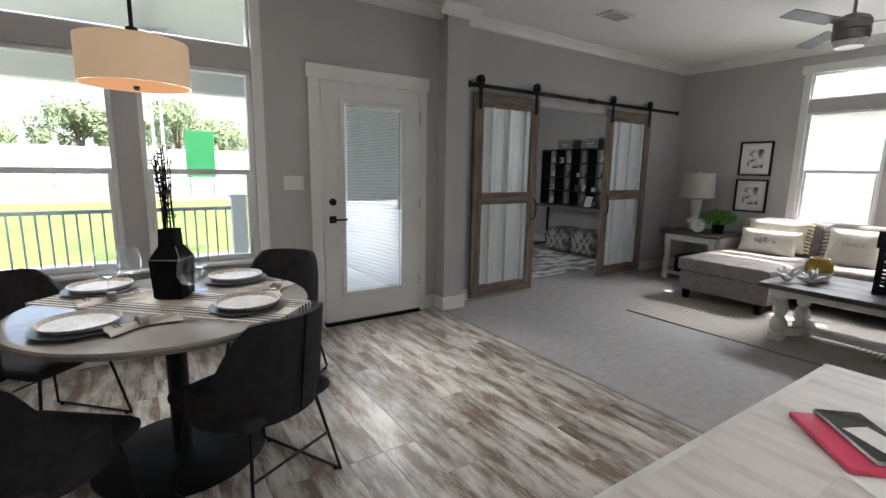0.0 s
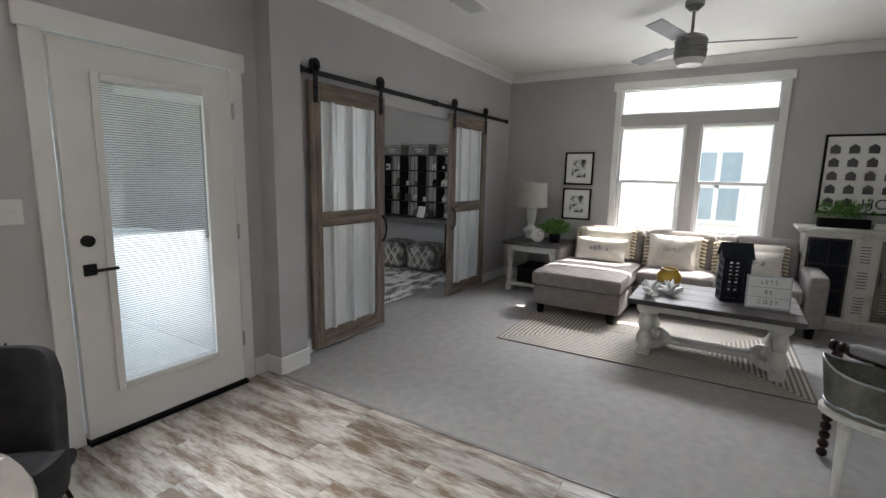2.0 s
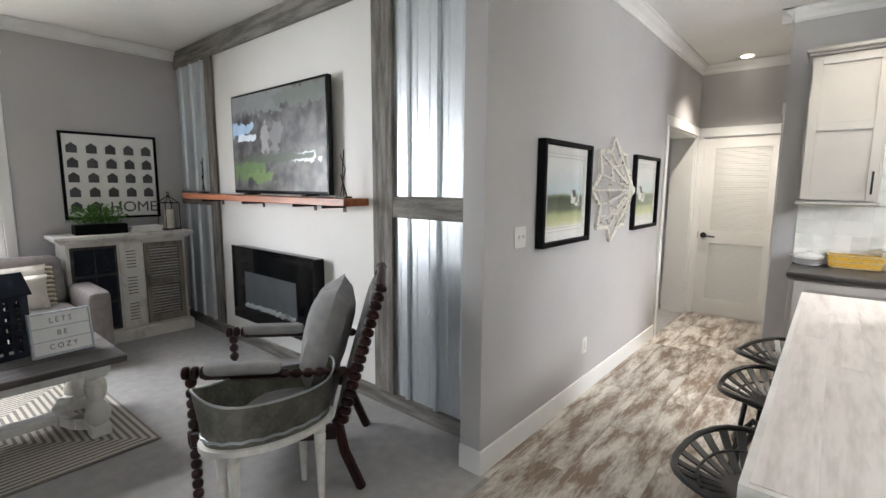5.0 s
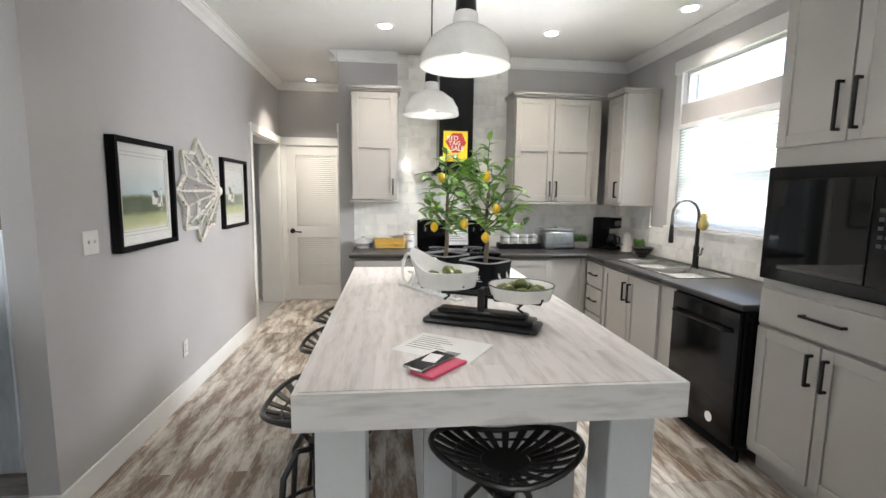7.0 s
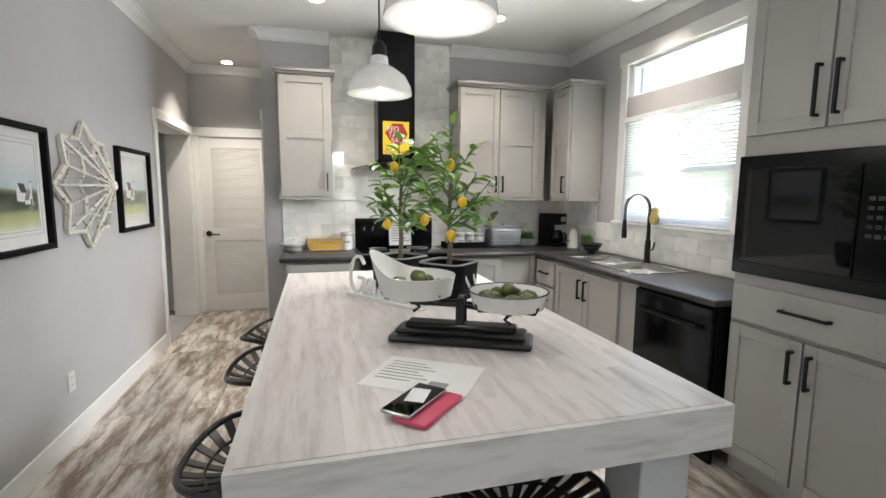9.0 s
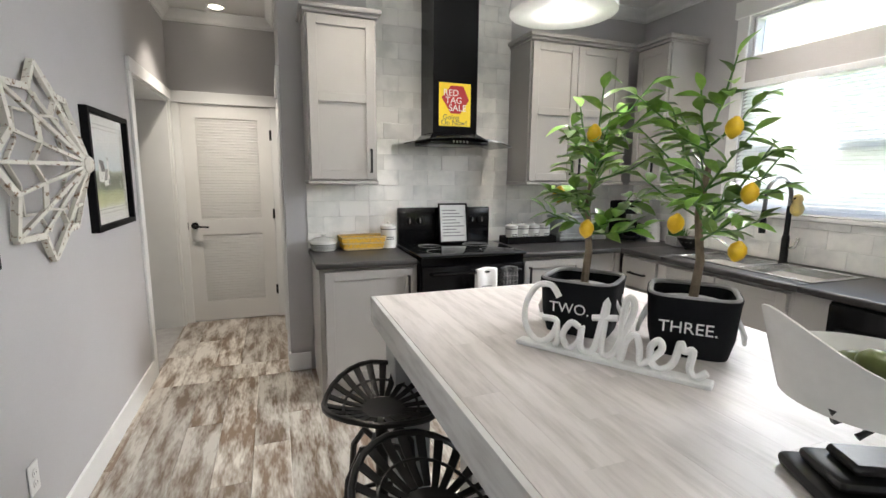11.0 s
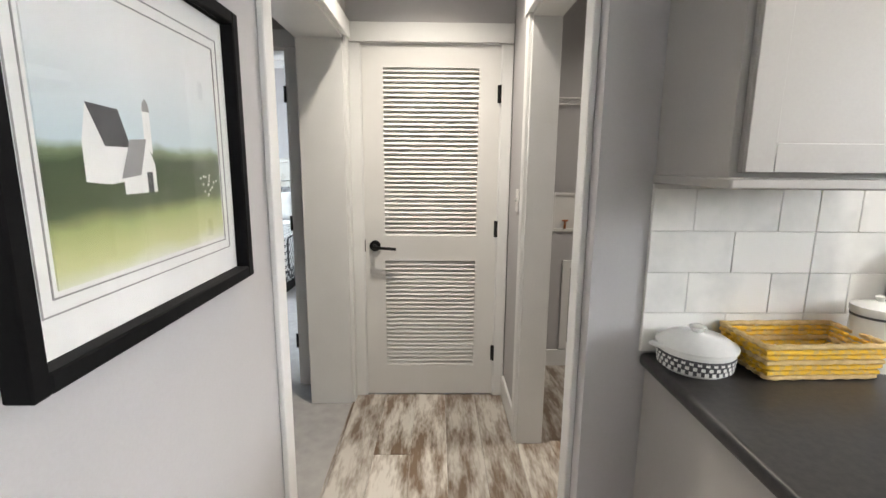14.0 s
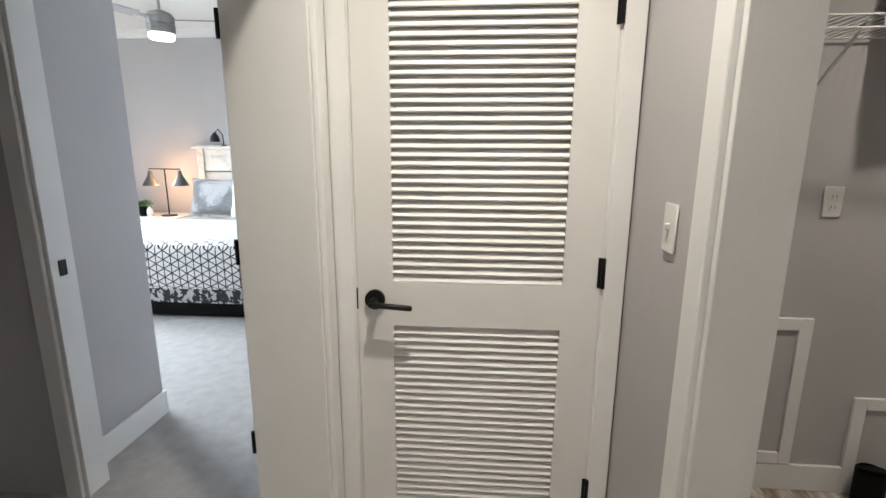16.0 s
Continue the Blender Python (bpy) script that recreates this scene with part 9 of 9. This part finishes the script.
house("neighbour_house", 10.2, 9.0, -90, 18.0, 6.0, 3.1, "white-sided neighbouring house with a double window", [(7.45, 8.15, 1.25, 2.45), (13.5, 14.3, 1.25, 2.45)])
house("neighbour_house", -6.2, -9.0, 90, 18.0, 6.0, 2.6, "white-sided neighbouring house with paned windows", [(6.3, 7.2, 1.3, 2.5), (11.0, 11.9, 1.3, 2.5)])
fw = thing("boundary_wall", 0, 50.0, -0.5, 0, "long white boundary wall beyond the road", "wall")
for k in range(30):
    part("wall_panel", bm_box(-75 + k * 5 + 0.02, -75 + k * 5 + 4.96, 0, 0.2, 0, 3.2, 0.02), M_SIDING, fw)
    part("pier", bm_box(-75 + k * 5 - 0.2, -75 + k * 5 + 0.2, -0.1, 0.3, 0, 3.35, 0.02), M_SIDING, fw)
gs = thing("green_sign", 3.45, 30.0, -0.5, 0, "tall green sign board beside the road", "sign")
part("board", bm_box(-0.75, 0.75, -0.04, 0.04, 1.15, 3.75, 0.02), mat("green_sign_paint", (0.02, 0.22, 0.075), (0.02, 0.18, 0.06), rough=0.45), gs)
for x in (-0.6, 0.6):
    part("post", bm_box(x - 0.05, x + 0.05, -0.03, 0.09, 0, 1.2), M_GALV, gs)
for x, h in ((1.55, 7.2), (2.1, 7.6)):
    fp_ = thing("flag_pole", x, 38.0, -0.5, 0, "slim white flag pole beyond the lawn", "pole", "flag poles")
    part("pole", lathe([(0.12, 0), (0.06, h)], 10), M_VINYL, fp_)
    part("ball", lathe([(0.02, h), (0.09, h + 0.08), (0.02, h + 0.17)], 10), M_VINYL, fp_)


def tree(x, y, h, spread, seed):
    t = thing("tree", x, y, -0.5, 0, "broad green shade tree with an uneven crown", "tree", "trees beyond the road")
    rg = random.Random(seed)
    trunk = [Vector((0, 0, 0)), Vector((0.1, 0.05, h * 0.25)), Vector((-0.05, 0.1, h * 0.5))]
    part("trunk", tube(trunk, 0.28, 10, r_end=0.16), M_BARK, t)
    verts, faces, limbs = [], [], []
    for k in range(34):
        a, e = rg.uniform(0, 6.283), rg.uniform(-0.1, 1.4)
        q = rg.uniform(0.55, 1.0)
        c = Vector((math.cos(a) * math.cos(e) * spread * q, math.sin(a) * math.cos(e) * spread * q, h * 0.55 + math.sin(e) * h * 0.45 * q))
        if k < 10:
            limbs.append(tube([trunk[1 + k % 2], trunk[2].lerp(c, 0.5), c], 0.10, 6, r_end=0.03))
        r = rg.uniform(0.5, 1.0) * spread * 0.36
        for _ in range(170):
            d = Vector((rg.gauss(0, 1), rg.gauss(0, 1), rg.gauss(0, 0.8))).normalized() * r * rg.uniform(0.5, 1.0)
            p = c + d
            u = Vector((rg.gauss(0, 1), rg.gauss(0, 1), rg.gauss(0, 1))).normalized() * 0.16
            w = u.orthogonal().normalized() * 0.10
            i = len(verts)
            verts += [p - u, p + w, p + u, p - w]
            faces.append((i, i + 1, i + 2, i + 3))
    part("limb_work", join(*limbs), M_BARK, t)
    part("crown", faces_bm(verts, faces), M_TREELEAF, t, "loose green leaves", smooth=False)
    return t


M_TREELEAF = mat("shade_tree_leaf", (0.19, 0.25, 0.13), (0.26, 0.32, 0.18), rough=0.7, scale=0.6, bump=0.0)
tree(-3.6, 54, 7.2, 3.4, 1), tree(4.2, 55, 8.2, 4.2, 2), tree(8.8, 56, 6.4, 3.6, 3), tree(-12, 57, 6.5, 3.6, 5)

# ---- pieces of floor and wall ----
floor_planks = tagged(new("floor_planks"), "whitewashed brown plank floor with long boards", "", "", "structure")
cache = {}


def plank_mesh(w, l):
    key = (round(w, 3), round(l, 2))
    if key not in cache:
        cache[key] = to_mesh("plank", bm_box(0.0006, key[0] - 0.0006, 0.0006, key[1] - 0.0006, -0.0115, 0.0, 0.001), M_PLANK)
    return cache[key]


rg = random.Random(2)
PW, PL = 0.18, 1.22


def lay(x0, x1, y0, y1, seed):
    r = random.Random(seed)
    x = x0
    while x < x1 - 0.01:
        w = min(PW, x1 - x)
        y = y0 - r.choice((0.0, 0.3, 0.61, 0.92))
        while y < y1 - 0.01:
            a, b = max(y, y0), min(y + PL, y1)
            if b - a > 0.02:
                piece("plank", plank_mesh(w, b - a), floor_planks, pose(x, a, 0))
            y += PL
        x += w


lay(-1.34, 2.54, -3.38, 3.74, 1)
lay(1.675, 2.59, -4.86, -3.38, 2)
lay(-0.30, 1.675, -5.29, -3.52, 3)
lay(2.54, 2.588, -3.38, -0.62, 4)
tile_cache = {}


def tile_mesh(w, h):
    key = (round(w, 3), round(h, 3))
    if key not in tile_cache:
        tile_cache[key] = to_mesh("tile", bm_box(0.0008, key[0] - 0.0008, -0.008, 0.0, 0.0008, key[1] - 0.0008, 0.0012), M_TILE)
    return tile_cache[key]


def tiling(parent, x0, x1, z0, z1, m, stop=()):
    """Running-bond tiles in a local x-z plane, front to -y."""
    row, z = 0, z0
    while z < z1 - 0.01:
        h = min(0.112, z1 - z)
        x = x0 - (0.1125 if row % 2 else 0.0)
        while x < x1 - 0.005:
            a, b = max(x, x0), min(x + 0.225, x1)
            if b - a > 0.012 and not any(s[0] < (a + b) / 2 < s[1] and s[2] < z + h / 2 < s[3] for s in stop):
                piece("tile", tile_mesh(b - a, h), parent, m @ pose(a, 0, z))
            x += 0.225
        row, z = row + 1, z + h


struct("trim_grout_1", join(bm_box(-1.338, 1.53, -3.3995, -3.394, 0.902, 1.36), bm_box(-0.04, 1.09, -3.3995, -3.394, 1.36, CEIL - 0.002)), M_GROUT)
struct("trim_grout_2", join(bm_box(-1.3395, -1.334, -3.394, -2.788, 0.902, 1.36), bm_box(-1.3395, -1.334, -2.788, -0.76, 0.902, 1.17)), M_GROUT)
m_range = pose(1.53, -3.398, 0, 0, 0, 180)
tiling(wall_range, 0.0, 0.44, 0.902, 1.36, m_range)
tiling(wall_range, 0.44, 1.57, 0.902, CEIL - 0.002, m_range, [(0.86, 1.18, 1.80, 2.9)])
tiling(wall_range, 1.57, 2.868, 0.902, 1.36, m_range)
m_west = pose(-1.338, -3.388, 0, 0, 0, 90)
tiling(wall_west, 0.0, 0.60, 0.902, 1.36, m_west)
tiling(wall_west, 0.60, 2.60, 0.902, 1.17, m_west)
tiling(wall_west, 2.23, 2.60, 1.17, 1.38, m_west)
